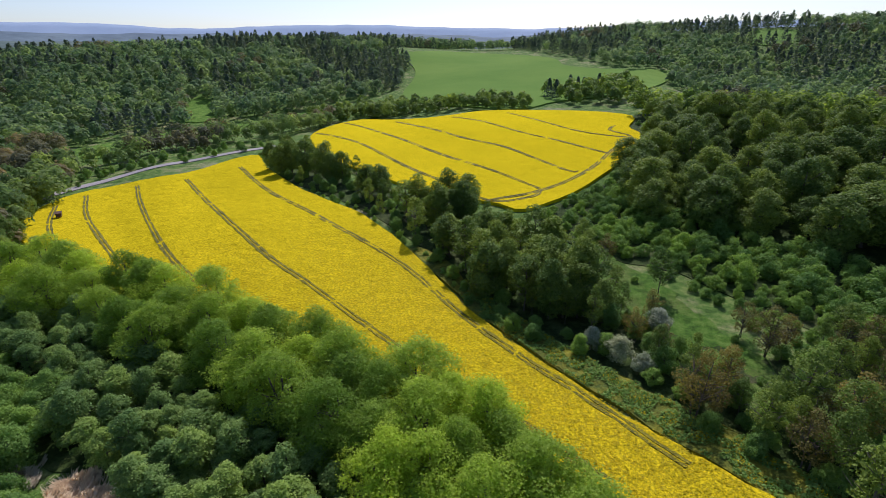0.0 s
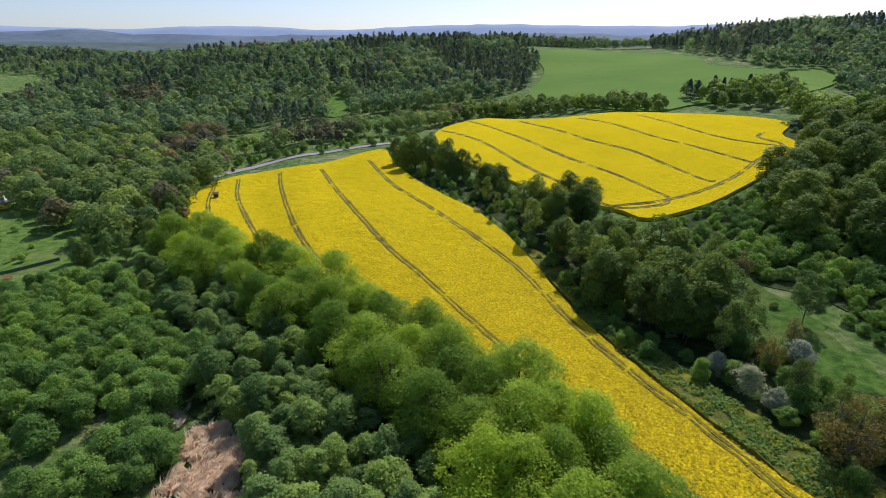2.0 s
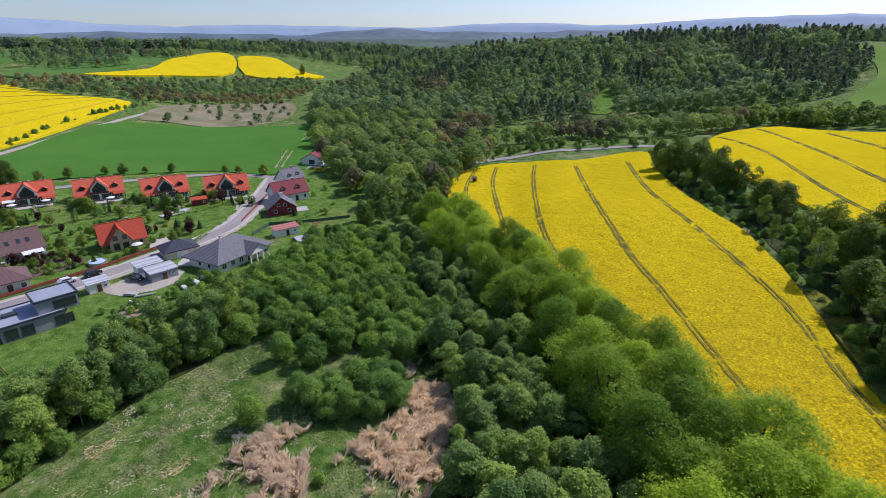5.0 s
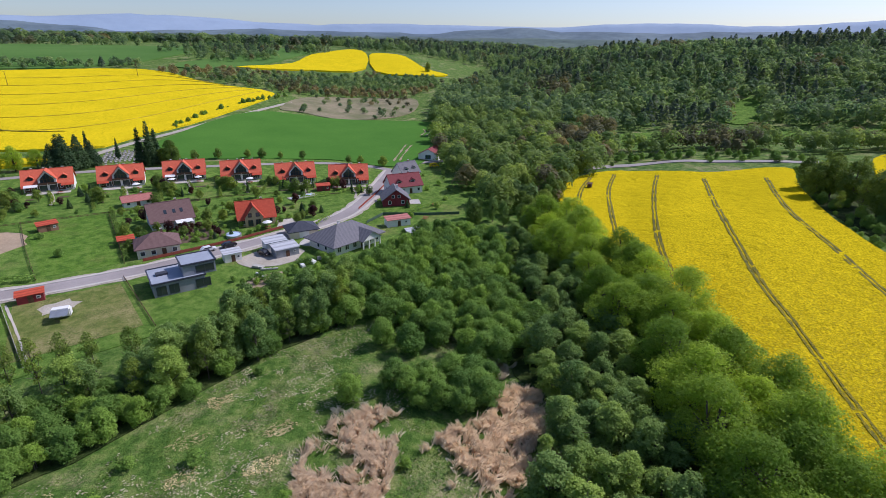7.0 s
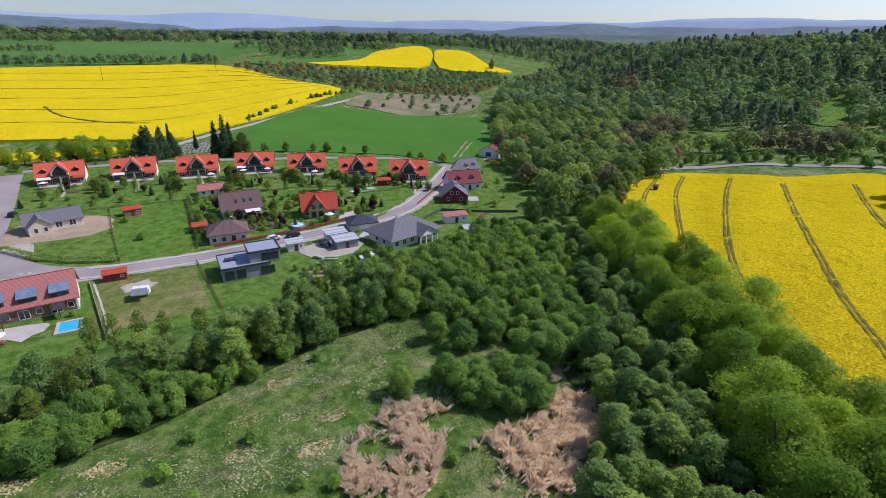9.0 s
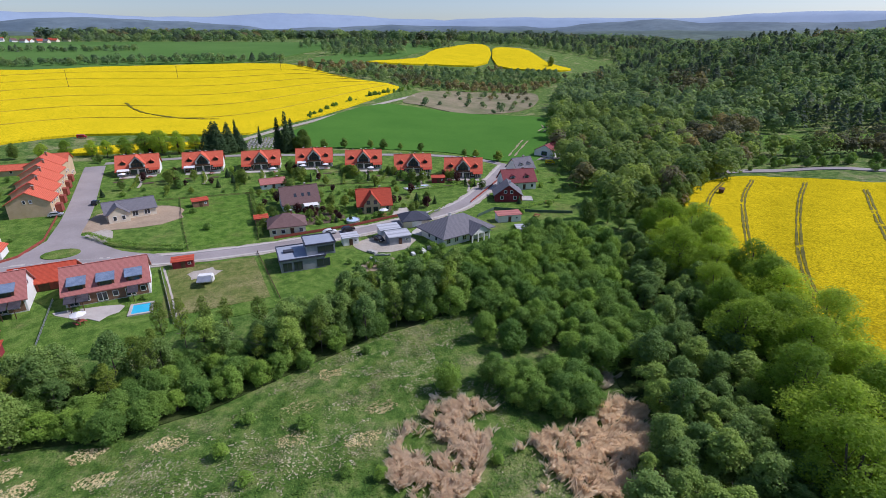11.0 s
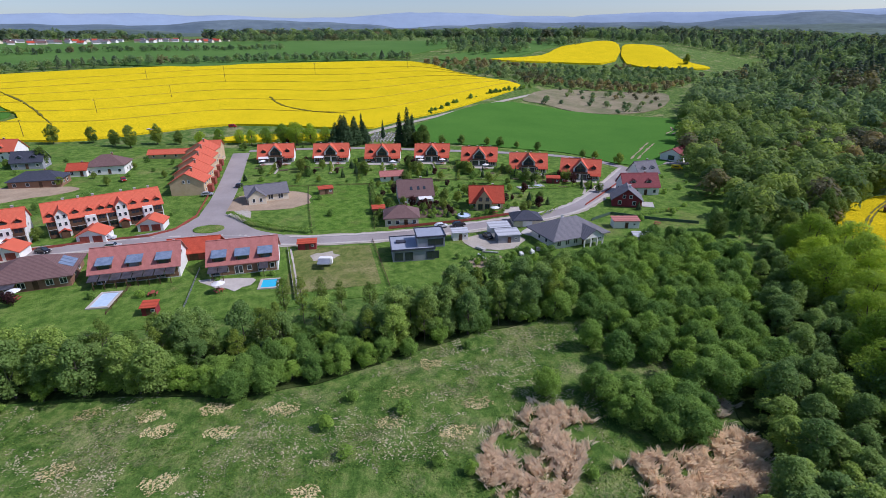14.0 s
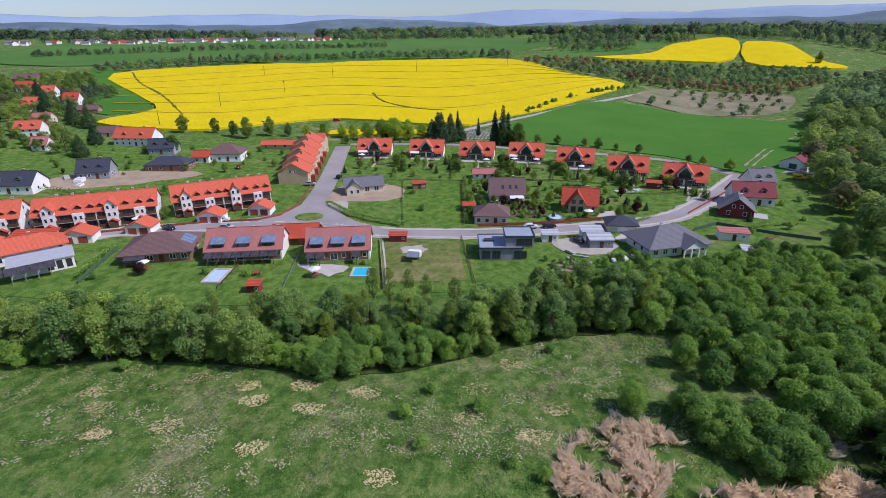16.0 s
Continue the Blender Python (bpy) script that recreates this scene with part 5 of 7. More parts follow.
# stepped tan houses down the side street
for k in range(5):
    x = -198.0 - 10.6 * k
    root, w = house_at("stepped_house", "tan terraced house with orange roof in a stepped row", (x, -70.5 - 1.4 * k), (x, -58.5 - 1.4 * k), 10.4, "stepped terrace")
    e, r = 5.0 + 0.75 * k, 8.4 + 0.75 * k
    bm = bmesh.new()
    prism(bm, [(-6.0, -0.6), (6.0, -0.6), (6.0, e), (0, r - 0.15), (-6.0, e)], -5.2, 5.2)
    part("wall", bm, WALL["tan"], root)
    kk = (r - e) / 6.0
    for s in (-1, 1):
        slab("roof_slope", [(s * 6.5, -5.6, e - 0.5 * kk + 0.12), (s * 6.5, 5.1, e - 0.5 * kk + 0.12), (0, 5.1, r + 0.12), (0, -5.6, r + 0.12)], 0.22, ROOF["orange"], root)
    for z in (0.9, 3.4):
        for y in (-3, 0, 3):
            window(root, y, z, 1.1, 1.3, 6.03, "right")
    box_part("porch", 6.9, 0, 0, 1.8, 3.0, 2.6, M_REDWOOD, root)
    if k == 0:
        for x2 in (-0.9, 0.9):
            window(root, x2, 4.6, 0.9, 1.2, -5.23)
    chimney(root, 1.0, 0, r - 0.6)
root, w = house_at("gate_house", "tall tan house with orange gabled roof", (-252, -73), (-252, -64), 8)
gable_body(root, 8, 8.5, 7.0, 9.6, WALL["tan"])
gable_roof(root, 8, 8.5, 7.0, 9.6, ROOF["orange"])
front_windows(root, 8, 8.5, (0.9, 4.0), 2)
root, w = house_at("long_shed", "low outbuilding with an orange roof", (-262, -100), (-262, -80), 6, category="shed")
gable_body(root, w, 6, 2.4, 4.0, WALL["tan"])
gable_roof(root, w, 6, 2.4, 4.0, ROOF["orange"])
front_windows(root, w, 6, (0.8,), 4)

# garages with gables to the street
for ends in (((-152.1, -82.2), (-152.5, -74.6)), ((-160.2, -68.8), (-160.5, -61.5)), ((-141.6, -99.0), (-142.0, -91.5)), ((-133.0, -113.0), (-135.0, -104.6)), ((-124.0, -134.0), (-126.5, -126.0))):
    root, w = house_at("garage", "small white double garage with orange gabled roof", *ends, 6, "street garages", "garage")
    bm = bmesh.new()
    prism(bm, [(-w / 2, -0.5), (w / 2, -0.5), (w / 2, 2.4), (0, 4.0), (-w / 2, 2.4)], -3, 3)
    part("wall", bm, WALL["white"], root)
    for s in (-1, 1):
        slab("roof_slope", [(s * (w / 2 + 0.4), -3.6, 2.28), (s * (w / 2 + 0.4), 3.4, 2.28), (0, 3.4, 4.2), (0, -3.6, 4.2)], 0.2, ROOF["orange"], root)
        box_part("garage_door", s * w * 0.22, -3.05, 0.05, 2.4, 0.12, 2.0, M_REDWOOD, root)
root, w = house_at("car_port", "long low shelter with a dull red roof", (-130.5, -126), (-132.5, -114), 5, category="shed")
slab("roof_slope", [(-w / 2, -2.7, 2.6), (w / 2, -2.7, 2.6), (w / 2, 2.7, 3.6), (-w / 2, 2.7, 3.6)], 0.2, ROOF["red"], root)
for x in (-5.5, -1.8, 1.8, 5.5):
    for y in (-2.3, 2.3):
        box_part("post", x, y, -0.3, 0.2, 0.2, 3.0, M_DARKWOOD, root)

# houses with panel dormers and dark pergolas
for ends, n in ((((-123.5, -66.3), (-125.6, -46.6)), 3), (((-124.0, -39.4), (-125.5, -22.8)), 3)):
    d = 10.5
    root, w = house_at("solar_house", "house with faded red roof and blue-panelled dormers", *ends, d, "houses with panel dormers")
    gable_body(root, w, d, 3.2, 7.6, WALL["white"])
    gable_roof(root, w, d, 3.2, 7.6, ROOF["pink"])
    box_part("cladding", 0, -d / 2, 0.1, w - 0.8, 0.12, 3.0, WALL["brick"], root, "brown brick garden front")
    for k in range(n):
        x = -w / 2 + w * (k + 0.5) / n
        dormer(root, x, -d / 2 + 0.5, 3.4, 3.2, 1.7, 3.0, ROOF["pink"], M_DARKWOOD, M_PANEL)
        window(root, x - 1.2, 0.2, 2.0, 2.1, -d / 2 - 0.08)
        window(root, x + 1.4, 0.8, 1.2, 1.4, -d / 2 - 0.08)
        chimney(root, x + 1.5, 1.8, 5.6, M_CONCRETE)
    for s in (-1, 1):
        window(root, 0, 4.0, 1.1, 1.3, s * (w / 2 + 0.03), "right" if s > 0 else "left")
    for k in range(int(w / 2.4)):
        x = -w / 2 + 1.3 + 2.4 * k
        if n == 3 and ends[0][1] > -50 and abs(x) < 3:
            continue
        slab("pergola_panel", [(x - 1.1, -d / 2 - 3.2, 2.2), (x + 1.1, -d / 2 - 3.2, 2.2), (x + 1.1, -d / 2 - 0.1, 2.9), (x - 1.1, -d / 2 - 0.1, 2.9)], 0.1, M_DARKPANEL, root)
        box_part("pergola_post", x, -d / 2 - 3.1, -0.3, 0.14, 0.14, 2.45, M_DARKWOOD, root)
root, w = house_at("garage", "garage with a broad dull red gabled roof", (-135, -52), (-136, -40), 8, category="garage")
gable_body(root, w, 8, 2.6, 5.0, M_DARKWOOD)
gable_roof(root, w, 8, 2.6, 5.0, ROOF["red"], 0.8)
for s in (-1, 1):
    box_part("garage_door", s * 2.6, -4.05, 0.05, 3.0, 0.12, 2.1, M_REDWOOD, root)

# hipped and modern houses
root, w = house_at("bungalow", "brown hipped bungalow with solar panels on its roof", (-120.6, -87.5), (-124.2, -71.0), 13)
box_part("wall", 0, 0, -0.6, w, 13, 3.4, WALL["brick"], root)
hip_roof(root, w, 13, 2.8, 6.4, ROOF["brown"], 1.0)
front_windows(root, w, 13, (0.6,), 6, 1.6, 1.6, 3)
for j in range(3):
    y = -2.9 + 1.9 * j
    slab("solar_panel", [(w / 2 + 0.2, y, 3.3), (w / 2 + 0.2, y + 1.7, 3.3), (w / 2 - 2.6, y + 1.7, 4.65), (w / 2 - 2.6, y, 4.65)], 0.08, M_PANEL, root)
slab("pergola_panel", [(-7, -9.4, 2.2), (-2, -9.4, 2.2), (-2, -6.6, 2.7), (-7, -6.6, 2.7)], 0.1, M_DARKPANEL, root)
for x in (-6.8, -2.2):
    box_part("pergola_post", x, -9.2, -0.3, 0.14, 0.14, 2.4, M_DARKWOOD, root)
root, w = house_at("modern_house", "white flat-roofed house with dark glass panels and an orange roof", (-108.0, -112.0), (-119.0, -98.5), 9)
box_part("wall", 2, 0, -0.6, w - 4, 8, 3.6, WALL["white"], root)
box_part("flat_roof", 2, 0, 3.0, w - 3.2, 8.8, 0.3, ROOF["light"], root)
for k in range(5):
    x = -w / 2 + 1.8 + 2.6 * k
    slab("pergola_panel", [(x - 1.2, -7.5, 2.3), (x + 1.2, -7.5, 2.3), (x + 1.2, -4.2, 3.2), (x - 1.2, -4.2, 3.2)], 0.1, M_DARKPANEL, root)
    box_part("pergola_post", x, -7.3, -0.3, 0.14, 0.14, 2.6, M_METAL, root)
for x in (w / 2 - 1.2, w / 2 - 3.2, w / 2 - 5.2):
    window(root, x, 0.3, 1.3, 2.2, -4.03, frame=M_DARKWOOD)
root, w = house_at("house", "house with a long orange hipped roof", (-117.0, -119.0), (-126.5, -108.0), 9)
box_part("wall", 0, 0, -0.6, w, 9, 3.6, WALL["white"], root)
hip_roof(root, w + 4, 9, 3.0, 5.8, ROOF["orange"])
front_windows(root, w, 9, (0.8,), 4)
chimney(root, 2, 0, 5.0)

root, w = house_at("modern_house", "grey cubic house with stepped flat roofs", (-124.3, 6.8), (-124.3, 21.1), 11)
M_SEAM = two_scale("grey_roof_membrane", (0.30, 0.33, 0.40), (0.36, 0.39, 0.46), 0.3, 3.0, 0.6, 0, 0.9)
box_part("wall", -1.5, 0.5, -0.6, w - 3, 10, 3.8, WALL["grey"], root)
box_part("upper_storey", 3.4, 0.0, 3.2, 7.4, 7.0, 2.9, WALL["grey"], root)
for (x, y, z, sx, sy) in ((-1.5, 0.5, 3.2, w - 2.6, 10.4), (3.4, 0, 6.1, 7.8, 7.4)):
    box_part("flat_roof", x, y, z, sx, sy, 0.18, M_SEAM, root)
    for s in (-1, 1):
        box_part("parapet", x, y + s * sy / 2, z, sx, 0.25, 0.42, ROOF["navy"], root)
        box_part("parapet", x + s * sx / 2, y, z, 0.25, sy, 0.42, ROOF["navy"], root)
for x in (-5.5, -2.8):
    window(root, x, 0.3, 2.2, 2.3, -4.53, frame=ROOF["navy"])
window(root, 4.6, 3.7, 4.2, 1.9, -3.53, frame=ROOF["navy"])
window(root, 3.6, 0.3, 3.4, 2.2, -4.53, frame=ROOF["navy"])
box_part("skylight", -4.5, 1.0, 3.4, 2.6, 1.6, 0.5, ROOF["navy"], root)
box_part("roof_box", 5.2, 4.2, 3.3, 3.0, 2.2, 1.2, WALL["white"], root)

root, w = house_at("bungalow", "pale bungalow with a grey hipped roof and pillared porch", (-125.5, 52.0), (-129.8, 69.5), 13)
box_part("wall", 0, 0, -0.6, w - 1, 12, 3.5, WALL["white"], root)
hip_roof(root, w, 12.6, 2.9, 6.8, ROOF["grey"], 0.9)
bay = cross_gable(root, 3.0, 7.0, -8.6, 2.6, 2.9, 5.2, WALL["white"], ROOF["grey"], 6.0)
for x in (-0.2, 2.0, 4.2, 6.2):
    box_part("pillar", x, -8.4, -0.3, 0.35, 0.35, 3.0, WALL["white"], root)
front_windows(root, w - 1, 12, (0.7,), 6, 1.4, 1.6, 3)
chimney(root, -1.5, 1.0, 5.6, M_FRAME)
root, w = house_at("garage", "small garage with a dark hipped roof", (-146.0, 46.5), (-145.0, 55.0), 7, category="garage")
box_part("wall", 0, 0, -0.6, w, 7, 3.0, WALL["cream"], root)
hip_roof(root, w, 7, 2.4, 4.4, ROOF["navy"])
box_part("garage_door", 0, -3.53, 0.05, 3.0, 0.12, 2.1, M_FRAME, root)

GABLED = [  # front corners, depth, eaves, ridge, wall, roof, windows across, storeys, what it is
    ((-177.0, 13.0), (-177.4, 25.5), 10, 2.85, 7.6, "white", "brown", 4, "house with a brown tiled roof and roof windows"),
    ((-166.2, 36.7), (-164.1, 48.0), 9, 2.85, 7.4, "tan", "red", 4, "tan house with a bright red roof and broad cross gable"),
    ((-208.5, 8.0), (-209.0, 17.4), 5, 2.3, 3.8, "white", "pink", 3, "garden house with a pale red roof"),
    ((-172.6, 97.4), (-170.5, 110.5), 9, 3.4, 7.4, "white", "wine", 4, "house with a wine red roof and white gable"),
    ((-189.7, 113.0), (-191.0, 122.5), 8, 3.4, 7.6, "white", "grey", 3, "house with a grey roof and roof windows"),
    ((-261.0, -176.0), (-259.0, -155.0), 10, 4.4, 8.8, "white", "orange", 6, "large white house with an orange roof"),
    ((-244.0, -148.7), (-245.5, -137.0), 9, 3.2, 7.0, "grey", "navy", 3, "dark house with a slate grey roof"),
    ((-198.6, -152.7), (-201.4, -141.1), 9, 3.2, 7.4, "grey", "navy", 4, "new house with a dark slate roof"),
    ((-177.2, -172.0), (-178.6, -155.5), 10, 3.4, 7.4, "white", "navy", 5, "white house with a dark slate roof"),
    ((-230.5, -120.6), (-231.0, -113.5), 7, 2.8, 5.0, "white", "red", 2, "small house with a red roof"),
    ((-268.5, -233.4), (-270.9, -221.0), 9, 4.6, 8.2, "white", "orange", 4, "old village house with an orange roof"),
    ((-244.0, -206.0), (-245.0, -199.0), 7, 3.0, 6.2, "white", "pink", 2, "small white cottage with a red gable roof"),
    ((-341.7, -285.6), (-343.4, -277.0), 9, 4.4, 8.6, "white", "orange", 2, "white house with an orange roof among trees"),
    ((-367.2, -276.5), (-369.1, -267.0), 9, 4.4, 8.6, "white", "red", 2, "white house with steep red gable"),
    ((-340.7, -249.3), (-343.4, -237.0), 8, 2.6, 5.0, "brick", "brown", 3, "low brown-roofed farm building"),
    ((-468.2, -392.8), (-471.5, -373.5), 12, 3.6, 7.4, "brick", "brown", 4, "long brown-roofed barn among trees"),
    ((-306.0, -254.0), (-307.0, -243.0), 8, 2.8, 5.6, "cream", "pink", 3, "cottage with a faded red roof"),
    ((-278.0, -196.0), (-279.0, -184.0), 7, 2.6, 5.4, "cream", "brown", 3, "low cottage with a brown roof"),
    ((-400.0, -320.0), (-402.0, -308.0), 9, 4.0, 8.0, "white", "orange", 3, "distant white house with an orange roof"),
    ((-420.0, -352.0), (-423.0, -338.0), 9, 4.0, 8.0, "cream", "red", 3, "distant cream house with a red roof"),
]
for left, right, d, e, r, wall, roof, cols, label in GABLED:
    root, w = house_at("house", label, left, right, d, "village houses")
    gable_body(root, w, d, e, r, WALL[wall])
    gable_roof(root, w, d, e, r, ROOF[roof])
    front_windows(root, w, d, (0.8,) if e < 4.2 else (0.8, 3.0), cols, 1.2, 1.4, cols // 2)
    chimney(root, w * 0.2, 0.8, r - 1.0)
    if "roof windows" in label and roof == "brown":
        slab("awning", [(0.5, -d / 2 - 0.1, 2.6), (5.5, -d / 2 - 0.1, 2.6), (5.5, -d / 2 - 2.8, 2.1), (0.5, -d / 2 - 2.8, 2.1)], 0.06, M_FRAME, root, "white canvas awning")
        for x in (-1.6, 1.0, 3.2):
            z = e + (r - e) * 0.42
            slab("roof_window", [(x - 0.45, -d / 2 * 0.58 - 0.5, z - 0.25), (x + 0.45, -d / 2 * 0.58 - 0.5, z - 0.25), (x + 0.45, -d / 2 * 0.58 + 0.5, z + 0.72), (x - 0.45, -d / 2 * 0.58 + 0.5, z + 0.72)], 0.1, M_GLASS, root)
    if "cross gable" in label:
        bay = cross_gable(root, -1.0, 5.6, -d / 2 - 1.0, 0, 3.4, 7.2, WALL[wall], ROOF[roof], 5.0)
        for x in (-2.2, 0.2):
            window(bay, x, 3.3, 1.2, 1.4, -d / 2 - 1.03, frame=M_DARKWOOD)
            window(bay, x, 0.3, 1.6, 2.1, -d / 2 - 1.03, frame=M_DARKWOOD)
    if e > 2.9:
        for x in (-w * 0.22, w * 0.22):
            dormer(root, x, -d / 2 + 1.2, e + 0.6, 1.9, 1.2, 2.6, ROOF[roof], WALL[wall])

root, w = house_at("timber_house", "dark red timber house with a steep grey roof", (-161.0, 87.0), (-157.0, 96.0), 9)
bm = bmesh.new()
prism(bm, [(-w / 2, -0.6), (w / 2, -0.6), (w / 2, 2.7), (0, 6.2), (-w / 2, 2.7)], -4.5, 4.5)
part("wall", bm, WALL["red"], root)
for s in (-1, 1):
    slab("roof_slope", [(s * (w / 2 + 0.6), -5.1, 2.35), (s * (w / 2 + 0.6), 5.1, 2.35), (0, 5.1, 6.45), (0, -5.1, 6.45)], 0.22, ROOF["grey"], root)
for x in (-2.4, 2.4):
    window(root, x, 0.8, 1.2, 1.4, -4.53)
for x in (-1.1, 1.1):
    window(root, x, 3.1, 1.1, 1.2, -4.53)
chimney(root, 0.8, 0, 5.4, M_FRAME)
box_part("terrace_deck", 7.5, 0, -0.2, 4, 6, 0.35, M_CONCRETE, root)
root, w = house_at("hall", "long white hall with a red roof at the field's edge", (-226.5, 144.5), (-218.0, 151.0), 14, category="hall")
bm = bmesh.new()
prism(bm, [(-w / 2, -0.6), (w / 2, -0.6), (w / 2, 3.2), (0, 5.8), (-w / 2, 3.2)], -7, 7)
part("wall", bm, WALL["white"], root)
for s in (-1, 1):
    slab("roof_slope", [(s * (w / 2 + 0.5), -7.4, 3.0), (s * (w / 2 + 0.5), 7.4, 3.0), (0, 7.4, 6.0), (0, -7.4, 6.0)], 0.22, ROOF["wine"], root)
window(root, 0, 0.6, 3.0, 2.2, -7.03, frame=PAINT["blue"])
for left, right, d, e, r, wall, roof, label in (
        ((-153.5, 6.4), (-152.7, 17.0), 9, 2.9, 5.8, "cream", "brown", "low house with a brown hipped roof"),
        ((-213.8, -133.6), (-215.3, -116.0), 10, 2.8, 5.6, "brick", "navy", "brick bungalow with a dark hipped roof"),
        ((-233.0, -115.3), (-234.5, -100.0), 12, 3.6, 7.4, "white", "brown", "broad house with a brown hipped roof")):
    root, w = house_at("house", label, left, right, d, "village houses")
    box_part("wall", 0, 0, -0.6, w, d, e + 0.6, WALL[wall], root)
    hip_roof(root, w, d, e, r, ROOF[roof])
    front_windows(root, w, d, (0.7,), 4, 1.3, 1.4, 2)
    chimney(root, w * 0.15, 0.5, r - 0.9)
root, w = house_at("bungalow", "cream L-shaped bungalow with a grey roof under construction", (-184.5, -41.0), (-188.0, -27.0), 8)
gable_body(root, w, 8, 2.8, 5.4, WALL["cream"])
gable_roof(root, w, 8, 2.8, 5.4, ROOF["grey"])
bay = cross_gable(root, -3.8, 6.0, -6.6, -0.3, 2.8, 5.2, WALL["cream"], ROOF["grey"], 6.0)
for x in (-5.0, -2.6):
    window(bay, x, 0.7, 1.1, 1.5, -6.63)
for x in (1.0, 4.5):
    window(root, x, 0.6, 1.8, 1.8, -4.03)

# sheds, cabins and caravans
SHEDS = [((-139.3, 76.8), (-137.9, 84.6), 3.5, 2.4, "white", "pink", "long white shed with a pale red roof"),
         ((-137.8, -19.0), (-137.8, -14.0), 2.4, 2.0, "red", "red", "small red garden shed by the fence"),
         ((-106.0, -48.9), (-106.0, -46.0), 2.4, 2.0, "red", "red", "dark red toolshed on the lawn"),
         ((-133.2, 38.0), (-133.2, 44.5), 4.5, 2.5, "grey", "light", "grey site cabin with a pale flat roof"),
         ((-138.7, 37.0), (-138.7, 43.0), 4.0, 3.0, "white", "light", "pale container cabin with flat roof"),
         ((-138.0, 25.5), (-138.0, 30.0), 3.0, 2.4, "white", "light", "white builders' cabin by the road"),
         ((-194.5, 75.0), (-193.0, 80.0), 3.0, 2.2, "red", "red", "brown wooden garden shed on the lawn"),
         ((-165.5, 3.0), (-165.5, 7.0), 3.0, 2.2, "brick", "red", "brick-red garden shed beside the hedge"),
         ((-191.5, -16.0), (-192.5, -11.0), 3.0, 2.2, "brick", "red", "small wooden shed by the fence"),
         ((-128.5, 78.0), (-127.2, 84.0), 3.0, 1.2, "grey", "light", "low grey polytunnel frame")]
for left, right, d, h, wall, roof, label in SHEDS:
    root, w = house_at("shed", label, left, right, d, category="shed")
    box_part("wall", 0, 0, -0.4, w, d, h + 0.4, WALL[wall], root)
    slab("roof_slope", [(-w / 2 - 0.3, -d / 2 - 0.3, h + 0.05), (w / 2 + 0.3, -d / 2 - 0.3, h + 0.05), (w / 2 + 0.3, d / 2 + 0.3, h + 0.5), (-w / 2 - 0.3, d / 2 + 0.3, h + 0.5)], 0.14, ROOF[roof], root)
    box_part("door", 0, -d / 2 - 0.03, 0, 1.0, 0.08, min(1.9, h - 0.1), M_DARKWOOD, root)
    window(root, w * 0.3, h * 0.4, 0.8, 0.7, -d / 2 - 0.03)


# ---- gardens and street ----
def clear(x, y, extra=1.0):
    return all((x - a) ** 2 + (y - b) ** 2 > (r * 0.8 + extra) ** 2 for a, b, r in FOOT)


def offset_line(line, side):
    out = []
    for i, p in enumerate(line):
        a, b = line[max(i - 1, 0)], line[min(i + 1, len(line) - 1)]
        d = Vector((b[0] - a[0], b[1] - a[1])).normalized()
        out.append((p[0] - d.y * side, p[1] + d.x * side))
    return out


M_PAVE = two_scale("pale_paving", (0.46, 0.41, 0.37), (0.56, 0.51, 0.46), 0.3, 4.0, 0.9, 0.01, 0.85)
for side in (-3.15, 3.15):
    ribbon("pavement", offset_line(ROAD_MAIN, side), 0.9, 0.24, M_PAVE, "paved footway beside the street", "pavement")
    ribbon("kerb", offset_line(ROAD_MAIN, side * 0.84), 0.16, 0.27, M_CONCRETE, "concrete kerb along the street", "kerb")
for name, line, material, label, cat in (
        ("bare_soil", [(-177, -46), (-186, -47), (-197, -42), (-197, -24), (-186, -19), (-177, -24)], M_SAND, "bare sandy soil round a new house", "soil"),
        ("bare_soil", [(-131, 31), (-139, 28), (-142, 36), (-141, 44), (-134, 46), (-129, 40)], M_GRAVEL, "gravelled building site by the street", "soil"),
        ("bare_soil", [(-186, -162), (-206, -160), (-216, -130), (-214, -108), (-206, -112), (-198, -122), (-188, -140)], M_SAND, "churned sandy building plot", "soil"),
        ("bare_soil", [(-118, 27), (-123, 27), (-124, 36), (-119, 35)], M_SAND, "pale sand heap area on the building site", "soil"),
        ("yard", [(-122, -42), (-117, -36), (-116, -31), (-122, -28)], M_PAVE, "pale paved garden terrace", "terrace"),
        ("yard", [(-145, 50), (-138, 48), (-137, 58), (-146, 60)], M_CONCRETE, "concrete drive before the garage", "drive"),
        ("yard", [(-130, -14), (-133, -16), (-135, -10), (-132, -8)], M_GRAVEL, "patch of pale gravel on the grass", "gravel"),
        ("yard", [(-163, -45), (-176, -44), (-178, -40), (-165, -38)], M_GRAVEL, "pale gravel verge beside the plaza", "gravel"),
        ("yard", [(-160, 47), (-166, 50), (-166, 54), (-159, 53)], M_PAVE, "pinkish paved house terrace", "terrace")):
    draped(name, line, 1.5, 0.13, material, label, cat, 0.2, 0.05, 3, 0.9)
draped("grass_plot", [(-153, -15), (-203, -20), (-203, 2), (-153, 2)], 5.0, 0.08, M_RAVINE, "open green grass plot", "grass", 0.2, 0.02, 1)
draped("grass_plot", [(-111, -20), (-139, -20), (-139, 1), (-113, 3)], 4.0, 0.08, ground_mat("unmown_grass", ((0.12, 0.16, 0.035), (0.17, 0.21, 0.05), (0.24, 0.25, 0.08)), (0.40, 0.33, 0.16), 0.45),
       "unmown yellowish grass plot", "grass", 0.2, 0.02, 1)

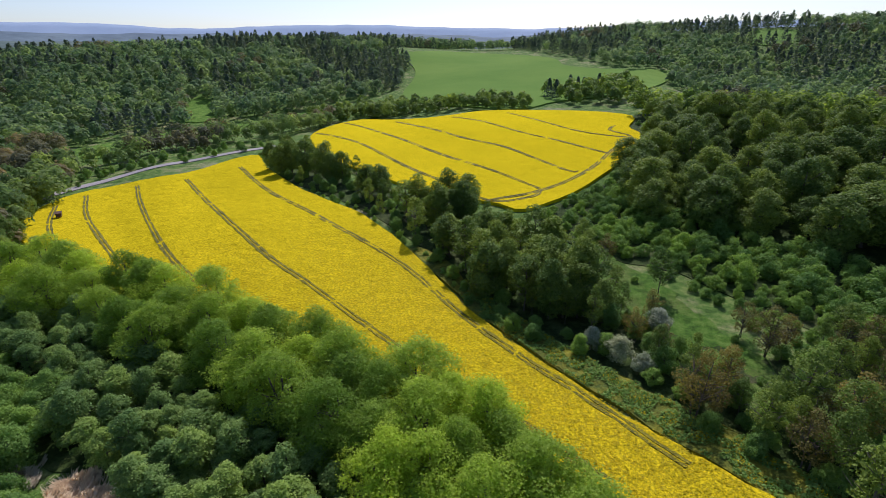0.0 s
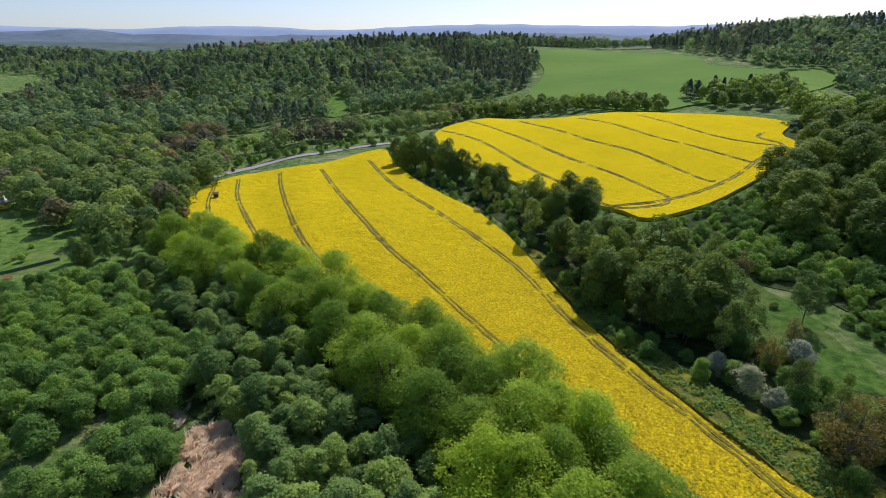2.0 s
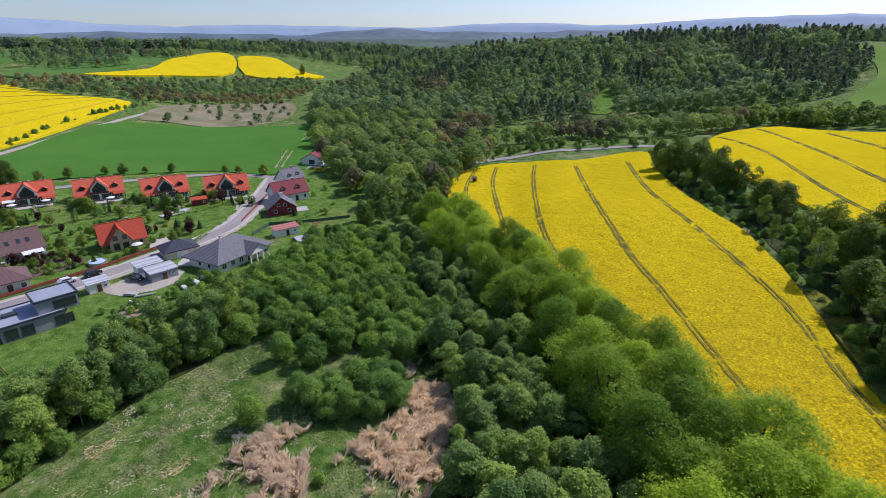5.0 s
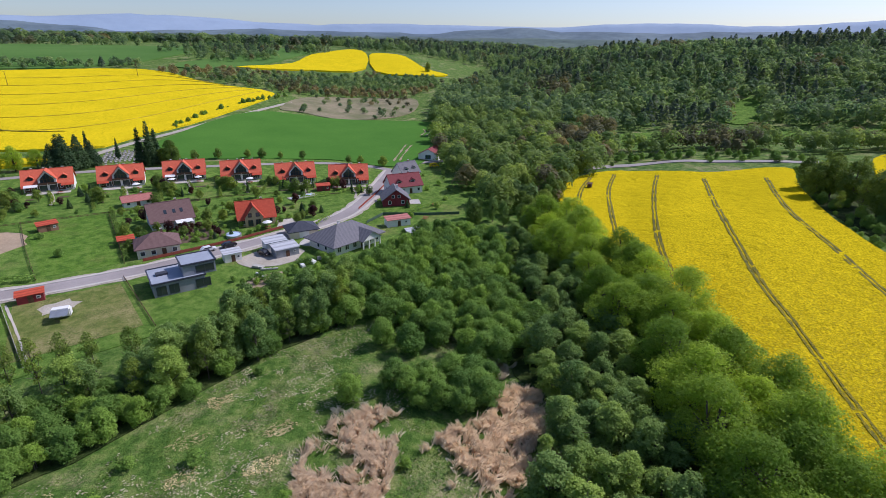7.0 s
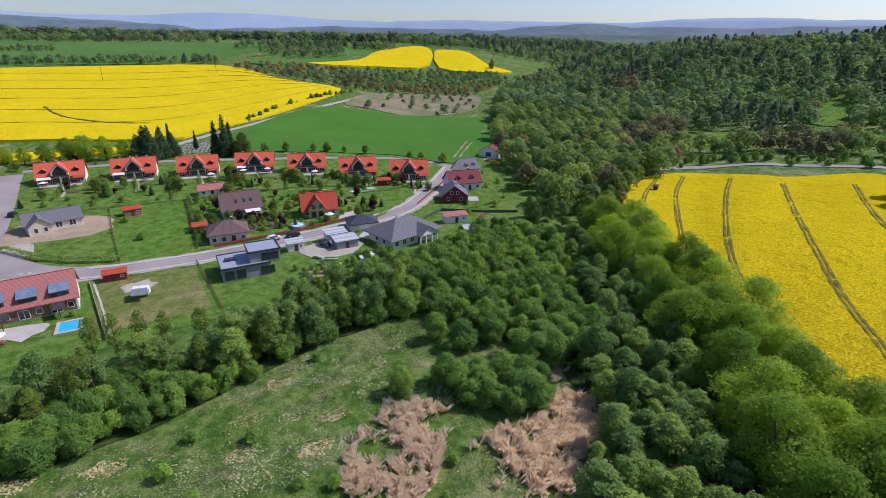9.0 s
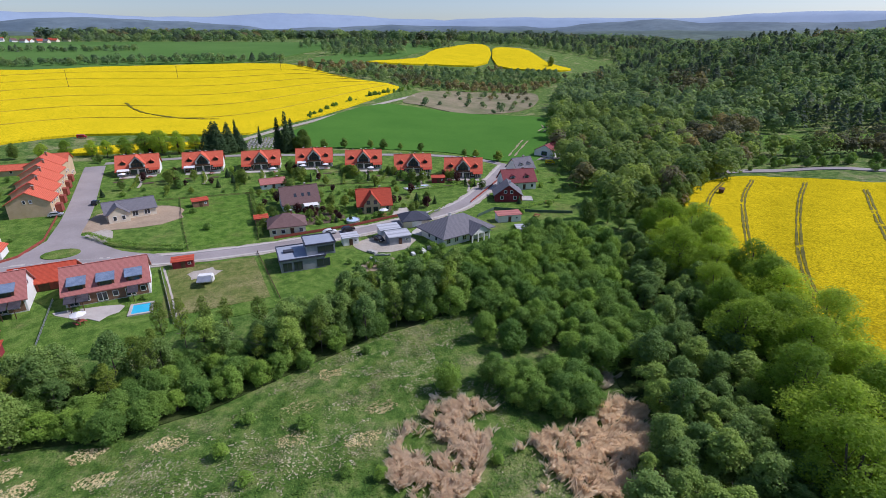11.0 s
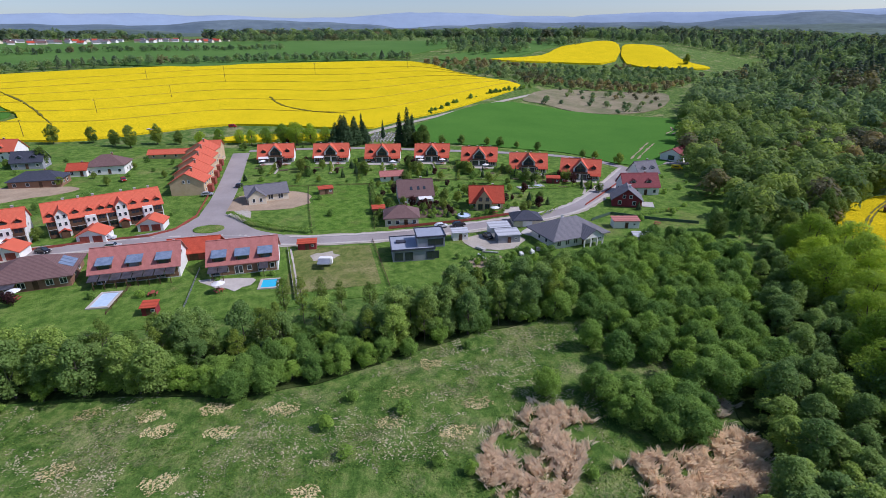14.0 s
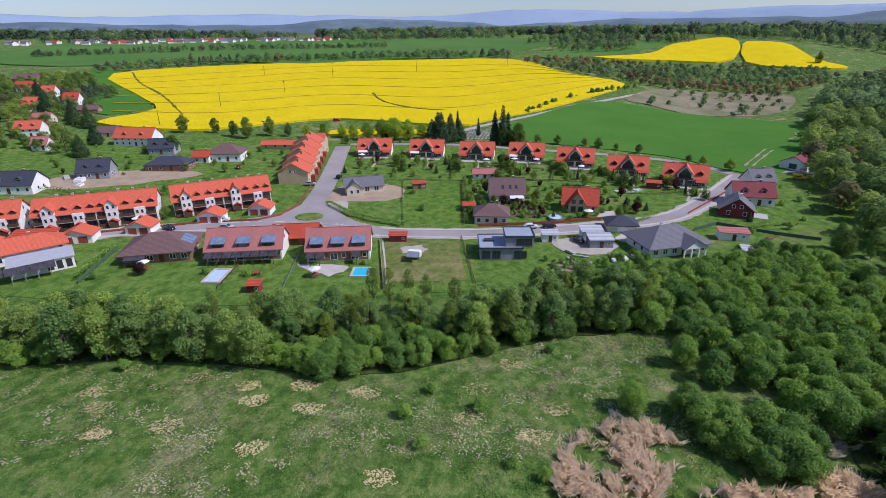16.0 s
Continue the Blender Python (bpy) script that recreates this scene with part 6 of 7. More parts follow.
RED_WOOD_POST = bpy.data.meshes.new("post")
bm = bmesh.new()
add_box(bm, 0, 0, -0.3, 0.12, 0.12, 1.0)
bm.to_mesh(RED_WOOD_POST)
bm.free()
M_GREENWOOD = two_scale("green_painted_boards", (0.07, 0.12, 0.08), (0.10, 0.16, 0.11), 0.5, 5.0, 0.7, 0.0, 0.8)
POSTS = {}
for key, m in (("red", M_REDWOOD), ("dark", M_DARKWOOD), ("pale", M_CONCRETE), ("metal", M_METAL), ("green", M_GREENWOOD)):
    POSTS[key] = RED_WOOD_POST.copy()
    POSTS[key].materials.append(m)


def fence(line, h, key, label, gap=2.5, solid=0.75):
    """Posts with a panel between each two of them."""
    m = {"red": M_REDWOOD, "dark": M_DARKWOOD, "pale": M_CONCRETE, "metal": M_METAL, "green": M_GREENWOOD}[key]
    x0, y0 = line[0]
    root = new("fence")
    root.location = (x0, y0, height(x0, y0))
    tagged(root, label, "fence", "garden fences")
    for (ax, ay), (bx, by) in zip(line, line[1:]):
        n = max(1, round(math.hypot(bx - ax, by - ay) / gap))
        a = math.atan2(by - ay, bx - ax)
        seg = math.hypot(bx - ax, by - ay) / n
        for k in range(n + 1):
            x, y = ax + (bx - ax) * k / n, ay + (by - ay) * k / n
            ob = new("post", POSTS[key])
            ob.parent = root
            ob.matrix_basis = Matrix.LocRotScale((x - x0, y - y0, height(x, y) - root.location.z), None, (1, 1, h))
            ob.scale.z = h
            if k < n:
                mx, my = x + math.cos(a) * seg / 2, y + math.sin(a) * seg / 2
                bm = bmesh.new()
                for zz in ((0.25, 0.6) if solid < 0.5 else (0.5,)):
                    add_box(bm, 0, 0, h * zz - (h * solid / 2 if solid >= 0.5 else 0), seg * 0.97, 0.06, h * solid if solid >= 0.5 else 0.12)
                p = part("panel", bm, m, root)
                p.matrix_basis = pose(mx - x0, my - y0, height(mx, my) - root.location.z, 0, 0, math.degrees(a))
    return root


fence(offset_line([(-146, 8), (-149, 33), (-153, 50)], 5.2), 1.1, "red", "low reddish wooden garden fence along the street")
fence([(-151, -16), (-178, -19), (-204, -21)], 1.1, "dark", "dark garden fence round the grass plot", 3.5, 0.3)
fence([(-152, 3), (-178, 3), (-204, 3)], 1.1, "dark", "dark garden fence beside the old garden", 3.5, 0.3)
fence([(-204, -46), (-204, -21), (-204, 3), (-206, 40), (-200, 60)], 1.0, "dark", "wire garden fence behind the duplex gardens", 4.0, 0.3)
fence([(-108, -17), (-139, -22)], 0.9, "pale", "pale board fence between two lawns", 3.0)
# Pale strip added to brighten the board fence's line; no real path.
ribbon("garden_path", [(-108, -16.2), (-124, -18.6), (-139, -21.2)], 0.45, 0.15, M_PAVE, "thin pale strip of paving beside the fence", "path", 0.15, 6, 0.08)
fence([(-108, -41), (-129, -43)], 1.0, "metal", "thin metal fence between lawns", 3.0, 0.3)
fence([(-108, -57), (-122, -57)], 1.0, "dark", "dark garden fence between lawns", 3.0, 0.3)
fence([(-110, -92), (-131, -95)], 1.2, "green", "grey-green panel fence beside a lawn", 3.0)
fence([(-111, 5), (-142, 2)], 1.0, "dark", "fence at the edge of the building plot", 3.0, 0.3)
fence([(-153, -76), (-155, -64), (-160, -58), (-172, -55), (-196, -57)], 1.0, "red", "red-brown fence along the terrace gardens", 3.0)
fence([(-134, -127), (-143, -106), (-149, -90), (-152, -80)], 1.0, "red", "red-brown street fence before the garages", 3.0)
fence([(-147, 73), (-152, 82), (-143, 95), (-138, 105)], 1.3, "green", "green panel fence by the timber house", 3.0)
fence([(-163, 78), (-180, 95), (-196, 110)], 1.0, "red", "reddish fence along the curving street", 3.0)
for k, (a, b) in enumerate(ROW[:-1]):
    c = ROW[k + 1][0]
    m = ((b[0] + c[0]) / 2, (b[1] + c[1]) / 2)
    fence([m, (m[0] + 26, m[1] + 3 + k)], 1.0, "dark", "thin dark fence between duplex gardens", 4.5, 0.3)


def hedge(line, w, h, material, label):
    rnd = np.random.default_rng(int(abs(line[0][0] * 7 + line[0][1])))
    pts = []
    for (ax, ay), (bx, by) in zip(line, line[1:]):
        n = int(math.hypot(bx - ax, by - ay) * 26)
        u = rnd.random(n)
        side = rnd.uniform(-w / 2, w / 2, n)
        a = math.atan2(by - ay, bx - ax)
        zz = np.where(np.abs(side) > w * 0.35, rnd.uniform(0.05, h, n), h * rnd.uniform(0.75, 1.1, n))
        for k in range(n):
            x, y = ax + (bx - ax) * u[k] - math.sin(a) * side[k], ay + (by - ay) * u[k] + math.cos(a) * side[k]
            pts.append((x, y, height(x, y) + zz[k]))
    p = np.array(pts)
    d = np.zeros_like(p)
    d[:, 2] = 1
    v, f = leaf_faces(p, d, 0.2, rnd, 0.8)
    ob = mesh_object("hedge", v.tolist(), f.tolist(), material)
    return tagged(ob, label, "hedge", "garden hedges")


hedge(2 * [(-172, -44)] + [(-162, -36), (-155, -26), (-151, -16), (-155, -26.3), (-162, -36.3), (-172, -44.3)], 1.7, 1.6, L_GROVE, "clipped dark hedge round the plaza's corner")
hedge([(-153, 3.8), (-178, 4), (-204, 4)], 1.6, 1.5, L_OAK, "loose hedge along the old garden")
hedge([(-188, 62), (-186, 80), (-190, 88)], 1.4, 1.2, L_GROVE, "dark hedge below the pool garden")
hedge([(-152, 56), (-160, 66)], 1.3, 1.4, L_GROVE, "clipped dark hedge beside the bungalow drive")
hedge([(-111, -93), (-131, -96)], 1.4, 1.8, L_GROVE, "tall dark hedge beside a lawn")
hedge([(-206, -100), (-192, -100), (-180, -88)], 3.0, 2.0, L_GROVE, "overgrown hedge above the terraces")
hedge([(-186, -165), (-176, -130), (-182, -105), (-190, -84)], 5.0, 1.6, L_OAK, "rough bushes on the bank above the terraces")
hedge([(-150, 92), (-152, 108)], 1.4, 1.2, L_GROVE, "dark hedge on the village-end lawn")
hedge([(-214, 160), (-200, 168), (-188, 160)], 3.0, 2.2, L_GROVE, "broad dark hedge at the village end")
for y0, y1, x0, x1 in ((-26.5, -26, -246, -208), (-2, -1, -243, -208), (22, 20, -240, -206), (45, 40, -235, -205), (-39, -39, -244, -222), (-14, -13, -242, -222), (10, 9, -238, -222), (34, 32, -236, -216), (64, 52, -222, -198)):
    hedge([(x0, y0), ((x0 + x1) / 2, (y0 + y1) / 2 + 0.8), (x1, y1)], 1.1, 1.2, L_OAK, "loose green hedge between two gardens")

G_RND = random.Random(21)
KINDS = 2 * (("shrub", "shrub", "small rounded green garden shrub"), ("shrub", "flower_bush", "low bush in a garden bed")) + (("shrub", "shrub", "small rounded green garden shrub"), ("garden", "garden_tree", "small green garden tree on the lawn"), ("shrub", "shrub", "low leafy garden shrub"),
         ("plum", "plum_tree", "dark purple-leaved garden plum tree"), ("garden", "fruit_tree", "young fruit tree in a garden"), ("spruce", "conifer", "small dark garden conifer"))
AREAS = [([(-236, -46), (-232, 20), (-218, 60), (-196, 82), (-186, 60), (-204, 40), (-206, -20), (-215, -48)], 7.0),
         ([(-202, 5), (-158, 5), (-158, 54), (-166, 66), (-188, 60), (-202, 30)], 3.6),
         ([(-126, 72), (-140, 100), (-160, 125), (-190, 140), (-205, 130), (-170, 108), (-150, 88)], 9.0),
         ([(-110, -120), (-112, -24), (-124, -24), (-124, -120)], 9.5),
         ([(-150, -120), (-160, -62), (-196, -64), (-190, -110), (-170, -140)], 8.5),
         ([(-200, -180), (-215, -75), (-255, -80), (-262, -190)], 9.0),
         ([(-232, -215), (-252, -195), (-330, -240), (-360, -290), (-300, -290)], 10.0),
         ([(-155, -14), (-200, -18), (-200, 0), (-155, 0)], 16.0),
         ([(-276, -62), (-292, -62), (-296, 0), (-282, 0)], 6.0)]
for poly, gap in AREAS:
    for x, y in scatter(poly, gap, G_RND, lambda x, y: clear(x, y, 0.5)):
        key, name, label = G_RND.choice(KINDS)
        s = G_RND.uniform(0.55, 1.1) * (0.3 if key == "spruce" else 1.0)
        plant(key, x, y, s, name, label, "garden plants")
for x, y, size, wide in ((-279, 22, 1.3, 1.15), (-277, 26, 1.4, 1.2), (-280, 29, 1.2, 1.1), (-299, 14, 0.75, 0.9), (-296, 2, 1.0, 1.0)):
    plant("cypress", x, y, size, "cypress", "narrow dark cypress in the cemetery", "cemetery cypresses", wide)
for x, y, size in ((-281, -12, 1.05), (-280, -7, 1.2), (-284, -2, 1.1), (-288, -9, 1.15), (-287, 3, 0.9), (-262, -186, 0.9), (-236, -176, 0.85), (-300, -214, 1.0), (-318, -236, 1.0), (-330, -262, 1.1), (-352, -280, 1.2), (-308, -228, 0.9), (-372, -296, 1.2)):
    plant("spruce", x, y, size, "conifer", "tall dark spruce behind the houses", "tall spruces", 1.3)
for x, y, size in ((-289, -57, 0.6), (-288, -49, 0.75), (-291, -41, 0.8), (-287, -33, 0.85), (-288, -26, 0.8), (-291, -18, 0.7), (-296, -36, 0.75), (-294, -64, 0.6), (-292, -74, 0.6), (-293, -84, 0.55)):
    plant("willow", x, y, size, "lime_tree", "yellow-green leafy tree in the row behind the lane", "trees behind the village", 1.05)
for x, y, size in ((-273, 34, 0.95), (-278, 36, 0.7), (-288, -117, 0.95), (-297, -107, 0.8), (-292, -126, 0.7), (-300, -140, 0.7), (-298, -158, 0.8), (-250, -139, 0.7), (-296, -96, 0.6), (-276, 31, 0.6)):
    plant("oak", x, y, size, "broadleaf_tree", "dark green broadleaf tree behind the village", "trees behind the village")
for k in range(34):
    u = G_RND.random() ** 0.6
    x, y = -342 - 156 * u + G_RND.uniform(-2, 2), 34 + 140 * u - 12 * math.sin(u * 3.1) + G_RND.uniform(-2, 2)
    plant("sallow", x, y, G_RND.uniform(0.3, 0.85), "bush", "green bush beside the gravel track", "bushes along the track")
for k, (a, b) in enumerate(ROW[:-1]):
    c = ROW[k + 1][0]
    mx, my = (b[0] + c[0]) / 2, (b[1] + c[1]) / 2
    for j in range(9):
        key, name, label = G_RND.choice((("garden", "garden_tree", "leafy garden tree beside a boundary fence"), ("garden", "garden_tree", "leafy garden tree beside a boundary fence"), ("shrub", "shrub", "dense green shrub along a garden boundary"),
                                         ("shrub", "shrub", "dense green shrub along a garden boundary"), ("plum", "plum_tree", "dark purple-leaved garden plum tree"), ("cypress", "conifer", "narrow dark garden conifer")))
        u = (j + G_RND.random()) / 9
        x, y = mx + 4 + 24 * u, my + (3 + k) * u + G_RND.uniform(-1.6, 1.6)
        if clear(x, y, 0.0):
            plant(key, x, y, G_RND.uniform(0.8, 1.25) * (0.3 if key == "cypress" else 1.3 if key == "shrub" else 1.0), name, label, "garden plants")
for x, y in scatter([(-114, 24), (-118, 52), (-126, 52), (-129, 46), (-124, 38), (-126, 24)], 2.2, G_RND, lambda x, y: clear(x, y, 0.0)):
    plant("shrub", x, y, G_RND.uniform(0.6, 1.2), "weed_bush", "rank green weeds round the building site", "weeds on the building site")
for k in range(9):
    u = min(1.0, max(0.0, k / 8 + G_RND.uniform(-0.07, 0.07)))
    plant("garden", -277 + 60 * u * u, 45 + 78 * u, G_RND.uniform(0.8, 1.3), "young_tree", "young tree at the cereal field's edge", "trees along the cereal field")
for x, y in [(-97, -14), (-98, -10), (-96, -6), (-100, -18), (-95, 0)]:
    plant("birch", x, y, 0.85, "thin_tree", "tall thin tree with sparse leaves", "thin trees below the plot", 0.8)


# terraces, beds, paths and furniture behind the duplexes
M_SOIL = two_scale("dug_garden_soil", (0.10, 0.07, 0.045), (0.16, 0.115, 0.075), 0.5, 4.0, 0.95, 0.03, 0.7)


def in_front(ends, along, out):
    (lx, ly), (rx, ry) = ends
    d = Vector((rx - lx, ry - ly)).normalized()
    m = Vector(((lx + rx) / 2, (ly + ry) / 2))
    q = m + d * along + Vector((d.y, -d.x)) * out
    return q.x, q.y


def rect(ends, along, out, w, d):
    return [in_front(ends, along + a * w / 2, out + b * d / 2) for a, b in ((-1, -1), (1, -1), (1, 1), (-1, 1))]


def garden_table(x, y, rz, shade):
    root = new("garden_table")
    root.matrix_world = pose(x, y, height(x, y) + 0.15, 0, 0, rz)
    tagged(root, "wooden garden table with benches" + (" under a white parasol" if shade else " on the lawn"), "table", "garden tables")
    box_part("tabletop", 0, 0, 0.7, 1.8, 0.9, 0.06, M_REDWOOD, root)
    for sx in (-0.75, 0.75):
        for sy in (-0.35, 0.35):
            box_part("leg", sx, sy, 0, 0.08, 0.08, 0.7, M_REDWOOD, root)
    for sy in (-0.9, 0.9):
        box_part("bench", 0, sy, 0.38, 1.7, 0.35, 0.08, M_REDWOOD, root)
    if shade:
        bm = bmesh.new()
        bmesh.ops.create_cone(bm, cap_ends=False, segments=8, radius1=1.6, radius2=0.05, depth=0.6, matrix=pose(0, 0, 2.5))
        part("parasol", bm, M_FRAME, root, "white canvas parasol")
        box_part("parasol_pole", 0, 0, 0.7, 0.06, 0.06, 1.9, M_METAL, root)


for k, ends in enumerate(ROW):
    draped("terrace_paving", rect(ends, 0, 3.0, 14, 3.4), 3.0, 0.12, M_PAVE, "pale paved terrace behind a duplex house", "terrace", 0.15, 0, 1)
    for side in (-1, 1):
        draped("flower_bed", rect(ends, side * G_RND.uniform(4, 7), G_RND.uniform(8, 16), G_RND.uniform(2, 4), G_RND.uniform(1.2, 2.4)), 1.0, 0.14, M_SOIL, "dug flower bed in a lawn", "flower bed", 0.1, 0.06, 1)
        if G_RND.random() < 0.7:
            x, y = in_front(ends, side * G_RND.uniform(2.5, 6), G_RND.uniform(3, 10))
            garden_table(x, y, G_RND.uniform(0, 90), G_RND.random() < 0.4)
    a, b = in_front(ends, 1.0, 5), in_front(ends, 2.0, 22)
    ribbon("garden_path", [a, ((a[0] + b[0]) / 2 + 0.6, (a[1] + b[1]) / 2 + 0.8), b], 0.9, 0.13, M_GRAVEL, "narrow pale gravel garden path", "path", 0.15, 6, 0.12)
for x, y, rz in ((-116, -50, 10), (-115, -35, 40), (-150, -100, 20), (-168, -78, 60), (-172, 30, 15), (-160, 44, 80), (-140, 92, 30), (-152, 104, 50), (-118, -80, 0)):
    garden_table(x, y, rz, rz % 20 == 0)
for side in (-3.9, 3.9):
    ribbon("verge", offset_line(ROAD_MAIN, side), 1.1, 0.13, M_GRAVEL, "uneven gravel verge of the street", "verge", 0.15, 10, 0.5)
draped("flower_bed", [(-162, 14), (-172, 15), (-172, 30), (-161, 30)], 1.2, 0.12, M_SOIL, "planted garden bed before the brown-roofed house", "flower bed", 0.1, 0.1, 3)
for x, y in scatter([(-161, 13), (-173, 14), (-173, 31), (-160, 31)], 1.7, G_RND, lambda x, y: clear(x, y, 0.2)):
    plant(G_RND.choice(("shrub", "shrub", "shrub", "plum")), x, y, G_RND.uniform(0.35, 0.7), "garden_plant", "small bright plant in a garden bed", "bedding plants")


# ---- pools, cars, poles, graves ----
def pool(x, y, rz, w, d, label, material, round_rim=False):
    root = new("pool")
    root.matrix_world = pose(x, y, height(x, y) + 0.1, 0, 0, rz)
    tagged(root, label, "pool")
    n = 24
    outer = [(w / 2 * 1.12 * math.cos(2 * math.pi * k / n), d / 2 * 1.12 * math.sin(2 * math.pi * k / n)) for k in range(n)] if round_rim else [(-w / 2 - 0.6, -d / 2 - 0.6), (w / 2 + 0.6, -d / 2 - 0.6), (w / 2 + 0.6, d / 2 + 0.6), (-w / 2 - 0.6, d / 2 + 0.6)]
    inner = [(a * 0.89, b * 0.89) for a, b in outer] if round_rim else [(-w / 2, -d / 2), (w / 2, -d / 2), (w / 2, d / 2), (-w / 2, d / 2)]
    hgt = 0.8 if round_rim else 0.2
    bm = bmesh.new()
    m = len(outer)
    rows = [[bm.verts.new((a, b, z)) for a, b in ring] for ring, z in ((outer, -0.2), (outer, hgt), (inner, hgt), (inner, hgt - 0.4))]
    for r0, r1 in zip(rows, rows[1:]):
        for k in range(m):
            bm.faces.new((r0[k], r0[(k + 1) % m], r1[(k + 1) % m], r1[k]))
    bmesh.ops.recalc_face_normals(bm, faces=bm.faces[:])
    part("pool_rim", bm, M_PAVE if not round_rim else M_METAL, root)
    bm = bmesh.new()
    bm.faces.new([bm.verts.new((a, b, hgt - 0.12)) for a, b in inner])
    part("water", bm, material, root)


pool(-117.5, -24, 90, 3.6, 4.4, "bright turquoise garden pool with paved rim", M_WATER)
pool(-115.0, -60, 90, 3.6, 7.0, "covered pale blue garden pool", M_COVER)
pool(-158.5, 33, 0, 5.0, 4.0, "round pool with a pale blue cover", M_COVER, True)
pool(-170.3, 9, 0, 3.6, 3.6, "small round pool with turquoise water", M_WATER, True)
pool(-190.5, 67, 102, 10.0, 2.6, "long pool under a white cover", M_COVER)


def car(x, y, rz, paint, label, van=False):
    root = new("van" if van else "car")
    root.matrix_world = pose(x, y, height(x, y) + 0.3, 0, 0, rz)
    tagged(root, label, "car", "parked cars")
    prof = [(-2.1, 0.3), (2.1, 0.3), (2.12, 0.75), (1.2, 0.92), (0.55, 1.42), (-1.2, 1.45), (-1.95, 0.95), (-2.12, 0.8)] if not van else [(-2.4, 0.3), (2.4, 0.3), (2.4, 0.95), (1.7, 1.1), (1.2, 1.95), (-2.35, 2.0)]
    bm = bmesh.new()
    prism(bm, prof, -0.86, 0.86)
    bmesh.ops.bevel(bm, geom=[e for e in bm.edges if abs(e.verts[0].co.y - e.verts[1].co.y) < 0.01], offset=0.12, segments=2, affect="EDGES")
    part("body", bm, paint, root)
    for s in (-1, 1):
        bm = bmesh.new()
        prism(bm, [(1.0, 0.95), (0.5, 1.34), (-1.15, 1.36), (-1.6, 0.98)], s * 0.87 - 0.01, s * 0.87 + 0.01)
        part("side_glass", bm, M_GLASS, root)
        box_part("headlight", 2.08, s * 0.6, 0.62, 0.1, 0.4, 0.14, M_FRAME, root)
        for wx in (-1.3, 1.3):
            bm = bmesh.new()
            bmesh.ops.create_cone(bm, cap_ends=True, segments=14, radius1=0.32, radius2=0.32, depth=0.22, matrix=pose(wx, s * 0.78, 0.05 + 0.27, 90))
            w = part("wheel", bm, M_TYRE, root)
            bm = bmesh.new()
            bmesh.ops.create_cone(bm, cap_ends=True, segments=12, radius1=0.2, radius2=0.18, depth=0.05, matrix=pose(wx, s * 0.9, 0.32, 90))
            part("rim", bm, M_METAL, w)
    if not van:
        slab("windscreen", [(1.22, -0.72, 0.95), (1.22, 0.72, 0.95), (0.6, 0.66, 1.42), (0.6, -0.66, 1.42)], 0.02, M_GLASS, root)


for x, y, rz, p, label, van in ((-149.5, 23.7, 95, "white", "white car parked on the street", False), (-149.8, 29.5, 95, "black", "black car parked on the street", False),
                                (-207, -48.0, 172, "black", "black car parked by the side street", False), (-154.0, -75, 95, "white", "white van on the street", True),
                                (-147.5, -71.0, 93, "silver", "silver car driving on the street", False), (-196.5, -57.5, 95, "silver", "silver car beside the stepped terrace", False),
                                (-138.0, 36.0, 20, "black", "black car on the building site", False), (-331, -122, 80, "white", "white car by the far field", False),
                                (-340, -77, 85, "red", "red van at the field's edge", True), (-141.0, -113, 60, "silver", "silver car before the garages", False),
                                (-146, -88, 70, "black", "black car near the brown bungalow", False), (-206.5, 141, 60, "yellow", "yellow van in the lane", True), (-222, -96, 30, "red", "red car in the yard", False)):
    car(x, y, rz, PAINT[p], label, van)


def pole(x, y, h=8.0):
    root = new("utility_pole")
    root.location = (x, y, height(x, y))
    tagged(root, "brown wooden utility pole with a crossarm", "pole", "utility poles")
    bm = bmesh.new()
    bmesh.ops.create_cone(bm, cap_ends=True, segments=8, radius1=0.2, radius2=0.13, depth=h, matrix=pose(0, 0, h / 2))
    part("mast", bm, M_DARKWOOD, root)
    arm = box_part("crossarm", 0, 0, h - 0.7, 0.15, 1.9, 0.15, M_DARKWOOD, root)
    for y2 in (-0.8, 0, 0.8):
        box_part("insulator", 0, y2, h - 0.55, 0.12, 0.12, 0.25, M_FRAME, arm)


for x, y, h in ((-530, -120, 15), (-452, -145, 10), (-384, -172, 10), (-310, -178, 10), (-544, -193, 10), (-262, -200, 9), (-240, -186, 9), (-610, 60, 16), (-575, -40, 12)):
    pole(x, y, h)

stone = new("gravestone")
tagged(stone, "pale stone grave in the cemetery", "gravestone", "graves of the cemetery")
stone.matrix_world = pose(-292, 6, height(-292, 6) + 0.05)
box_part("headstone", 0, 0, -0.1, 0.25, 0.9, 1.2, M_CONCRETE, stone, bevel=0.06)
box_part("grave_slab", 1.1, 0, -0.1, 2.0, 1.0, 0.35, M_CONCRETE, stone, bevel=0.04)
for k in range(1, 60):
    u, v = k % 10, k // 10
    x, y = -292 - 4.0 * v + 0.3 * G_RND.uniform(-1, 1), 6 + 2.0 * u + 0.8 * v + 0.3 * G_RND.uniform(-1, 1)
    copy_thing(stone, pose(x, y, height(x, y) + 0.05, 0, 0, G_RND.uniform(-6, 6)))

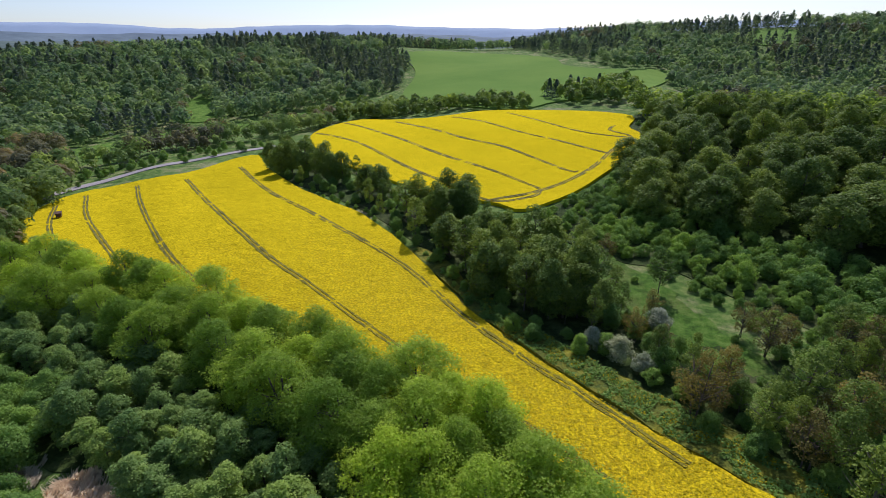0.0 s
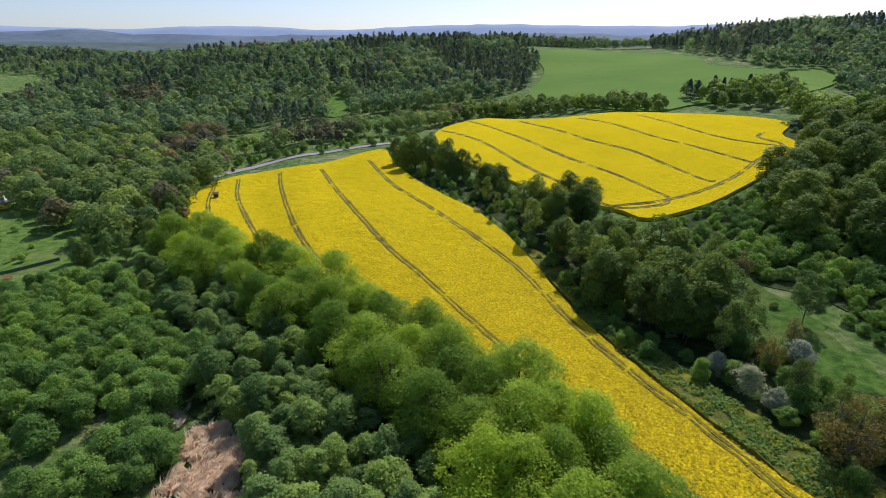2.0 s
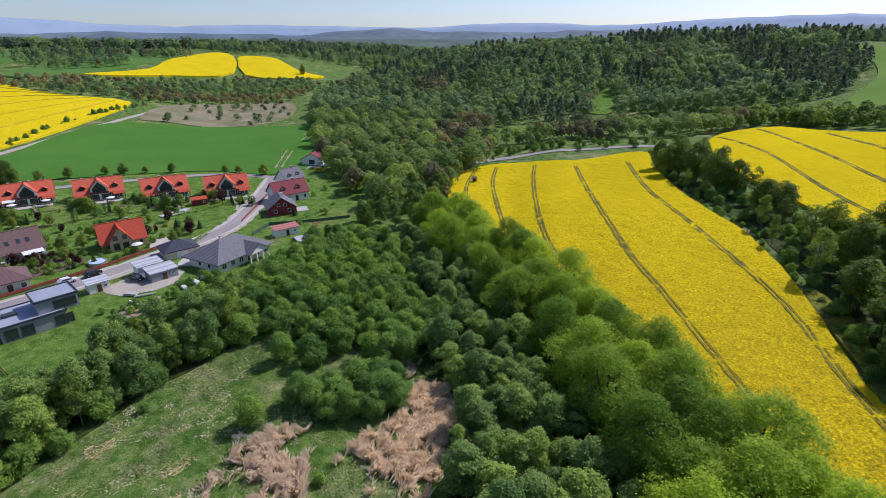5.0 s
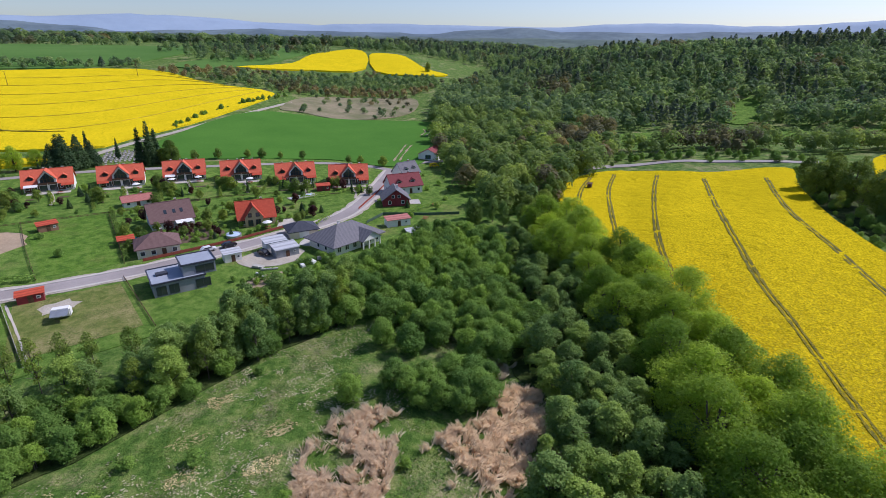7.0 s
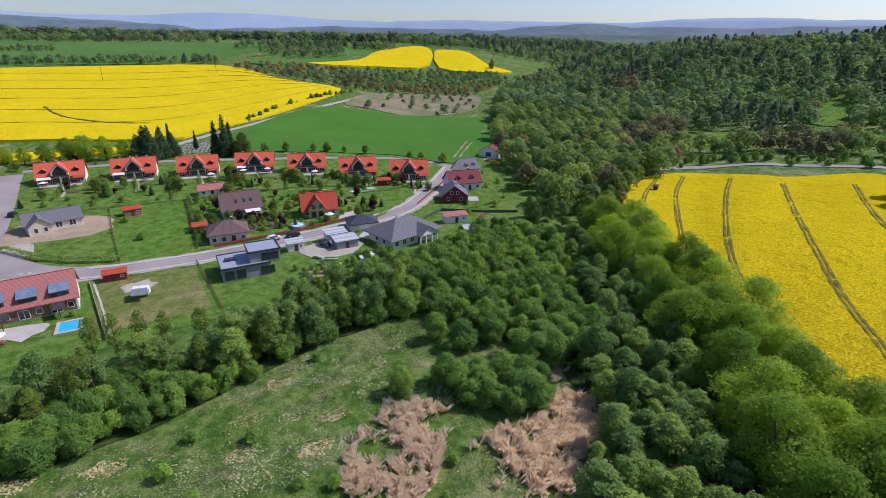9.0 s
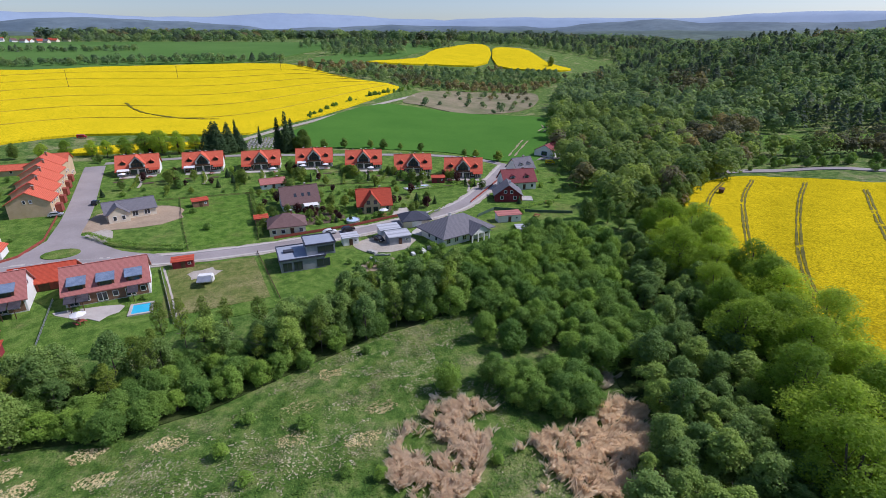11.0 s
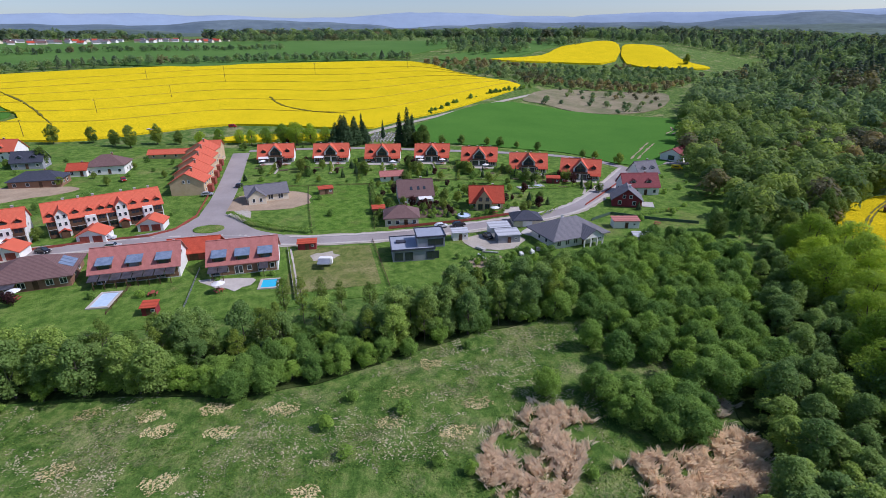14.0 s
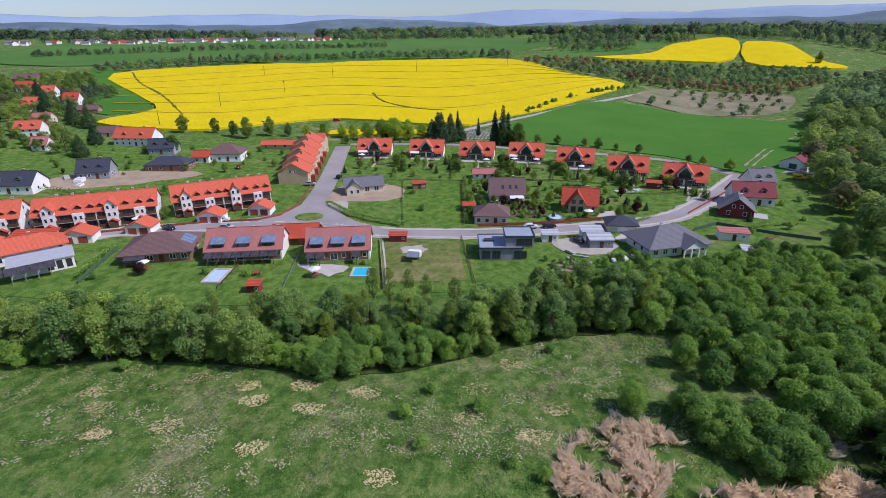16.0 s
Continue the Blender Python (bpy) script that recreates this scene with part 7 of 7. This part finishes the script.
hide = new("hunting_hide")
hide.matrix_world = pose(-133.7, 169.7, height(-133.7, 169.7), 0, 0, 30) @ Matrix.Scale(0.75, 4)
tagged(hide, "weathered wooden hunting hide standing in the rapeseed", "hide")
for sx in (-1, 1):
    for sy in (-1, 1):
        box_part("leg", sx * 0.9, sy * 0.9, -0.2, 0.16, 0.16, 2.2, M_DARKWOOD, hide)
box_part("cabin", 0, 0, 1.8, 2.2, 2.2, 1.7, M_DARKWOOD, hide)
slab("roof_slope", [(-1.4, -1.4, 3.5), (1.4, -1.4, 3.5), (1.4, 1.4, 4.0), (-1.4, 1.4, 4.0)], 0.12, M_DARKWOOD, hide)
trailer = new("caravan")
trailer.matrix_world = pose(-126.2, -10.8, height(-126, -11) + 0.1, 0, 0, 80)
tagged(trailer, "small white caravan with an awning on the grass", "caravan")
box_part("body", 0, 0, 0.4, 3.6, 2.0, 1.9, M_FRAME, trailer, bevel=0.25)
box_part("caravan_window", 0.3, -1.02, 1.2, 1.6, 0.06, 0.7, M_GLASS, trailer)
slab("awning", [(-1.6, -1.0, 2.2), (1.6, -1.0, 2.2), (1.6, -3.0, 1.6), (-1.6, -3.0, 1.6)], 0.05, M_METAL, trailer)
for k, (x, y, sx, sy, sz, rz) in enumerate(((-125, 45, 2.4, 1.2, 1.0, 20), (-126, 48, 1.8, 1.2, 0.9, 50), (-124, 42, 1.4, 1.0, 0.7, 5), (-127, 34, 4.5, 0.5, 0.4, 70), (-124, 31, 5.0, 0.4, 0.4, 15), (-130, 32, 3.0, 1.4, 0.6, 40), (-196, -150, 4, 3, 1.4, 10), (-200, -158, 5, 2, 1.0, 40), (-190, -146, 3, 2, 0.9, 0))):
    root = new("material_stack")
    root.matrix_world = pose(x, y, height(x, y) + 0.13, 0, 0, rz)
    tagged(root, "stack of pale building blocks on the site", "building material", "stacks on the building site")
    for j in range(3):
        box_part("block", (j - 1) * sx / 3, 0, 0, sx / 3 * 0.94, sy, sz * (1 - 0.2 * (j == 2)), M_CONCRETE if k % 2 else M_FRAME, root, bevel=0.04)

# far town on the plateau
T_RND = random.Random(8)
for k in range(90):
    a, r = T_RND.uniform(102, 131), T_RND.uniform(1130, 1260)
    x, y = ang(a, r)
    root = new("town_house")
    root.matrix_world = pose(x, y, height(x, y), 0, 0, T_RND.uniform(60, 130))
    tagged(root, "distant pale house with a tiled roof on the plateau", "house", "houses of the far town")
    w, d = T_RND.uniform(8, 13), T_RND.uniform(8, 10)
    gable_body(root, w, d, 4.0, 7.0, WALL[T_RND.choice(("white", "white", "cream"))])
    gable_roof(root, w, d, 4.0, 7.0, ROOF[T_RND.choice(("red", "brown", "brown", "grey", "grey"))])

M_TRAMFAR = two_scale("pressed_rapeseed", (0.40, 0.32, 0.012), (0.55, 0.43, 0.012), 0.05, 0.6, 0.9, 0, 0.7)
# pale wheel marks in the young cereal
for line in ([(-229, 131), (-247, 145), (-266, 161)], [(-228, 134), (-246, 148), (-263, 163)], [(-290, 187), (-300, 197), (-311, 203)], [(-287, 189), (-297, 199), (-309, 206)]):
    ribbon("wheel_track", line, 0.8, 0.45, M_STRAW, "pale trodden wheel mark in the young cereal", "wheel mark", depth=0.4, rag=0.4, per=10)
# wheel marks in the wide rapeseed field
near_edge = [(-316, -212), (-308, -150), (-348, -82), (-332, 0), (-400, 82), (-500, 156)]
far_edge = [(-530, -335), (-605, -250), (-662, -150), (-662, -20), (-654, 68), (-560, 112)]
wide_field = bpy.data.objects["rapeseed_field.002"]
for f in (0.16, 0.3, 0.44, 0.58, 0.72, 0.86):
    ribbon("wheel_track", [(a[0] + (b[0] - a[0]) * f, a[1] + (b[1] - a[1]) * f) for a, b in zip(near_edge, far_edge)], 0.8, CROP + 0.35, M_TRAMFAR, depth=0.4, rag=0.25, per=16, parent=wide_field)
for line in ([(-548, -331), (-480, -285), (-416, -231), (-343, -180)], [(-450, -69), (-413, -55), (-385, -30), (-375, -6)]):
    ribbon("wheel_track", line, 1.1, CROP + 0.4, M_TRAM, depth=0.4, rag=0.7, per=14, parent=wide_field)

# ---- meadow growth ----
def blades(name, label, poly, count, tall, width, material, seed, keep=lambda x, y: True, lean=0.5, category="grass", swirl=5.0, tuft=0.16):
    rnd, nr = random.Random(seed), np.random.default_rng(seed)
    xs, ys = [p[0] for p in poly], [p[1] for p in poly]
    verts = []
    while count > 0:
        x, y = rnd.uniform(min(xs), max(xs)), rnd.uniform(min(ys), max(ys))
        count -= 1
        if not inside(x, y, poly) or not keep(x, y):
            continue
        a = rnd.uniform(0, 6.28)
        la = noise.noise((x * tuft, y * tuft, seed)) * swirl + rnd.uniform(-0.8, 0.8)
        h = tall * rnd.uniform(0.5, 1.15)
        dx, dy, z = math.cos(a) * width * rnd.uniform(0.5, 1.2), math.sin(a) * width, height(x, y) - 0.1
        lx, ly = (math.cos(la) + rnd.uniform(-0.4, 0.4)) * h * lean, (math.sin(la) + rnd.uniform(-0.4, 0.4)) * h * lean
        verts += [(x - dx, y - dy, z), (x + dx, y + dy, z), (x + dx * 0.7 + lx * 0.5, y + dy * 0.7 + ly * 0.5, z + h * 0.7), (x - dx * 0.7 + lx, y - dy * 0.7 + ly, z + h)]
    ob = mesh_object(name, verts, [tuple(range(4 * i, 4 * i + 4)) for i in range(len(verts) // 4)], material)
    return tagged(ob, label, category, kind="stuff")


REED_1 = [(-59, 17), (-63, 23), (-62, 30), (-57, 34), (-52, 29), (-46, 24), (-43, 18), (-44, 14), (-52, 13)]
REED_2 = [(-49, 31), (-51, 37), (-50, 44), (-54, 52), (-49, 56), (-42, 50), (-35, 47), (-33, 40), (-38, 31)]


def reedy(poly):
    """Patchy growth that thins out towards the edge of the reed bed."""
    mx, my = sum(p[0] for p in poly) / len(poly), sum(p[1] for p in poly) / len(poly)
    fray = random.Random(len(poly))

    def keep(x, y):
        patch = noise.noise((x * 0.17, y * 0.17, 5)) + 0.8 * noise.noise((x * 0.55, y * 0.55, 8)) + 0.5 * noise.noise((x * 1.7, y * 1.7, 9))
        return patch > -0.05 + 0.02 * math.hypot(x - mx, y - my) + fray.uniform(-0.22, 0.22)
    return keep


for poly, n, seed in ((REED_1, 56000, 61), (REED_2, 72000, 62)):
    blades("dead_reeds", "pale pinkish dead reeds leaning in tufts", poly, n, 1.45, 0.05, L_REED, seed, reedy(poly), 0.55, "reeds", 6.0, 0.5)
blades("dead_reeds", "small tuft of dead reeds beside the lone bush", [(-66, 25), (-67, 29), (-63, 30), (-61, 27), (-63, 24)], 3000, 1.1, 0.05, L_REED, 63, reedy(REED_1), 0.6, "reeds", 2.4)
blades("dead_reeds", "dead reeds in a gap between the bushes", [(-62, 50), (-64, 56), (-58, 58), (-55, 53)], 5000, 1.1, 0.05, L_REED, 64, lambda x, y: noise.noise((x * 0.5, y * 0.5, 3)) > 0.0, 0.6, "reeds", 2.4)
NEAR_MEADOW = [(-26, -75), (-78, -95), (-78, -30), (-72, -8), (-84, 12), (-92, 30), (-86, 46), (-70, 48), (-50, 58), (-40, 52), (-26, 34), (-20, 0), (-18, -40)]
L_GRASS = leaf_mat("tall_grass", (0.115, 0.2, 0.035), (0.18, 0.28, 0.05), (0.27, 0.34, 0.09), 0.4)
blades("grass_tufts", "rough green meadow grass", NEAR_MEADOW, 60000, 0.14, 0.13, L_GRASS, 71, lambda x, y: noise.noise((x * 0.15, y * 0.15, 1)) > -0.1, 2.2)
blades("dry_grass", "dry straw-coloured grass in the meadow", NEAR_MEADOW, 90000, 0.1, 0.15, L_STRAW, 72, lambda x, y: noise.noise((x * 0.09, y * 0.09, 4)) + 0.6 * noise.noise((x * 0.4, y * 0.4, 6)) > 0.1, 2.6)
PATCHES = [(-74, -46), (-72, -36), (-72, -26), (-70, -15), (-71, 4), (-68, -33), (-75, -7), (-78, 10), (-66, -24), (-64, 2), (-62, -45), (-60, -55), (-66, -58), (-70, -62), (-57, -30), (-52, -10), (-66, 16), (-60, 12)]
blades("straw_patches", "flattened pale patches of dry grass in the meadow", NEAR_MEADOW, 260000, 0.09, 0.16, L_STRAW, 73,
       lambda x, y: min(((x - a) / 1.5) ** 2 + ((y - b) / 2.5) ** 2 for a, b in PATCHES) < 1.0 + 1.1 * noise.noise((x * 0.8, y * 0.8, 2)), 3.0)
for x, y in [(-66, 4), (-64, -8), (-58, -5), (-70, -4), (-54, 8), (-48, 28), (-52, 12), (-76, -60), (-43, 24), (-82, 18)]:
    plant("shrub", x, y, TREE_RND.uniform(0.6, 1.1), "shrub", "low green shrub in the rough meadow", "shrubs in the meadow")


# flower heads that stand out of the near rapeseed
def flower_heads(poly, count, seed):
    nr, rnd = np.random.default_rng(seed), random.Random(seed)
    pts = []
    xs, ys = [p[0] for p in poly], [p[1] for p in poly]
    while len(pts) < count:
        x, y = rnd.uniform(min(xs), max(xs)), rnd.uniform(min(ys), max(ys))
        if inside(x, y, poly) and rnd.random() < (165 - math.hypot(x, y)) / 110:
            pts.append((x, y, height(x, y) + CROP + rnd.uniform(0.0, 0.22)))
    p = np.array(pts)
    d = np.zeros_like(p)
    d[:, 2] = 1
    v, f = leaf_faces(p, d, 0.13, nr, 0.25)
    ob = mesh_object("rapeseed_flowers", v.tolist(), f.tolist(), L_RAPE)
    tagged(ob, "yellow flower heads standing above the crop", "flowers", kind="stuff")


flower_heads(FIELD_A, 46000, 81)


# ragged weeds and late flowers in the strip beyond the last wheel track
STRIP_EDGE = [(4, 106), (10.5, 94), (16, 85.5), (29.3, 67), (39.5, 54.5), (46, 45), (53, 47), (45, 61), (35, 73), (24, 86), (15, 99), (8, 112)]
for name, label, count, material, size, seed, limit in (
        ("weeds", "ragged green weeds between field and ravine", 9000, L_GROVE, 0.2, 91, -0.15),
        ("rapeseed_flowers", "scattered late yellow flower heads at the field's edge", 3000, L_RAPE, 0.12, 92, 0.1)):
    rnd, nr, pts = random.Random(seed), np.random.default_rng(seed), []
    while len(pts) < count:
        x, y = rnd.uniform(4, 53), rnd.uniform(45, 112)
        if inside(x, y, STRIP_EDGE) and noise.noise((x * 0.35, y * 0.35, 4)) > limit:
            pts.append((x, y, height(x, y) + 0.5 + rnd.uniform(0.0, 0.55)))
    p = np.array(pts)
    v, f = leaf_faces(p, np.tile(np.array((0.0, 0.0, 1.0)), (count, 1)), size, nr, 0.8)
    tagged(mesh_object(name, v.tolist(), f.tolist(), material), label, "weeds", kind="stuff")
